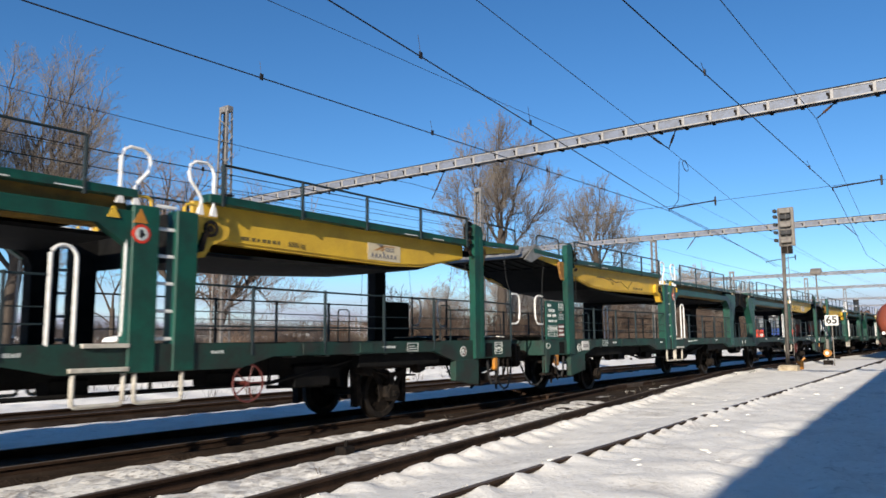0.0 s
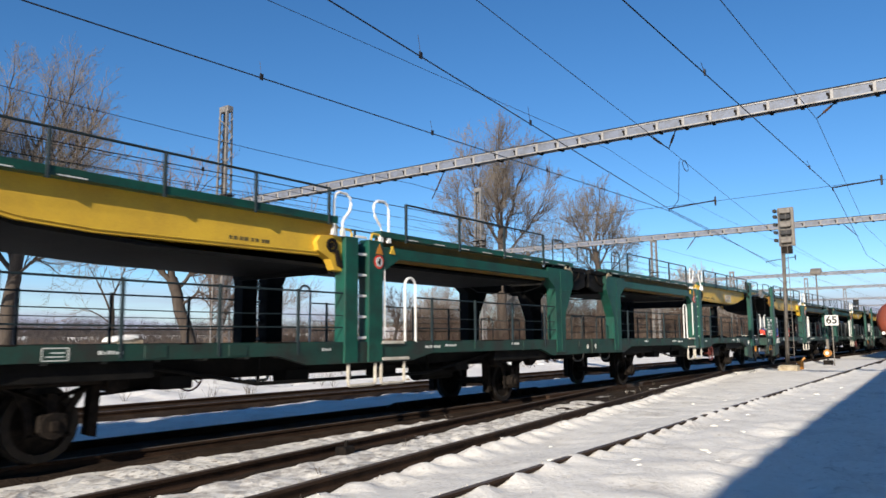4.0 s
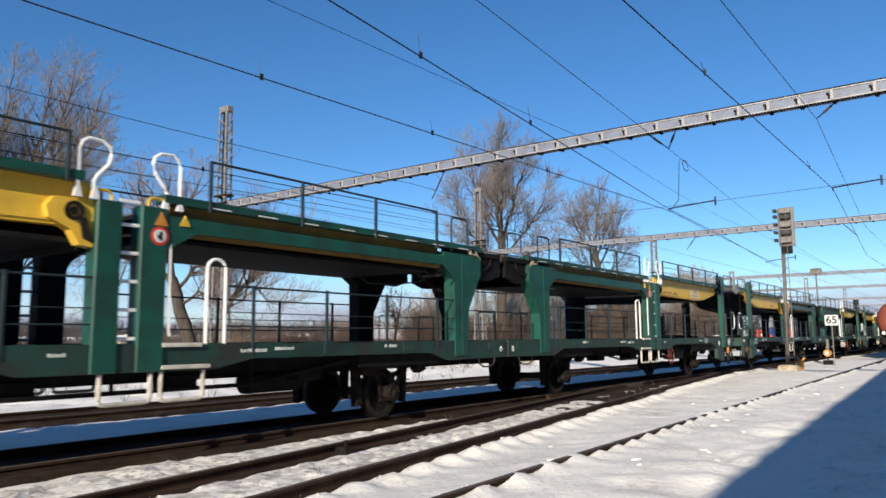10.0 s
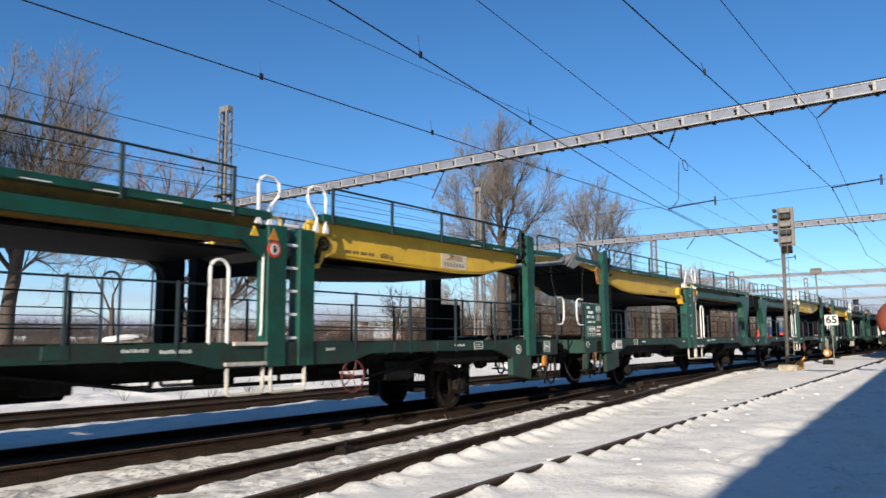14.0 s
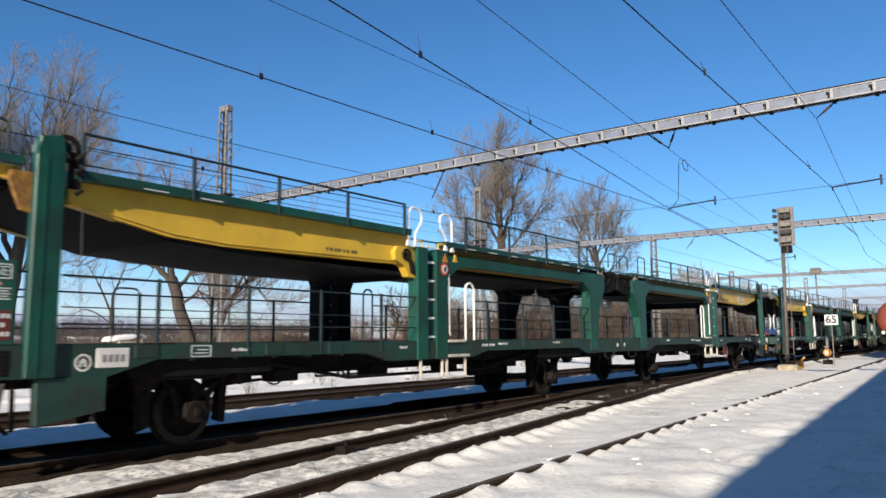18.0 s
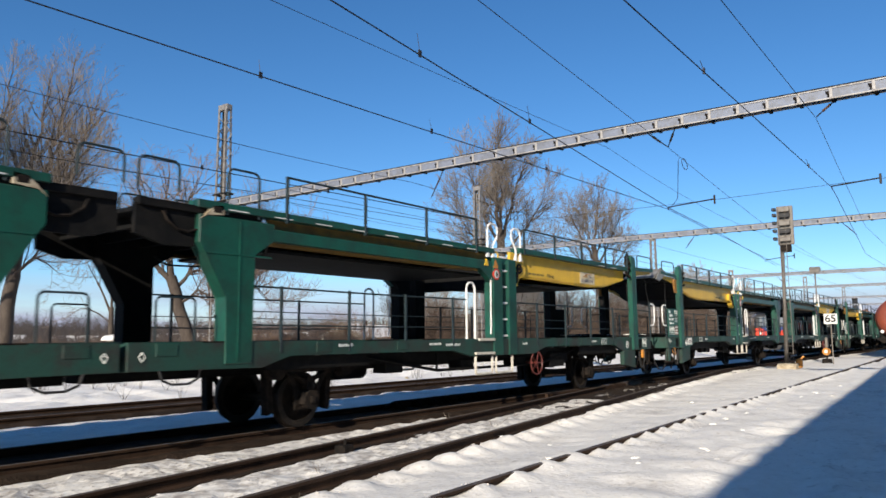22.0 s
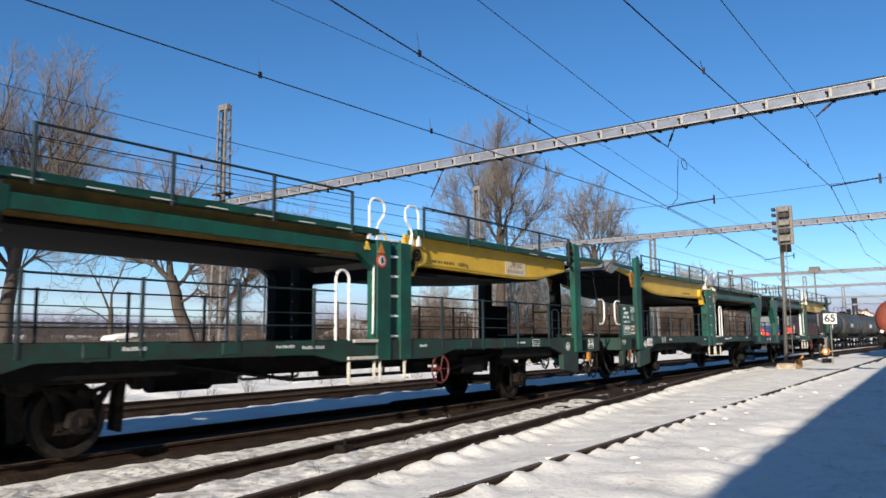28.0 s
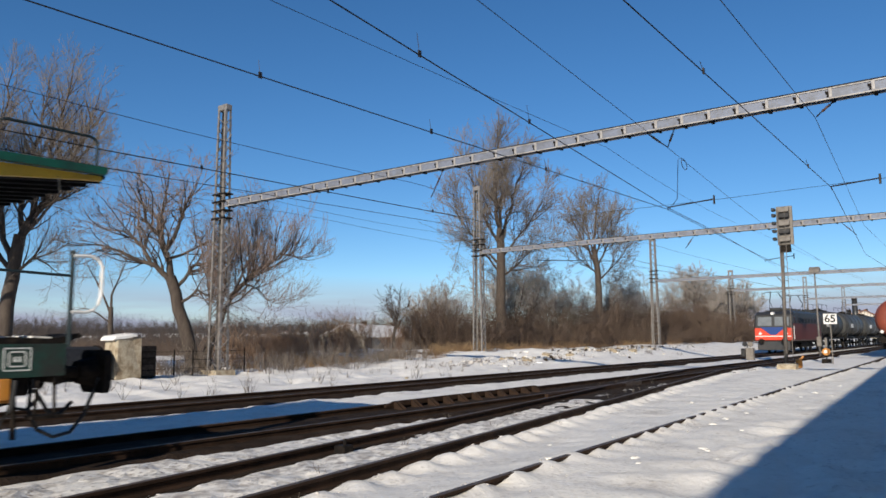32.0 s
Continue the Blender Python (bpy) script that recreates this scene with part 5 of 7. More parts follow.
def registration_arm(x, y0, z0, y1, z1):
    arm = empty("registration_arm", "dark registration arm steadying the contact wire", "registration arm", "registration arms")
    bm = BM()
    tube(bm, [(x, y0, z0), (x, y1, z1)], 0.022, 6)
    tube(bm, [(x, y0, z0), (x, y0 - 0.02, z0 - 0.10)], 0.016, 5)
    part("arm", bm, WIRE, arm)
    bm = BM()
    tube(bm, [(x, y1, z1 - 0.16), (x, y1, z1 + 0.12)], 0.03, 6)
    part("clip", bm, WIRE, arm)
    return arm


registration_arm(23.4, 8.21, 5.62, 6.72, 5.72)
registration_arm(23.0, 3.36, 5.62, 2.15, 5.70)
registration_arm(38.5, 16.4, 5.6, 21.5, 6.0)
registration_arm(43.5, 9.9, 5.6, 8.4, 5.75)


def strut(a, b, label="brown insulator strut hanging from the lattice beam"):
    st = empty("insulator", label, "insulator", "insulators under the beams")
    a, b = Vector(a), Vector(b)
    bm = BM()
    tube(bm, [a, b], 0.018, 5)
    part("rod", bm, WIRE, st)
    for f in (0.35, 0.45, 0.55, 0.65):
        bm = BM()
        q = a.lerp(b, f)
        d = (b - a).normalized()
        tube(bm, [q - d * 0.022, q + d * 0.022], 0.036, 8)
        part("shed", bm, INSUL, st)
    return st


strut((20.3, 7.67, 7.34), (21.2, 7.38, 7.06))
strut((20.3, 6.81, 7.34), (21.3, 7.39, 7.06))
strut((20.3, 2.7, 7.34), (20.5, 3.22, 7.02))
strut((20.3, 15.0, 7.34), (20.6, 15.8, 6.45))
strut((40.6, 12.8, 6.97), (40.8, 13.4, 6.3))
strut((40.6, 5.6, 6.97), (40.8, 5.0, 6.3))
strut((72.0, 15.5, 6.80), (72.0, 14.9, 6.1))
# jumper loop from messenger to contact wire
jumper = empty("jumper_cable", "dark jumper cable looping down to the contact wire", "cable")
bm = BM()
tube(bm, [(22.6, 7.5, 7.0), (22.55, 7.52, 6.9), (22.6, 7.58, 6.2), (22.8, 7.68, 5.75), (23.1, 7.95, 5.62), (23.6, 8.2, 5.6)], 0.010, 5)
part("cable", bm, WIRE, jumper)
bm = BM()
tube(bm, [(23.2 + 0.42 * math.cos(a), 7.54 + 0.05 * math.cos(a), 6.92 + 0.16 * math.sin(a)) for a in np.linspace(0, 2 * math.pi, 17)[:-1]], 0.012, 5, closed=True)
part("loop", bm, WIRE, jumper)


# ---------- signal, signs and small things beside the track ----------
sg = empty("signal_mast", "pale grey colour-light signal seen from behind, on a tall post", "railway signal", m=pose(37.7, 7.85, 0))
bm = BM()
tube(bm, [(0, 0.06, 0.1), (0, -0.08, 5.9)], 0.095, 10, 0.075)
part("post", bm, CHORDSTEEL, sg, smooth=True)
bm = BM()
prism(bm, [(-0.05, 5.72), (0.05, 5.72), (0.05, 7.58), (-0.05, 7.58)], -0.62, 0.10, 0.02)
head = part("head", bm, SIGNALGREY, sg, "pale grey signal head with black rear housings")
for k, z in enumerate((5.98, 6.36, 6.74, 7.12, 7.40)):
    bm = BM()
    prism(bm, [(-0.26, z - 0.11), (-0.04, z - 0.14), (-0.04, z + 0.14), (-0.20, z + 0.12)], -0.50, -0.02, 0.02)
    part("lamp_housing", bm, BLACK if k in (1, 3) else SIGNALGREY, head)
    bm = BM()
    box(bm, -0.32, -0.06, 0.10, 0.26, z - 0.05, z + 0.10, 0.02)
    part("hood", bm, BLACK, head)
bm = BM()
for q in (-0.30, -0.02):
    tube(bm, [(-0.22, q, 0.3), (-0.22, q, 7.5)], 0.016, 5)
part("ladder_rail", bm, CHORDSTEEL, sg)
for k in range(20):
    bm = BM()
    tube(bm, [(-0.22, -0.30, 0.6 + 0.34 * k), (-0.22, -0.02, 0.6 + 0.34 * k)], 0.012, 4)
    part("rung", bm, CHORDSTEEL, sg)
bm = BM()
box(bm, -0.14, 0.14, -0.46, 0.02, 5.36, 5.72, 0.02)
part("bracket", bm, GRIME, sg)
bm = BM()
prism(bm, [(-0.45, -0.2), (0.45, -0.2), (0.40, 0.02), (0.25, 0.12), (-0.25, 0.12), (-0.40, 0.02)], -0.42, 0.42, 0.03)
part("footing", bm, CONCRETE, sg)
bm = BM()
box(bm, 0.25, 0.5, -0.55, -0.28, -0.1, 0.30, 0.04)
tube(bm, [(0.4, -0.45, 0.28), (0.5, -0.6, 0.45)], 0.05, 6)
part("switch_box", bm, ORANGE, sg, "orange-yellow cable box at the signal foot")

board = empty("speed_sign", "white square speed board with black 65 on a thin post", "speed sign", m=pose(45, 7.08, 0))
bm = BM()
tube(bm, [(0, 0, -0.2), (0, 0, 2.5)], 0.03, 8)
part("post", bm, SIGNALGREY, board)
bm = BM()
box(bm, -0.055, -0.030, -0.33, 0.33, 2.02, 2.58, 0.006)
plate = part("plate", bm, LOGOWHITE, board, "white enamel plate with black figures")
txt = bpy.data.curves.new("figures", "FONT")
txt.body, txt.size, txt.align_x, txt.align_y, txt.extrude, txt.offset = "65", 0.56, "CENTER", "CENTER", 0.004, 0.012
tob = new("figures_source", txt)
bpy.context.view_layer.update()
fm = bpy.data.meshes.new_from_object(tob.evaluated_get(bpy.context.evaluated_depsgraph_get()))
bpy.data.objects.remove(tob)
fm.materials.clear()
fm.materials.append(BLACK)
fig = part("figures", fm, BLACK, plate)
fig.matrix_basis = Matrix.Translation((-0.062, 0, 2.30)) @ Euler((radians(90), 0, radians(-90))).to_matrix().to_4x4()

lamp = empty("yard_lamp", "slim grey yard lamp post with a hooded floodlight", "lamp post", m=pose(60, 10.25, 0))
bm = BM()
tube(bm, [(0, 0, -0.2), (0, 0, 3.0), (0, 0.02, 5.95)], 0.075, 8, 0.05)
part("post", bm, GALV, lamp, smooth=True)
bm = BM()
prism(bm, [(-0.35, 5.92), (0.40, 6.18), (0.34, 6.34), (-0.05, 6.45), (-0.40, 6.14)], -0.36, 0.36, 0.05)
part("floodlight", bm, SIGNALGREY, lamp)
bm = BM()
box(bm, -0.15, 0.15, -0.15, 0.15, 0.6, 1.3, 0.02)
part("fuse_box", bm, SIGNALGREY, lamp)

lev = empty("point_lantern", "orange and black round point indicator beside the rail", "point indicator", m=Matrix.LocRotScale((46.5, 7.63, 0), Euler((0, 0, 0)), (0.8, 0.8, 0.8)))
bm = BM()
tube(bm, [(0, 0, -0.2), (0, 0, 0.85)], 0.05, 8)
box(bm, -0.2, 0.2, -0.3, 0.3, -0.2, 0.12, 0.03)
part("stand", bm, GRIME, lev)
bm = BM()
tube(bm, [(-0.12, 0, 0.62), (0.12, 0, 0.62)], 0.26, 16)
part("disc", bm, ORANGE, lev)
bm = BM()
tube(bm, [(-0.14, 0.02, 0.62), (-0.12, 0.02, 0.62)], 0.12, 12)
part("lens", bm, LOGOWHITE, lev)
bm = BM()
box(bm, -0.09, 0.09, -0.14, 0.06, 0.9, 1.6, 0.02)
part("target", bm, SIGNALGREY, lev)

dwarf = empty("shunting_signal", "low white and black shunting signal box in the snow", "railway signal", m=Matrix.LocRotScale((50.5, 12.75, 0), Euler((0, 0, 0)), (0.62, 0.62, 0.66)))
bm = BM()
box(bm, -0.3, 0.3, -0.42, 0.35, -0.2, 0.95, 0.03)
part("cabinet", bm, SIGNALGREY, dwarf)
bm = BM()
box(bm, -0.36, 0.3, 0.38, 0.8, 0.1, 0.9, 0.05)
part("motor", bm, BLACK, dwarf)
bm = BM()
tube(bm, [(-0.12, -0.1, 1.3), (0.12, -0.1, 1.3)], 0.27, 16)
part("disc", bm, SIGNALGREY, dwarf)
bm = BM()
tube(bm, [(-0.18, 0.45, 1.32), (0.06, 0.45, 1.32)], 0.24, 14)
tube(bm, [(0, 0.2, 0.9), (0, 0.2, 1.3)], 0.05, 6)
part("lamp_hood", bm, BLACK, dwarf)


# ---------- standing trains on the other tracks ----------
def far_line(x):
    return FAR_Y + FAR_SLOPE * x


TURN = math.degrees(math.atan(FAR_SLOPE))


def bogie(parent, x, mat=UNDER, r=0.46, base=1.8):
    bm = BM()
    for s in (-1, 1):
        prism(bm, [(x - base / 2 - 0.5, 0.62), (x - base / 2 - 0.3, 0.42), (x + base / 2 + 0.3, 0.42), (x + base / 2 + 0.5, 0.62), (x + 0.4, 0.85), (x - 0.4, 0.85)], s * 1.02, s * 0.9, 0.02)
    part("bogie_frame", bm, mat, parent)
    for d in (-1, 1):
        bm = BM()
        disc(bm, x + d * base / 2, -0.8, -0.68, r, r, 24)
        disc(bm, x + d * base / 2, 0.68, 0.8, r, r, 24)
        disc(bm, x + d * base / 2, -0.7, 0.7, r, 0.07, 10)
        part("wheelset", bm, WHEELSTEEL, parent)


def build_loco():
    lo = empty("electric_locomotive", "dark grey electric locomotive with orange-red and blue front", "locomotive", m=pose(65.0, far_line(65.0) - 0.10, 0, 0, 0, TURN))
    L, w = 16.0, 1.48
    # body shell: nose at x = 0
    bm = BM()
    prism(bm, [(0.0, 1.05), (L, 1.05), (L, 2.2), (L - 0.35, 3.45), (L - 1.2, 3.72), (1.2, 3.72), (0.35, 3.45), (0.0, 2.25)], -w, w, 0.12)
    part("body", bm, LOCOGREY, lo)
    bm = BM()
    prism(bm, [(-0.025, 1.12), (0.3, 1.12), (0.3, 2.22), (-0.025, 2.22)], -w + 0.03, w - 0.03, 0.04)
    part("front_apron", bm, LOCORED, lo, "orange-red front panel")
    bm = BM()
    a = [bm.verts.new((-0.04, y, z)) for y, z in ((-1.0, 2.30), (1.0, 2.30), (0.20, 1.60), (-0.20, 1.60))]
    b = [bm.verts.new((0.0, y, z)) for y, z in ((-1.0, 2.30), (1.0, 2.30), (0.20, 1.60), (-0.20, 1.60))]
    bm.faces.new(a)
    for i in range(4):
        bm.faces.new((a[i], b[i], b[(i + 1) % 4], a[(i + 1) % 4]))
    part("front_chevron", bm, LOCOBLUE, lo, "blue chevron on the front")
    bm = BM()
    box(bm, -0.045, 0.02, -w + 0.05, w - 0.05, 1.44, 1.52)
    part("front_stripe", bm, LOGOWHITE, lo)
    for s in (-1, 1):
        bm = BM()
        prism(bm, [(0.04, 2.42), (0.10, 2.42), (0.34, 3.22), (0.26, 3.22)], s * 0.12, s * 1.2, 0.01)
        part("windscreen", bm, LOCOGLASS, lo)
        bm = BM()
        tube(bm, [(-0.10, s * 1.0, 1.72), (0.02, s * 1.0, 1.72)], 0.12, 12)
        part("headlight", bm, LOGOWHITE, lo)
        bm = BM()
        tube(bm, [(-0.5, s * 0.875, 1.05), (-0.08, s * 0.875, 1.05)], 0.08, 10)
        tube(bm, [(-0.55, s * 0.875, 1.05), (-0.48, s * 0.875, 1.05)], 0.22, 14)
        part("buffer", bm, GRIME, lo)
        bm = BM()
        box(bm, 0.5, L - 0.5, s * w, s * (w + 0.015), 1.12, 2.62)
        part("side_band", bm, LOCOMAROON, lo)
        bm = BM()
        box(bm, 0.8, 1.5, s * w, s * (w + 0.02), 2.66, 3.2)
        part("cab_side_window", bm, GLASSDARK, lo)
        for k in range(6):
            bm = BM()
            box(bm, 3.2 + 1.7 * k, 4.3 + 1.7 * k, s * w, s * (w + 0.02), 2.70, 3.10, 0.01)
            part("side_grille", bm, BLACK, lo)
        bm = BM()
        tube(bm, [(0.55, s * (w + 0.04), 1.2), (0.55, s * (w + 0.04), 2.4)], 0.018, 5)
        part("cab_handrail", bm, WHITE, lo)
    bm = BM()
    tube(bm, [(-0.06, 0, 3.52), (0.5, 0, 3.55)], 0.13, 12)
    part("top_headlight", bm, LOGOWHITE, lo)
    bm = BM()
    prism(bm, [(-0.15, 0.22), (0.6, 0.22), (0.6, 1.05), (0.0, 1.05)], -1.25, 1.25, 0.04)
    part("snow_plough", bm, LOCOGREY, lo)
    bm = BM()
    box(bm, 0.4, L - 0.4, -1.2, 1.2, 0.85, 1.1)
    box(bm, 6.0, 10.0, -1.2, 1.2, 0.45, 0.9, 0.04)
    part("underframe", bm, UNDER, lo)
    bm = BM()
    box(bm, 2.0, L - 2.0, -0.9, 0.9, 3.70, 3.86, 0.06)
    for x in (2.4, 5.6, 8, 10.4, 13.2):
        box(bm, x, x + 0.7, -0.6, 0.6, 3.84, 4.1, 0.06)
    part("roof_gear", bm, LOCOGREY, lo)
    for x0 in (1.2, 11.2):
        bm = BM()
        for s in (-1, 1):
            tube(bm, [(x0, s * 0.4, 3.95), (x0 + 1.15, s * 0.55, 4.65), (x0 + 0.25, s * 0.3, 5.45)], 0.028, 5)
            tube(bm, [(x0 + 2.0, s * 0.4, 3.95), (x0 + 1.25, s * 0.55, 4.65), (x0 + 0.45, s * 0.3, 5.45)], 0.028, 5)
        tube(bm, [(x0 + 0.35, -0.95, 5.38), (x0 + 0.35, -0.7, 5.52), (x0 + 0.35, 0.7, 5.52), (x0 + 0.35, 0.95, 5.38)], 0.03, 5)
        part("pantograph", bm, BLACK, lo)
    bogie(lo, 3.4, UNDER, 0.6, 2.6)
    bogie(lo, L - 3.4, UNDER, 0.6, 2.6)
    lo.scale = (0.7, 1, 0.91)
    return lo


def build_tank(name, label, mat, group):
    tk = empty(name, label, "railway wagon", group)
    L = 12.2
    bm = BM()
    prof = [(0.25, 0.25), (0.28, 0.8), (0.42, 1.2), (0.7, 1.36), (L - 0.7, 1.36), (L - 0.42, 1.2), (L - 0.28, 0.8), (L - 0.25, 0.25)]
    rings = [[bm.verts.new((x, r * math.cos(2 * math.pi * i / 28), 2.48 + r * math.sin(2 * math.pi * i / 28))) for i in range(28)] for x, r in prof]
    for a, b in zip(rings, rings[1:]):
        for i in range(28):
            bm.faces.new((a[i], a[(i + 1) % 28], b[(i + 1) % 28], b[i]))
    bm.faces.new(rings[0][::-1]), bm.faces.new(rings[-1])
    part("tank", bm, mat, tk, smooth=True)
    for x in (0.9, 3.6, 6.1, 8.6, L - 0.9):
        bm = BM()
        disc_path = [(x, 1.385 * math.cos(a), 2.48 + 1.385 * math.sin(a)) for a in np.linspace(0, 2 * math.pi, 25)[:-1]]
        tube(bm, disc_path, 0.035, 4, closed=True)
        part("tank_band", bm, mat, tk)
    bm = BM()
    tube(bm, [(L / 2, 0, 3.8), (L / 2, 0, 4.08)], 0.35, 14)
    part("manhole", bm, GRIME, tk)
    bm = BM()
    box(bm, 3.5, L - 3.5, -0.4, 0.4, 3.86, 3.92)
    for s in (-1, 1):
        tube(bm, [(3.5, s * 0.4, 4.5), (L - 3.5, s * 0.4, 4.5)], 0.02, 4)
        for x in (3.5, 6.1, L - 3.5):
            tube(bm, [(x, s * 0.4, 3.86), (x, s * 0.4, 4.5)], 0.02, 4)
    part("walkway", bm, GRIME, tk)
    bm = BM()
    box(bm, 0.0, L, -1.25, 1.25, 0.98, 1.22, 0.02)
    for x in (1.0, L - 1.4):
        box(bm, x, x + 0.5, -1.2, 1.2, 1.2, 1.6)
    part("underframe", bm, UNDER, tk)
    for s in (-1, 1):
        for e, d in ((0.0, -1), (L, 1)):
            bm = BM()
            tube(bm, [(e, s * 0.875, 1.06), (e + d * 0.5, s * 0.875, 1.06)], 0.08, 10)
            tube(bm, [(e + d * 0.48, s * 0.875, 1.06), (e + d * 0.55, s * 0.875, 1.06)], 0.22, 14)
            part("buffer", bm, GRIME, tk)
    bm = BM()
    box(bm, 2.6, 3.9, -1.405, -1.385, 2.2, 2.6)
    part("data_panel", bm, LOGOWHITE, tk)
    bogie(tk, 2.1)
    bogie(tk, L - 2.1)
    return tk


build_loco()
tank = build_tank("tank_wagon", "sooty grey tank wagon standing behind the locomotive", TANKGREY, "tank wagons behind the locomotive")
for k in range(11):
    x = 77.2 + 13.4 * k
    m = pose(x, far_line(x), 0, 0, 0, TURN)
    if k == 0:
        tank.matrix_basis = m
    else:
        copy_thing(tank, m)
brown = build_tank("tank_wagon", "red-brown tank wagon standing on the near track", TANKBROWN, "brown tank wagons")
brown.matrix_basis = pose(58.5, 5.12, 0, 0, 0, 1.4)
copy_thing(brown, pose(71.9, 5.45, 0, 0, 0, 1.4))
copy_thing(brown, pose(85.3, 5.78, 0, 0, 0, 1.4))
for s in (-1, 1):
    bm = BM()
    tube(bm, [(-0.10, s * 0.95, 1.62), (0.05, s * 0.95, 1.62)], 0.11, 12)
    part("end_lamp", bm, LOGOWHITE, brown, "white end marker")


# ---------- trees and scrub ----------
def sticks(name, segs, mat, sides=3):
    """Many thin tapered sticks (x0, y0, z0, x1, y1, z1, r0, r1) in one mesh."""
    a = np.array(segs, dtype=np.float64)
    p, q, r0, r1 = a[:, 0:3], a[:, 3:6], a[:, 6], a[:, 7]
    d = q - p
    d /= np.linalg.norm(d, axis=1, keepdims=True) + 1e-9
    ref = np.where(np.abs(d[:, 2:3]) < 0.9, np.array([[0.0, 0, 1]]), np.array([[1.0, 0, 0]]))
    u = np.cross(d, ref)
    u /= np.linalg.norm(u, axis=1, keepdims=True) + 1e-9
    v = np.cross(d, u)
    rings = []
    for base, r in ((p, r0), (q, r1)):
        for k in range(sides):
            t = 2 * math.pi * k / sides
            rings.append(base + (u * math.cos(t) + v * math.sin(t)) * r[:, None])
    verts = np.stack(rings, 1).reshape(-1, 3)
    n = len(a)
    off = (np.arange(n) * 2 * sides)[:, None]
    faces = []
    for k in range(sides):
        k2 = (k + 1) % sides
        faces.append(off + np.array([[k, k2, sides + k2, sides + k]]))
    faces = np.concatenate(faces)
    m = bpy.data.meshes.new(name)
    m.vertices.add(len(verts))
    m.vertices.foreach_set("co", verts.ravel())
    m.loops.add(faces.size)
    m.loops.foreach_set("vertex_index", faces.ravel().astype(np.int32))
    m.polygons.add(len(faces))
    m.polygons.foreach_set("loop_start", np.arange(0, faces.size, 4, dtype=np.int32))
    m.update(calc_edges=True)
    m.materials.append(mat)
    return m


def shoots(rng, p, d, ln, r, level, wood, fine, up, twig_r, crook=0.12, wide=0.75):
    """A branch that tapers, wanders and bends upward, with side branches of its own."""
    n = max(4, min(9, int(ln / 0.4) + 2)) if level else 3
    for i in range(n):
        d = (d + Vector((rng.gauss(0, crook), rng.gauss(0, crook), rng.gauss(0, crook) + up))).normalized()
        q = p + d * ln / n
        ra, rb = max(r * (1 - 0.7 * i / n), twig_r * 0.8), max(r * (1 - 0.7 * (i + 1) / n), twig_r * 0.5)
        (wood if ra > max(0.014, twig_r * 1.25) else fine).append((*p, *q, ra, rb))
        if level and (i > 0 or rng.random() < 0.3):
            for _ in range(1 if rng.random() < 0.7 else 2):
                side_branch(rng, p.lerp(q, rng.random()), d, ln * (1 - 0.5 * i / n), ra, level, wood, fine, up, twig_r, crook, wide)
        p = q


def side_branch(rng, p, d, ln, r, level, wood, fine, up, twig_r, crook, wide):
    ax = d.orthogonal().normalized()
    bx, c = d.cross(ax), rng.uniform(0, 6.283)
    a = wide * rng.uniform(0.55, 1.25)
    e = d * math.cos(a) + (ax * math.cos(c) + bx * math.sin(c)) * math.sin(a)
    shoots(rng, p, e, ln * rng.uniform(0.38, 0.74), max(r * 0.48, twig_r), level - 1, wood, fine, up, twig_r, crook, wide)


def limbs_of(rng, limbs, twig_r, up, level, reach, wide, thick, crook):
    """Wood and twigs of a tree whose main limbs are (radius, places along the limb)."""
    wood, fine = [], []
    for k, (r, path) in enumerate(limbs):
        path = [Vector(q) for q in path]
        pts = []
        for a, b in zip(path, path[1:]):
            n = max(2, int((b - a).length / 0.6))
            for i in range(n):
                pts.append(a.lerp(b, i / n) + (Vector((rng.gauss(0, 0.06), rng.gauss(0, 0.06), rng.gauss(0, 0.05))) * (0.35 if k == 0 else 1) if i or len(pts) > 1 else Vector()))
        pts.append(path[-1])
        m = len(pts) - 1
        for i in range(m):
            f = i / m
            end = 0.72 if k == 0 else 0.14
            r = r if k == 0 or i else r * 0.72
            ra, rb = r * (1 - (1 - end) * f), r * (1 - (1 - end) * (i + 1) / m)
            lap = (pts[i + 1] - pts[i]).normalized() * ra * 0.3
            wood.append((*(pts[i] - lap), *(pts[i + 1] + lap), ra * (1.2 if k == 0 and i == 0 else 1), rb))
            if k == 0 or f < 0.12:
                continue
            for _ in range(thick):
                if rng.random() < 0.8:
                    side_branch(rng, pts[i].lerp(pts[i + 1], rng.random()), (pts[i + 1] - pts[i]).normalized(), reach * (1.15 - 0.45 * f) * 3.6, min(ra, 0.095), level, wood, fine, up, twig_r, crook, wide)
        if k:
            shoots(rng, pts[-1], (pts[-1] - pts[-2]).normalized(), reach * 1.3, r * 0.14, level - 1, wood, fine, up, twig_r, crook, wide)
    return wood, fine


def spread_limbs(rng, h, spread, n, fork, r):
    """A short trunk and limbs fanned round it."""
    out = [(r, [(0, 0, -0.3), (rng.gauss(0, 0.03) * h, 0, h * fork * 0.5), (rng.gauss(0, 0.04) * h, 0, h * fork)])]
    top = Vector(out[0][1][-1])
    for k in range(n):
        a, g = k * 2.4 + rng.uniform(-0.4, 0.4), (k + 0.5) / n
        q = spread * math.sqrt(1 - g * 0.9) * rng.uniform(0.8, 1.1)
        z1 = h * (fork + (1 - fork) * (0.35 + 0.65 * g) * rng.uniform(0.85, 1.05))
        e = Vector((math.cos(a) * q, math.sin(a) * q, z1))
        b = top * rng.uniform(0.8, 1.0)
        out.append((r * 0.5, [b, b.lerp(e, 0.45) + Vector((0, 0, -0.04 * h * rng.random())), e]))
    return out


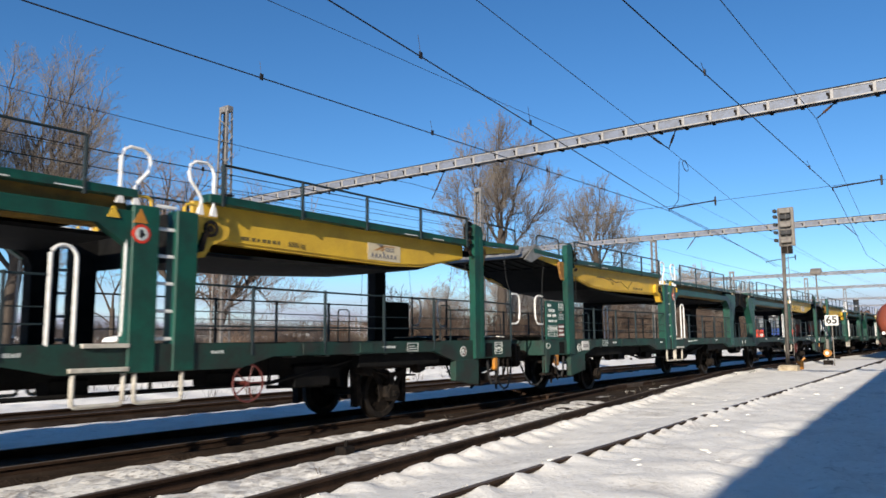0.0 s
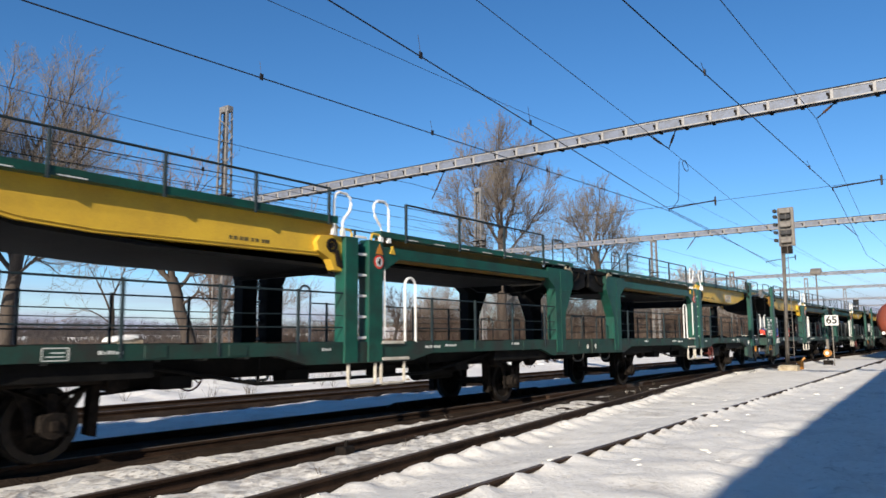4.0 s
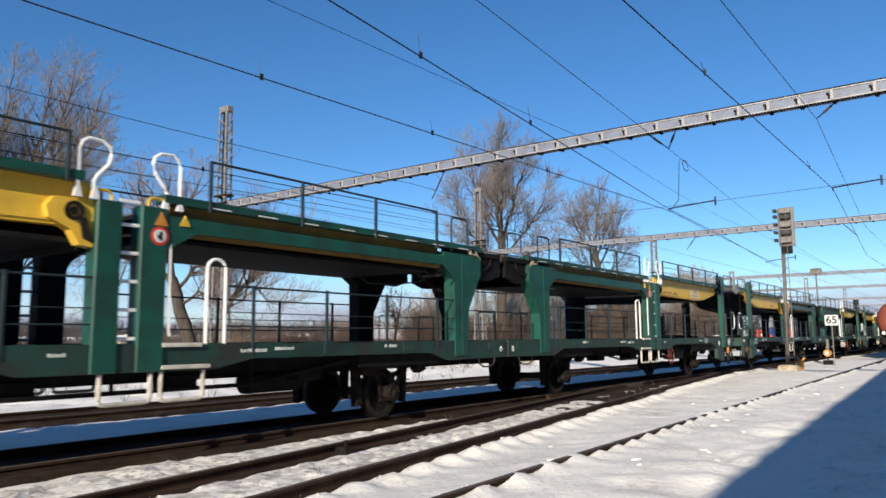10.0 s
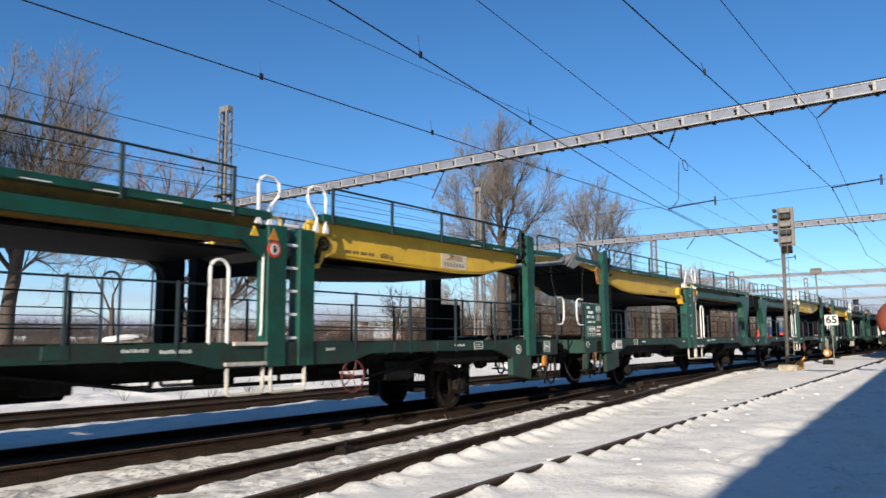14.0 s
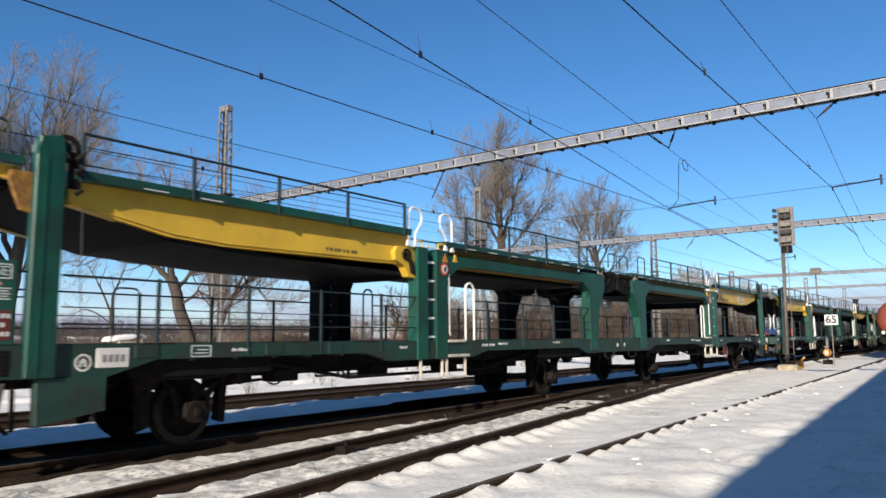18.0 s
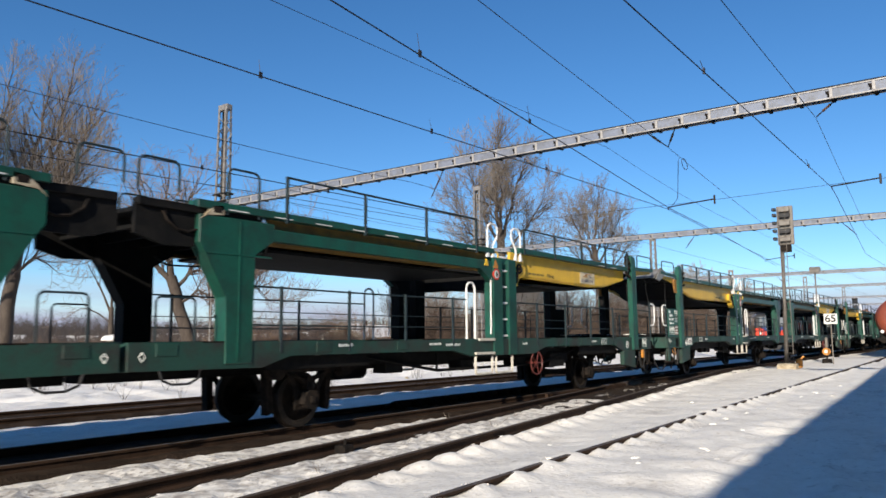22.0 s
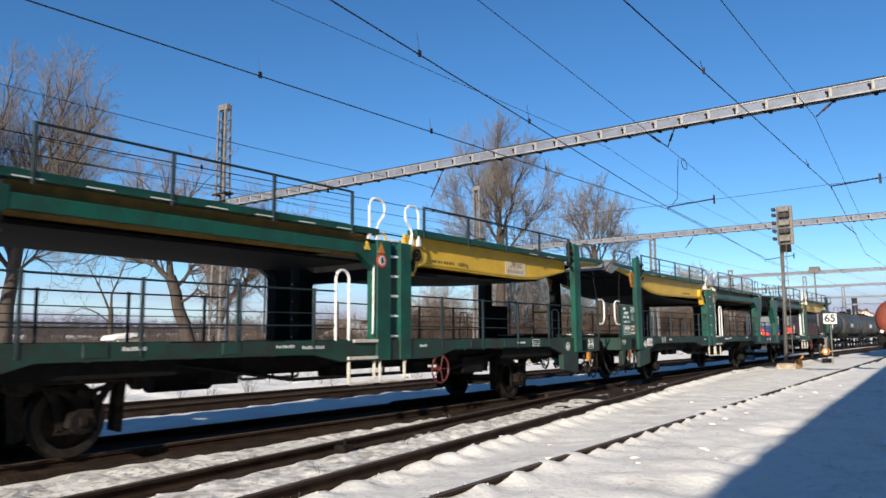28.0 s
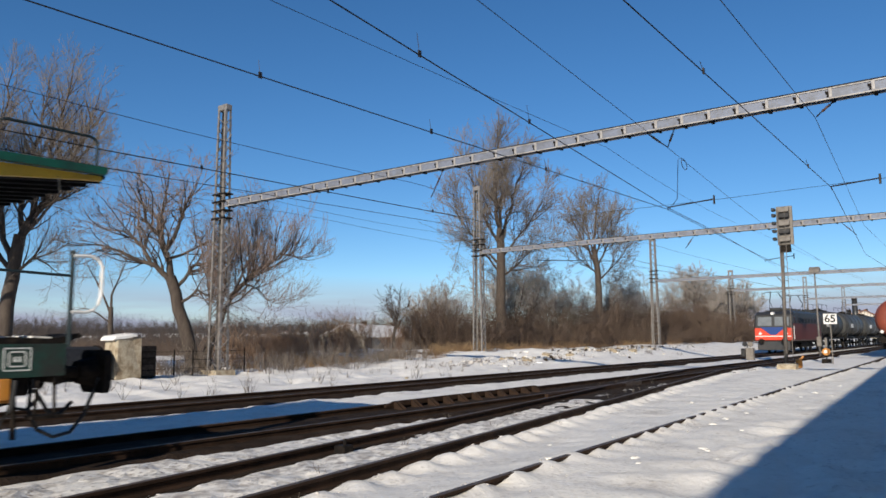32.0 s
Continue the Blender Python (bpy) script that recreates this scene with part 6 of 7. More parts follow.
FACING = -53.4                            # local x of a tree runs across the line of sight


def tree(x, y, z, label, seed, limbs, twig=TWIG, twig_r=0.008, up=0.05, level=3, reach=1.2, wide=0.75, thick=2, crook=0.12):
    t = empty("tree", label, "tree", m=pose(x, y, z, 0, 0, FACING))
    rg = random.Random(seed)
    if isinstance(limbs, dict):
        limbs = spread_limbs(rg, **limbs)
    wood, fine = limbs_of(rg, limbs, twig_r, up, level, reach, wide, thick, crook)
    part("trunk", sticks("trunk", wood, BARK, 6), BARK, t, "grey-brown bark trunk and limbs")
    part("crown", sticks("crown", fine, twig, 3), twig, t, "bare crown of fine twigs")
    return t


tree(52.4, 33, 0.4, "tall bare poplar-like tree with upright branches behind the tracks", 3, [
    (0.50, [(0, 0, -0.3), (0.1, 0, 4), (0.15, 0, 8), (0.15, 0, 10)]),
    (0.30, [(0.15, 0, 9.6), (-0.3, 0, 13.6), (0.0, 0, 16.2), (0.1, 0, 18.2)]),
    (0.24, [(0.2, 0, 9), (1.5, 0.3, 13.6), (2.6, 0.4, 16.6)]),
    (0.20, [(0.1, 0, 8.4), (-1.4, -0.4, 11.6), (-2.4, -0.5, 14.6), (-2.7, -0.5, 16.6)]),
    (0.18, [(0.1, 0, 7.6), (2.0, 0.4, 9.8), (3.7, 0.5, 12.4), (4.2, 0.6, 14.0)]),
    (0.17, [(0.1, 0, 7.0), (-2.0, 0.5, 9.4), (-3.5, 0.4, 11.6), (-3.8, 0.4, 13.2)]),
    (0.14, [(0.1, 0, 6.4), (-1.8, -0.6, 8.8), (-3.2, -0.7, 9.2), (-3.6, -0.6, 7.8)]),
    (0.14, [(0.1, 0, 6.0), (2.0, -0.4, 7.6), (3.9, -0.5, 9.2)]),
    (0.18, [(0.15, 0, 10), (0.5, 2, 13.4), (0.9, 2.8, 16.0)]),
    (0.16, [(0.1, 0, 9), (0, -2, 12.2), (0.3, -2.6, 14.6)])], twig_r=0.0125, up=0.085, reach=1.5, thick=3)
tree(73, 33.5, 0.4, "tall bare roundish tree behind the scrub", 8, [
    (0.42, [(0, 0, -0.3), (0, 0, 4), (0, 0, 7.5), (-0.4, 0, 10.5)]),
    (0.26, [(-0.4, 0, 10.2), (0.0, 0, 13.4), (0.3, 0, 16.2)]),
    (0.20, [(-0.3, 0, 9), (-1.7, 0.3, 11.8), (-2.9, 0.4, 14.6)]),
    (0.18, [(0, 0, 8.5), (1.5, 0.4, 11.6), (2.7, 0.5, 14.0)]),
    (0.15, [(0, 0, 7.5), (-2.0, -0.4, 9.3), (-3.2, -0.4, 10.4)]),
    (0.15, [(0, 0, 7), (2.2, -0.3, 9.2), (3.4, -0.3, 11.2)]),
    (0.16, [(-0.4, 0, 10), (-1.0, 1.2, 13.4), (-1.2, 1.7, 15.4)]),
    (0.15, [(-0.2, 0, 9.4), (0.6, -1.5, 12.4), (1.3, -2.0, 14.2)])], twig_r=0.015, up=0.08, reach=1.45, thick=3)
tree(15.2, 36.5, 0, "big bare tree with a stout trunk and steep limbs", 21, [
    (0.36, [(0, 0, -0.3), (0.1, 0, 3), (0.5, 0, 6.3)]),
    (0.24, [(0.5, 0, 6.1), (1.5, 0, 9.2), (2.1, 0, 11.8), (2.5, 0, 13.8)]),
    (0.20, [(0.6, 0, 6.3), (2.4, 0.4, 9.8), (3.3, 0.5, 11.8), (3.6, 0.5, 13.0)]),
    (0.16, [(0.6, 0, 6.2), (2.8, -0.4, 9.2), (4.1, -0.5, 10.8)]),
    (0.20, [(0.4, 0, 5.8), (0.3, 0.6, 9.5), (0.9, 0.8, 12.2), (1.0, 0.8, 14.0)]),
    (0.20, [(0.2, 0, 5), (-1.2, 0.3, 9), (-0.8, 0.4, 12.4), (-0.6, 0.4, 14.4)]),
    (0.13, [(0.5, 0, 6), (2.6, -0.5, 8.3), (4.3, -0.7, 9.1)]),
    (0.13, [(0.1, 0, 4.2), (1.5, -0.5, 5.3), (2.7, -0.6, 4.5)]),
    (0.17, [(0.1, 0, 4.8), (-2.4, -0.4, 8.2), (-3.4, -0.5, 12)])], twig_r=0.0085, up=0.11, reach=1.15, thick=4)
tree(10.6, 36.0, 0, "bare tree with steep upright branches", 22, dict(h=14.5, spread=4.0, n=9, fork=0.36, r=0.40), twig_r=0.0085, up=0.11, reach=1.2, thick=4)
tree(20.7, 29.6, 0, "spreading bare willow with a leaning trunk beside the mast", 31, [
    (0.35, [(0, 0, -0.3), (-0.45, 0, 1.5), (-1.3, 0, 4.3)]),
    (0.22, [(-1.25, 0, 4.1), (-2.0, -0.2, 4.8), (-3.6, -0.4, 5.6), (-5.2, -0.5, 5.9)]),
    (0.14, [(-2.2, 0.0, 4.9), (-2.8, 0.3, 5.9), (-3.9, 0.5, 6.6), (-5.2, 0.6, 6.9)]),
    (0.25, [(-1.3, 0, 4.2), (-1.45, 0, 5.2), (-1.9, 0.2, 6.4), (-1.8, 0.3, 8.7)]),
    (0.16, [(-1.6, 0, 5.6), (-0.8, -0.4, 7.0), (-0.1, -0.5, 8.7)]),
    (0.15, [(-1.9, 0.2, 6.3), (-2.8, 0.5, 7.2), (-3.3, 0.6, 9.0)]),
    (0.14, [(-1.1, 0, 3.8), (-0.5, 0.5, 4.9), (0.7, 0.6, 5.2), (1.6, 0.6, 4.9)]),
    (0.12, [(-1.5, 0, 5.2), (-0.4, 0.8, 5.9), (0.8, 1.0, 6.6)]),
    (0.11, [(-0.9, 0, 3.1), (0.2, -0.5, 3.7), (1.3, -0.8, 3.2)])], WILLOW, twig_r=0.0085, up=0.065, reach=1.12, wide=0.85, thick=4, crook=0.17)
tree(21.4, 30.2, 0, "leaning bare willow with long reddish upright shoots", 37, [
    (0.24, [(0, 0, -0.3), (0.5, 0, 1.6), (0.9, 0, 2.5)]),
    (0.20, [(0.85, 0, 2.4), (1.4, 0, 3.6), (2.6, 0, 4.7), (3.7, 0, 5.5), (4.5, 0, 5.3)]),
    (0.13, [(0.8, 0, 2.3), (0.9, 0.6, 4.3), (1.2, 0.8, 6.0)]),
    (0.10, [(0.5, 0, 1.5), (0.3, -0.5, 3.6), (0.5, -0.6, 5.2)]),
    (0.10, [(1.5, 0, 3.7), (2.0, 0.5, 5.2), (2.4, 0.8, 6.2)]),
    (0.08, [(1.9, 0, 4.1), (2.8, -0.4, 3.7), (3.3, -0.6, 2.8)])], WILLOW, twig_r=0.0085, up=0.24, reach=1.3, wide=0.9, thick=5)
tree(17.6, 31.6, 0, "thin dark bare tree beside the willow", 41, [
    (0.14, [(0, 0, -0.3), (0.05, 0, 1.6), (0, 0, 2.9)]),
    (0.08, [(0, 0, 2.6), (-0.7, 0.1, 4.0), (-1.3, 0.2, 5.0)]),
    (0.08, [(0, 0, 2.9), (0.2, 0.2, 4.2), (0.5, 0.3, 5.2)]),
    (0.06, [(0, 0, 2.2), (-0.9, -0.2, 2.9), (-1.5, -0.3, 2.7)])], twig_r=0.0085, up=0.05, reach=0.65, level=2)
tree(41.9, 35.7, 0.2, "small round bare tree standing alone in a field", 45, dict(h=4.9, spread=1.25, n=9, fork=0.5, r=0.15), BARK, twig_r=0.017, up=0.03, reach=0.55, level=2)
tree(136, 44, 0.4, "broad frosted bare tree above the scrub", 51, dict(h=13.0, spread=4.6, n=9, fork=0.36, r=0.30), TWIGFROST, twig_r=0.028, up=0.03, reach=1.7)
tree(154, 44, 0.4, "frosted bare tree above the scrub", 52, dict(h=9.0, spread=4.5, n=8, fork=0.3, r=0.26), TWIGFROST, twig_r=0.035, up=0.04, reach=1.9)
tree(108, 28.6, 0.4, "slim frosted bare tree at the end of the scrub", 53, dict(h=7.5, spread=2.6, n=7, fork=0.3, r=0.2), TWIGFROST, twig_r=0.026, up=0.04, reach=1.5)
for k, (x, y, h) in enumerate(((57, 35, 8.6), (62, 36, 8.4), (66.5, 35, 6.6), (83, 36, 8.6), (92, 37, 8.0), (47.5, 36, 4.2))):
    tree(x, y, 0.5, "low frosted bare tree rising out of the scrub", 60 + k, dict(h=h, spread=h * 0.36, n=9, fork=0.25, r=0.17), TWIGFROST, twig_r=0.016, up=0.02, reach=1.25, wide=0.9, crook=0.17)


def bush_segs(rng, x, y, z, h, w, stems, twigs, r, splay=0.28):
    out = []
    for _ in range(stems):
        a, q = rng.uniform(0, 6.283), w * math.sqrt(rng.random()) * 0.5
        p = Vector((x + q * math.cos(a), y + q * math.sin(a), z))
        d = Vector((rng.gauss(0, splay) + 0.25 * math.cos(a), rng.gauss(0, splay) + 0.25 * math.sin(a), 1)).normalized()
        ln = h * rng.uniform(0.55, 1.05)
        for i in range(3):
            n = p + d * ln / 3
            out.append((*p, *n, r * (1.3 - 0.3 * i), r * (1.0 - 0.3 * i)))
            for _ in range(twigs if i else 1):
                b = p.lerp(n, rng.random())
                e = b + (d + Vector((rng.gauss(0, 0.6), rng.gauss(0, 0.6), rng.gauss(0.1, 0.4)))).normalized() * ln * rng.uniform(0.14, 0.34)
                out.append((*b, *e, r * 0.6, r * 0.35))
            p = n
            d = (d + Vector((rng.gauss(0, 0.16), rng.gauss(0, 0.16), 0.0))).normalized()
    return out


def thicket(name, label, mat, spots, seed, stems=34, twigs=5, r=0.014, splay=0.28):
    rng = random.Random(seed)
    segs = []
    for x, y, h, w in spots:
        z = float(ground_z(np.array([x]), np.array([y]))[0]) - 0.1
        segs += bush_segs(rng, x, y, z, h, w, stems, twigs, r, splay)
    return tagged(part(name, sticks(name, segs, mat, 3), mat, None), label, "scrub", kind="stuff")


rng = random.Random(77)
spots = []
for k in range(78):
    x = 44 + k * 1.18
    tall = rng.uniform(2.9, 4.3) * (1 + 0.2 * math.sin(k * 0.7)) * (1 + 0.010 * max(0, x - 50))
    spots.append((x, 33.5 + rng.uniform(-2.2, 3.5) + 0.05 * max(0, x - 60), tall, 3.4))
    spots.append((x + 0.6, 34.5 + rng.uniform(-1.5, 2.5) + 0.05 * max(0, x - 60), tall * 0.9, 3.2))
    spots.append((x + 0.5, 30.8 + rng.uniform(-0.8, 1.2), rng.uniform(1.2, 2.4), 2.6))
spots += [(94 + rng.uniform(0, 12), 26.4 + rng.uniform(-0.8, 2.4), rng.uniform(3.0, 4.6), 3.2) for _ in range(16)]
thicket("scrub", "thick brown leafless scrub along the embankment", SCRUB, spots, 5, r=0.017)
spots = [(25 + rng.uniform(0, 8), 33 + rng.uniform(-1.5, 4), rng.uniform(1.3, 2.6), 2.4) for _ in range(16)]
spots += [(37.5 + rng.uniform(-1.4, 1.4), 36 + rng.uniform(-1, 1), rng.uniform(2.4, 3.4), 2.0) for _ in range(7)]
spots += [(46 + rng.uniform(-2, 2), 37 + rng.uniform(-1, 1), rng.uniform(2.6, 3.8), 2.4) for _ in range(6)]
thicket("scrub", "brown leafless bushes in the open snow", BUSH, spots, 6, stems=34, r=0.011)
spots = [(18 + rng.uniform(-0.4, 16), 27.5 + rng.uniform(-2.0, 4.0), rng.uniform(0.6, 1.5), 1.6) for _ in range(34)]
spots += [(20.7 + rng.gauss(0, 0.45), 29.2 + rng.gauss(0, 0.4), rng.uniform(0.9, 1.6), 0.9) for _ in range(6)]
thicket("scrub", "low twiggy undergrowth at the foot of the willow", TWIG, spots, 7, stems=22, r=0.009)
spots = []
for k in range(26):
    f, d = rng.random(), rng.uniform(0.95, 1.6)
    spots.append(((22.3 + 12.7 * f) * d, (53.9 - 17.2 * f) * d, rng.uniform(0.9, 2.2) * d, 2.6))
thicket("scrub", "brown garden hedges and brush beyond the willow", SCRUB, spots, 16, stems=26, r=0.013, splay=0.45)
spots = [(48 + 0.9 * k + rng.uniform(-1, 1), 62 + rng.uniform(-4, 14), rng.uniform(1.4, 3.0), 4) for k in range(60)]
thicket("scrub", "hedges across the fields beyond", SCRUB, spots, 8, stems=26, r=0.018, splay=0.5)
spots = []
for k in range(420):
    a = radians(14 + 36 * k / 420 + rng.uniform(-0.4, 0.4))
    if k % 3 == 0:
        d, high = rng.uniform(390, 470), 0.024 + 0.012 * rng.random()
    else:
        d, high = rng.uniform(110, 340), 0.013 + 0.018 * rng.random() ** 2
    spots.append((d * math.sin(a), d * math.cos(a), high * d + 1.4, 12))
thicket("far_woodland", "distant leafless trees and gardens around the village", FARWOOD, spots, 9, stems=30, twigs=9, r=0.06, splay=0.9)
spots = []
for k in range(150):
    a, d = radians(13 + 33 * (k + rng.random()) / 150), rng.uniform(70, 135)
    spots.append((d * math.sin(a), d * math.cos(a), rng.uniform(1.3, 2.6), 5))
thicket("scrub", "brown leafless garden hedges in front of the village", SCRUB, spots, 17, stems=22, twigs=5, r=0.022, splay=0.6)
spots = []
for k in range(90):
    x = 110 + 3.0 * k
    spots.append((x, 34 + rng.uniform(0, 14) + 0.02 * x, rng.uniform(3.5, 6.5), 6))
thicket("far_woodland", "distant leafless belt beside the line", SCRUB, spots, 10, stems=24, r=0.04)

spots = [(rng.uniform(28, 66), rng.gauss(21.6, 1.3), rng.uniform(0.18, 0.5), 0.9) for _ in range(70)]
thicket("undergrowth", "dead brown stalks and brash poking out of the snowy bank", SCRUB, spots, 12, stems=12, twigs=3, r=0.009, splay=0.7)

# dry grass standing out of the snow on the embankment
rng = random.Random(91)
blades = []
for _ in range(330):
    x = rng.gauss(47, 7) if rng.random() < 0.45 else rng.uniform(18, 110)
    y = rng.gauss(29.6, 1.0) + (0.6 if x > 50 else 0)
    z = float(ground_z(np.array([x]), np.array([y]))[0])
    hh = rng.uniform(0.25, 0.85)
    for _ in range(26):
        px, py = x + rng.gauss(0, 0.35), y + rng.gauss(0, 0.35)
        blades.append((px, py, z - 0.05, px + rng.gauss(0, 0.22), py + rng.gauss(0, 0.2), z + hh * rng.uniform(0.4, 1.0), 0.012, 0.004))
tagged(part("dry_grass", sticks("dry_grass", blades, DRYGRASS, 3), DRYGRASS, None), "dry straw-coloured grass tufts sticking out of snow", "grass", kind="stuff")
blades = []
for _ in range(60):
    x, y = rng.uniform(6, 30), rng.uniform(17.6, 23)
    z = float(ground_z(np.array([x]), np.array([y]))[0])
    for _ in range(7):
        blades.append((x, y, z - 0.05, x + rng.gauss(0, 0.12), y + rng.gauss(0, 0.12), z + rng.uniform(0.15, 0.5), 0.006, 0.002))
for _ in range(26):
    x = rng.uniform(4, 26)
    y = float(branch_y(np.float64(x))) + rng.choice((0.5, 0.8, 1.9, -0.3)) + rng.gauss(0, 0.2)
    for _ in range(5):
        blades.append((x, y, -0.2, x + rng.gauss(0, 0.08), y + rng.gauss(0, 0.08), rng.uniform(-0.1, 0.02), 0.006, 0.002))
tagged(part("weed_stalks", sticks("weed_stalks", blades, TWIG, 3), TWIG, None), "thin dead weed stalks in the snow", "weeds", kind="stuff")


# lumps of snow and stones
def lump_mesh(name, seed, mat, n=10):
    rg = random.Random(seed)
    bm = BM()
    bmesh.ops.create_icosphere(bm, subdivisions=2, radius=1)
    for v in bm.verts:
        v.co *= 1 + 0.35 * noise.noise(v.co * 1.3 + Vector((seed, 0, 0)))
        v.co.z *= 0.6
    return finish(bm, name, mat, True)


rng = random.Random(13)
snow_lumps = [lump_mesh("snow_clod", k, ROOFSNOW) for k in range(3)]
for k in range(34, 96):
    o = new("snow_clod", snow_lumps[k % 3])
    if k < 52:
        x, y = rng.uniform(5, 26), rng.gauss(2.9, 0.45) + 0.02 * k
    elif k < 80:
        x, y = rng.uniform(4, 22), rng.uniform(5.2, 9.0)
    else:
        x, y = rng.uniform(30, 62), rng.uniform(19.5, 24)
    s = rng.uniform(0.025, 0.06) * (1 if k < 80 else 3.0)
    o.matrix_basis = Matrix.LocRotScale((x, y, float(ground_z(np.array([x]), np.array([y]))[0])), Euler((0, 0, rng.uniform(0, 6))), (s * 1.6, s, s * 0.8))
    tagged(o, "small clod of snow lying on the snow", "snow", "snow clods")
def crumbs(name, label, mat, places, lo_, hi_, seed):
    rg = random.Random(seed)
    verts, faces = [], []
    for x, y in places:
        z = float(ground_z(np.array([x]), np.array([y]))[0])
        c = rg.uniform(lo_, hi_)
        base = len(verts)
        ring = [(c * rg.uniform(0.6, 1.4) * math.cos(a), c * rg.uniform(0.6, 1.2) * math.sin(a), -0.2 * c) for a in (0.3, 1.4, 2.5, 3.6, 4.7, 5.8)]
        up_ = [(q[0] * 0.6 + rg.gauss(0, 0.15 * c), q[1] * 0.6, c * rg.uniform(0.4, 0.9)) for q in ring]
        verts += [(x + q[0], y + q[1], z + q[2]) for q in ring + up_]
        faces += [(base + i, base + (i + 1) % 6, base + 6 + (i + 1) % 6, base + 6 + i) for i in range(6)] + [tuple(base + 6 + i for i in range(6))]
    m = bpy.data.meshes.new(name)
    m.from_pydata(verts, [], faces)
    m.materials.append(mat)
    return tagged(new(name, m), label, "snow", kind="stuff")


places = []
for _ in range(700):
    x = 3 + 24 * rng.random() ** 1.3
    places.append((x, float(branch_y(np.float64(x))) + rng.choice((-0.25, 0.35, 0.5, 0.8, 1.1, 1.3, 1.75)) + rng.gauss(0, 0.12)))
for _ in range(90):
    x = rng.uniform(3, 26)
    places.append((x, 4.28 + NEAR_SLOPE * (x - 5.7) * 0.9 + rng.gauss(0, 0.25)))
crumbs("snow_crumbs", "crumbs of broken snow scattered along the rails", CRUMB, places, 0.006, 0.022, 4)
places = []
for _ in range(620):
    x = 3 + 26 * rng.random() ** 1.3
    places.append((x, float(branch_y(np.float64(x))) + rng.choice((0.14, 0.3, 1.2, 1.72, 1.95)) + rng.gauss(0, 0.10)))
crumbs("ballast_stones", "brown ballast stones showing through the snow", RUST, places, 0.010, 0.026, 5)
places = [(rng.uniform(30, 66), rng.gauss(21.2, 1.0)) for _ in range(300)]
crumbs("snow_crumbs", "lumpy ploughed snow along the bank", CRUMB, places, 0.04, 0.15, 6)
places = [(rng.uniform(34, 66), rng.gauss(21.5, 0.9)) for _ in range(160)]
crumbs("earth_clods", "brown earth clods among the ploughed snow", TIMBER, places, 0.05, 0.16, 7)
stones = [lump_mesh("stone", 20 + k, CONCRETE) for k in range(2)]
for k in range(25):
    o = new("stone", stones[k % 2])
    x, y = (rng.uniform(36, 60), rng.uniform(20.0, 23.5)) if k < 24 else (rng.uniform(8, 30), rng.uniform(17.8, 19.5))
    s = rng.uniform(0.10, 0.32) if k < 24 else rng.uniform(0.06, 0.14)
    o.matrix_basis = Matrix.LocRotScale((x, y, float(ground_z(np.array([x]), np.array([y]))[0]) + 0.03), Euler((0, 0, rng.uniform(0, 6))), (s * 1.5, s, s))
    tagged(o, "weathered stone half covered by snow", "stone", "stones on the bank")


# ---------- things beyond the tracks ----------
hut = empty("concrete_block", "old broken concrete block capped with snow", "concrete block", m=pose(15.2, 26.3, 0))
bm = BM()
prism(bm, [(-0.55, 0.0), (0.55, 0.0), (0.52, 1.55), (0.10, 1.62), (-0.50, 1.50)], -0.45, 0.45, 0.06)
for v in bm.verts:
    v.co += Vector((0.05 * noise.noise(v.co * 3), 0.05 * noise.noise(v.co * 3 + Vector((5, 0, 0))), 0))
part("block", bm, CONCRETE, hut)
bm = BM()
prism(bm, [(-0.72, 1.42), (-0.5, 1.48), (0.0, 1.58), (0.34, 1.56), (0.30, 1.67), (0.05, 1.70), (-0.6, 1.60)], -0.48, 0.46, 0.05)
part("snow_cap", bm, ROOFSNOW, hut)
crate = empty("rusty_drum", "dark rusty drum lying on its side in the snow", "drum", m=pose(13.4, 26.3, 0))
bm = BM()
tube(bm, [(-0.9, 0, 0.62), (0.75, 0, 0.62)], 0.62, 18)
part("shell", bm, BLACK, crate)
bm = BM()
tube(bm, [(0.72, 0, 0.62), (0.80, 0, 0.62)], 0.66, 18)
part("rim", bm, GRIME, crate)
bin_ = empty("timber_crate", "grey weathered timber crate beside the block", "crate", m=pose(16.2, 26.9, 0))
for k in range(5):
    bm = BM()
    box(bm, -0.5, 0.5, -0.42, -0.38, 0.05 + 0.24 * k, 0.26 + 0.24 * k, 0.005)
    part("plank", bm, TIMBER, bin_)
    bm = BM()
    box(bm, -0.52, -0.48, -0.4, 0.4, 0.05 + 0.24 * k, 0.26 + 0.24 * k, 0.005)
    part("plank", bm, TIMBER, bin_)
bm = BM()
box(bm, -0.5, 0.5, -0.4, 0.4, 0.0, 1.2)
part("core", bm, GRIME, bin_)
fence = empty("wire_fence", "rusty wire fence on thin posts in the snow", "fence", m=pose(17.2, 27.4, 0))
for k in range(6):
    bm = BM()
    tube(bm, [(0.9 * k, 0, -0.2), (0.9 * k, 0, 1.05)], 0.03, 5)
    part("post", bm, GRIME, fence)
for z in (0.25, 0.6, 0.95):
    bm = BM()
    tube(bm, [(0, 0, z), (4.5, 0, z)], 0.008, 4)
    part("wire", bm, GRIME, fence)


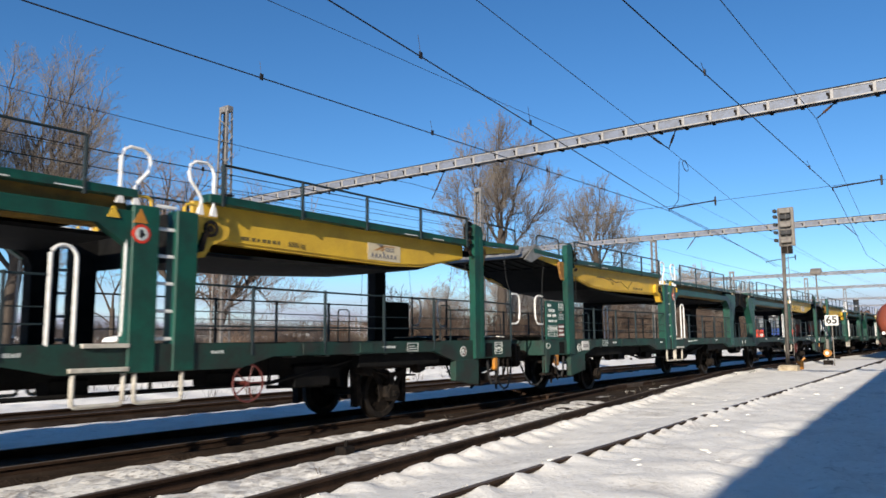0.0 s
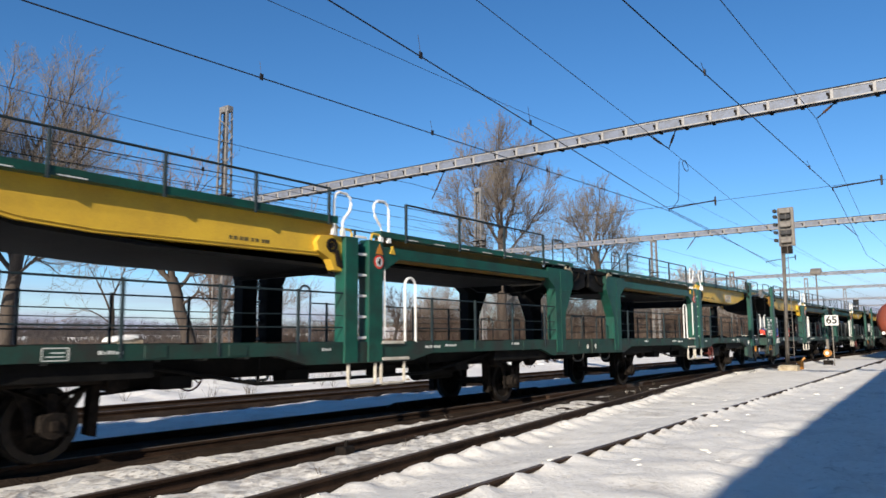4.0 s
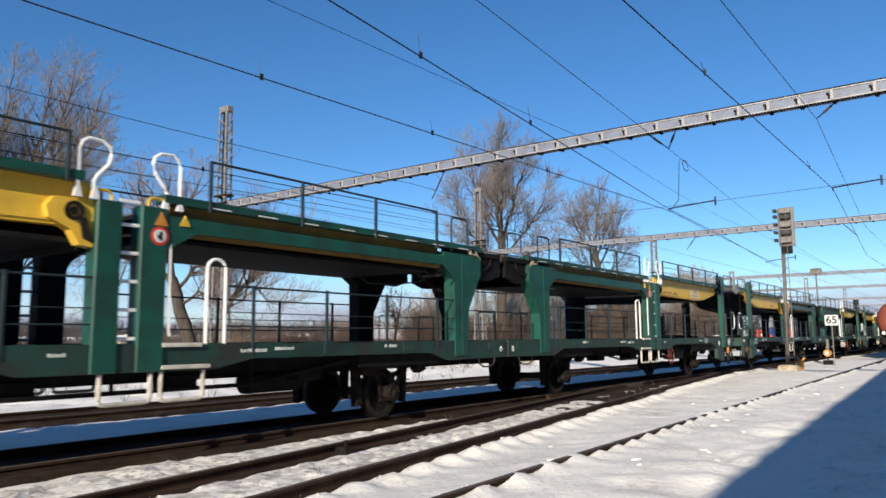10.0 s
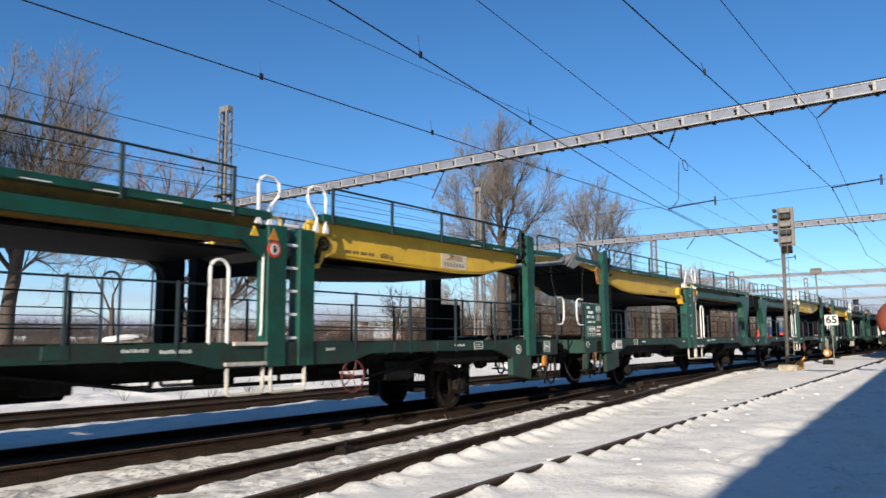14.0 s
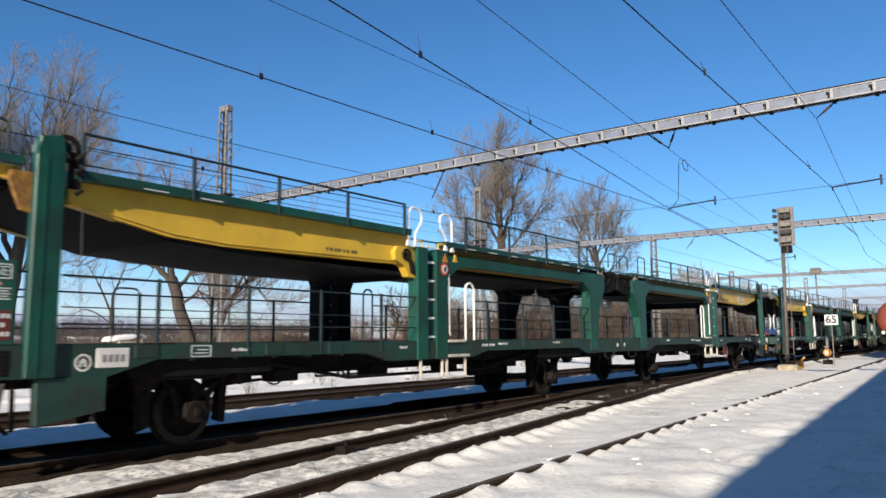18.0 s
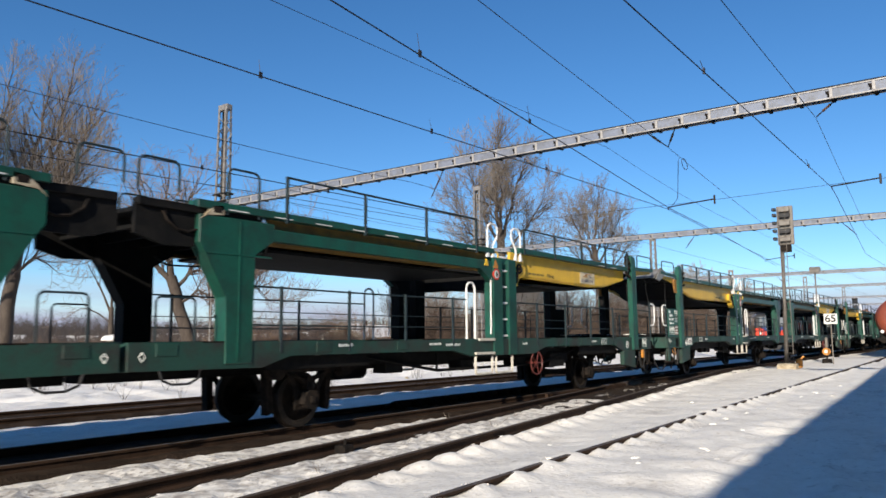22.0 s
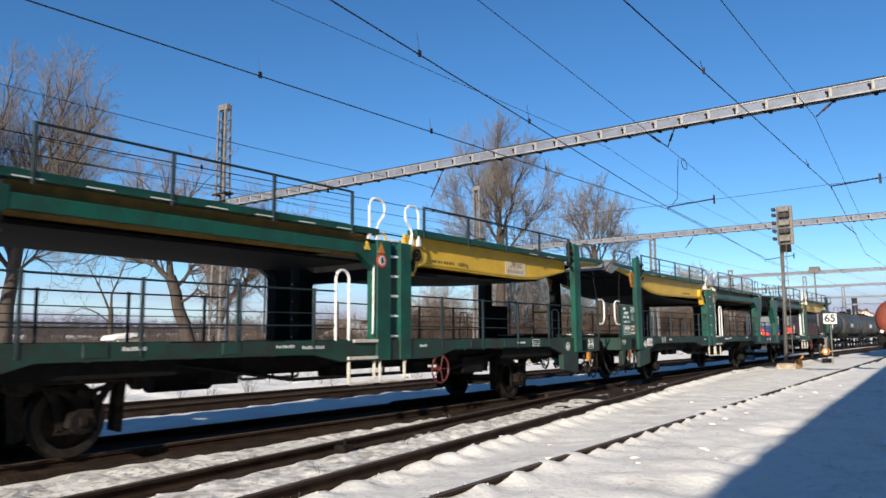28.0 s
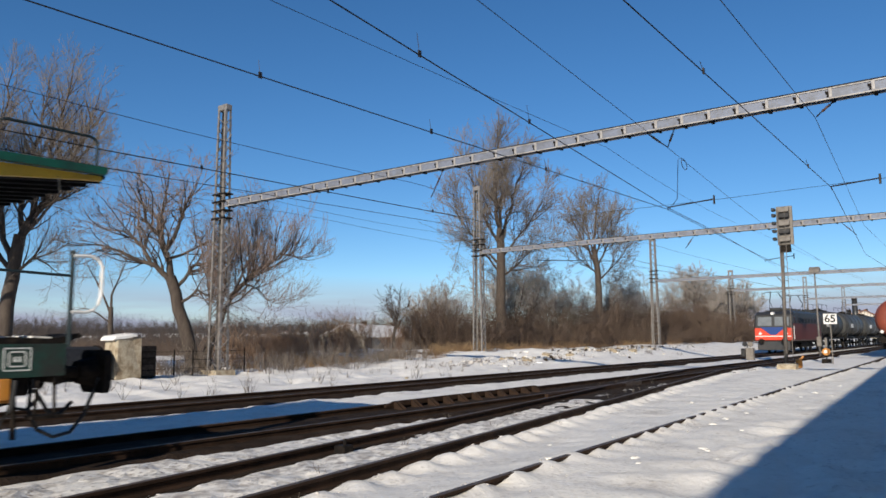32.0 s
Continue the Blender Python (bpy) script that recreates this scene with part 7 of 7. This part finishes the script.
def house(x, y, z, rz, w, d, h, roof, mat_roof, label, group):
    hs = empty("house", label, "house", group, pose(x, y, z, 0, 0, rz))
    bm = BM()
    box(bm, -w / 2, w / 2, -d / 2, d / 2, -1.5, h)
    part("wall", bm, PLASTER, hs)
    bm = BM()
    for s in (-1, 1):
        prism_pts = [(-d / 2 - 0.4, h - 0.15), (0, h + roof), (d / 2 + 0.4, h - 0.15), (0, h + roof - 0.35)]
    a = [bm.verts.new((-w / 2 - 0.3, q, r)) for q, r in prism_pts]
    b = [bm.verts.new((w / 2 + 0.3, q, r)) for q, r in prism_pts]
    for i in range(4):
        bm.faces.new((a[i], b[i], b[(i + 1) % 4], a[(i + 1) % 4]))
    bm.faces.new(a), bm.faces.new(b[::-1])
    rf = part("roof", bm, mat_roof, hs)
    bm = BM()
    a = [bm.verts.new((-w / 2, q, r)) for q, r in ((-d / 2, h), (d / 2, h), (0, h + roof - 0.3))]
    b = [bm.verts.new((w / 2, q, r)) for q, r in ((-d / 2, h), (d / 2, h), (0, h + roof - 0.3))]
    for i in range(3):
        bm.faces.new((a[i], b[i], b[(i + 1) % 3], a[(i + 1) % 3]))
    bm.faces.new(a), bm.faces.new(b[::-1])
    part("gable", bm, PLASTER, hs)
    bm = BM()
    box(bm, w * 0.2, w * 0.2 + 0.5, -0.25, 0.25, h + roof * 0.5, h + roof + 0.35)
    part("chimney", bm, GRIME, rf)
    for k in range(max(2, int(w / 3))):
        q = -w / 2 + 1.2 + k * (w - 2.4) / max(1, int(w / 3) - 1)
        bm = BM()
        box(bm, q - 0.5, q + 0.5, -d / 2 - 0.03, -d / 2 + 0.05, h * 0.35, h * 0.35 + 1.3)
        win = part("window", bm, GLASSDARK, hs)
        bm = BM()
        box(bm, q - 0.6, q + 0.6, -d / 2 - 0.08, -d / 2 + 0.02, h * 0.35 - 0.12, h * 0.35)
        part("sill", bm, LOGOWHITE, win)
    for q in (-0.25, 0.25):
        bm = BM()
        box(bm, -w / 2 - 0.03, -w / 2 + 0.05, q * d - 0.45, q * d + 0.45, h * 0.35, h * 0.35 + 1.3)
        part("window", bm, GLASSDARK, hs)
    return hs


rng = random.Random(3)
for k in range(26):
    a = radians(16 + 29 * (k + rng.random() * 0.8) / 26)
    d = rng.uniform(190, 380)
    house(d * math.sin(a), d * math.cos(a), float(ground_z(np.array([d * math.sin(a)]), np.array([d * math.cos(a)]))[0]) - 0.1, rng.uniform(-40, 40), rng.uniform(5.5, 9), rng.uniform(4.5, 6.5), rng.uniform(2.3, 3.2), rng.uniform(1.2, 1.9), ROOFSNOW, "village house with a snow-covered roof far off", "village houses")
for x, y, w in ((78, 68, 9), (84, 70, 12), (92, 69, 8), (66, 62, 7)):
    house(x, y, -0.5, rng.uniform(-15, 15), w, 6, 2.2, 1.5, ROOFSNOW, "low garden house with a snow-covered roof", "village houses")
house(215, 25.5, 0, 4, 12, 9, 4.6, 3.0, TILE, "cream station building with a brown tiled roof", "station buildings")
house(262, 33, 0, 4, 16, 10, 5.5, 3.5, TILE, "pale building with a brown tiled roof", "station buildings")
for x, y, h, r in ((190, 24.7, 9.8, 0.7), (205, 28.0, 7.4, 0.6)):
    ch = empty("chimney_stack", "dark factory chimney stack beyond the station", "chimney", "chimney stacks", pose(x, y, 0))
    bm = BM()
    tube(bm, [(0, 0, 0), (0, 0, h)], r, 16, r * 0.8)
    part("shaft", bm, LOCOGREY, ch, smooth=True)
    bm = BM()
    tube(bm, [(0, 0, h - 0.5), (0, 0, h + 0.1)], r * 0.9, 16)
    part("collar", bm, GRIME, ch)

# low hills on the horizon, their haze painted as a blue-grey tone
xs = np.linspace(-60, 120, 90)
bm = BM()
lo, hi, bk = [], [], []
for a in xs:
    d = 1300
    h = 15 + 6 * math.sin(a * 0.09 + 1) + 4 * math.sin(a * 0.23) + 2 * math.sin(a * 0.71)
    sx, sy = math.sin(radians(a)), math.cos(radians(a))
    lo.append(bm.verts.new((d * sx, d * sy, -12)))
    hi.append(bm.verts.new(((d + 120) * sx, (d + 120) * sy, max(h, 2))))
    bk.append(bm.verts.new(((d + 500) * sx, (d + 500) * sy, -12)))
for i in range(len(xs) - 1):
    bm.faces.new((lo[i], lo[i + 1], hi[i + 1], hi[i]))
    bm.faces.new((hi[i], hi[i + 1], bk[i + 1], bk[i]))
tagged(part("backdrop_hills", bm, HILL, None, "", True), "low wooded hills on the horizon, haze put into their colour", "hills", kind="structure")

# unseen building added behind the camera so its eaves shade the snow in front
EAVE = 8.0
bm = BM()
box(bm, -60, 46, -19, -3.3, -0.4, EAVE - 0.3)
wall = setting("wall_station", bm, PLASTER, "plain plastered wall behind the camera, unseen, added for its shadow")
wall.rotation_euler.z = radians(3.2)
bm = BM()
prism(bm, [(-60.5, EAVE - 0.3), (46.5, EAVE - 0.3), (46.5, EAVE), (-60.5, EAVE)], -19.4, -2.9)
roof = setting("roof_station", bm, TILE, "eaves of the unseen building, set for their shadow edge")
roof.rotation_euler.z = radians(3.2)


# ---------- what moves ----------
# the train's offsets from an even pace, fitted to the camera's view: it slows a little towards the end
PACE = ((0, 0.10), (1, 0.14), (2, 0.25), (3, 0.22), (6, 0.17), (7, 0.13), (9, 0.07), (10, 0.16), (11, 0.09), (12, 0.05), (14, 0.0), (17, -0.15), (18, -0.14), (20, -0.16), (21, -0.25), (23, -0.28), (24, -0.20), (25, 0.02), (28, 0.20), (30, 0.46), (31, 0.57), (32, 0.75))


def motions():
    """The whole train rolls towards -x; its wheels turn with it."""
    wheel = 0.46
    spun = {}
    for un, sgn in ((forward, -1), (turned, 1)):
        for k, ws in enumerate(flat_of(un)):
            x, y, z = ws.location
            walk(ws, [(j / 30, pose(x, y, z, 0, sgn * math.degrees(SPEED * j / 30 / wheel), 0)) for j in range(0, 961)])
            spun[(sgn, k)] = ws
    for un, (x0, back) in zip(units, train):
        walk(un, [(t, pose(x0 - SPEED * t + late, TRACK_Y, 0, 0, 0, 180 if back else 0)) for t, late in PACE])
        if un in (forward, turned):
            continue
        for k, ws in enumerate(flat_of(un)):
            src = spun[(1 if back else -1, k)]
            ws.rotation_mode = "QUATERNION"
            keys = ws.animation_data_create()
            keys.action = src.animation_data.action
            keys.action_slot = src.animation_data.action_slot


motions()
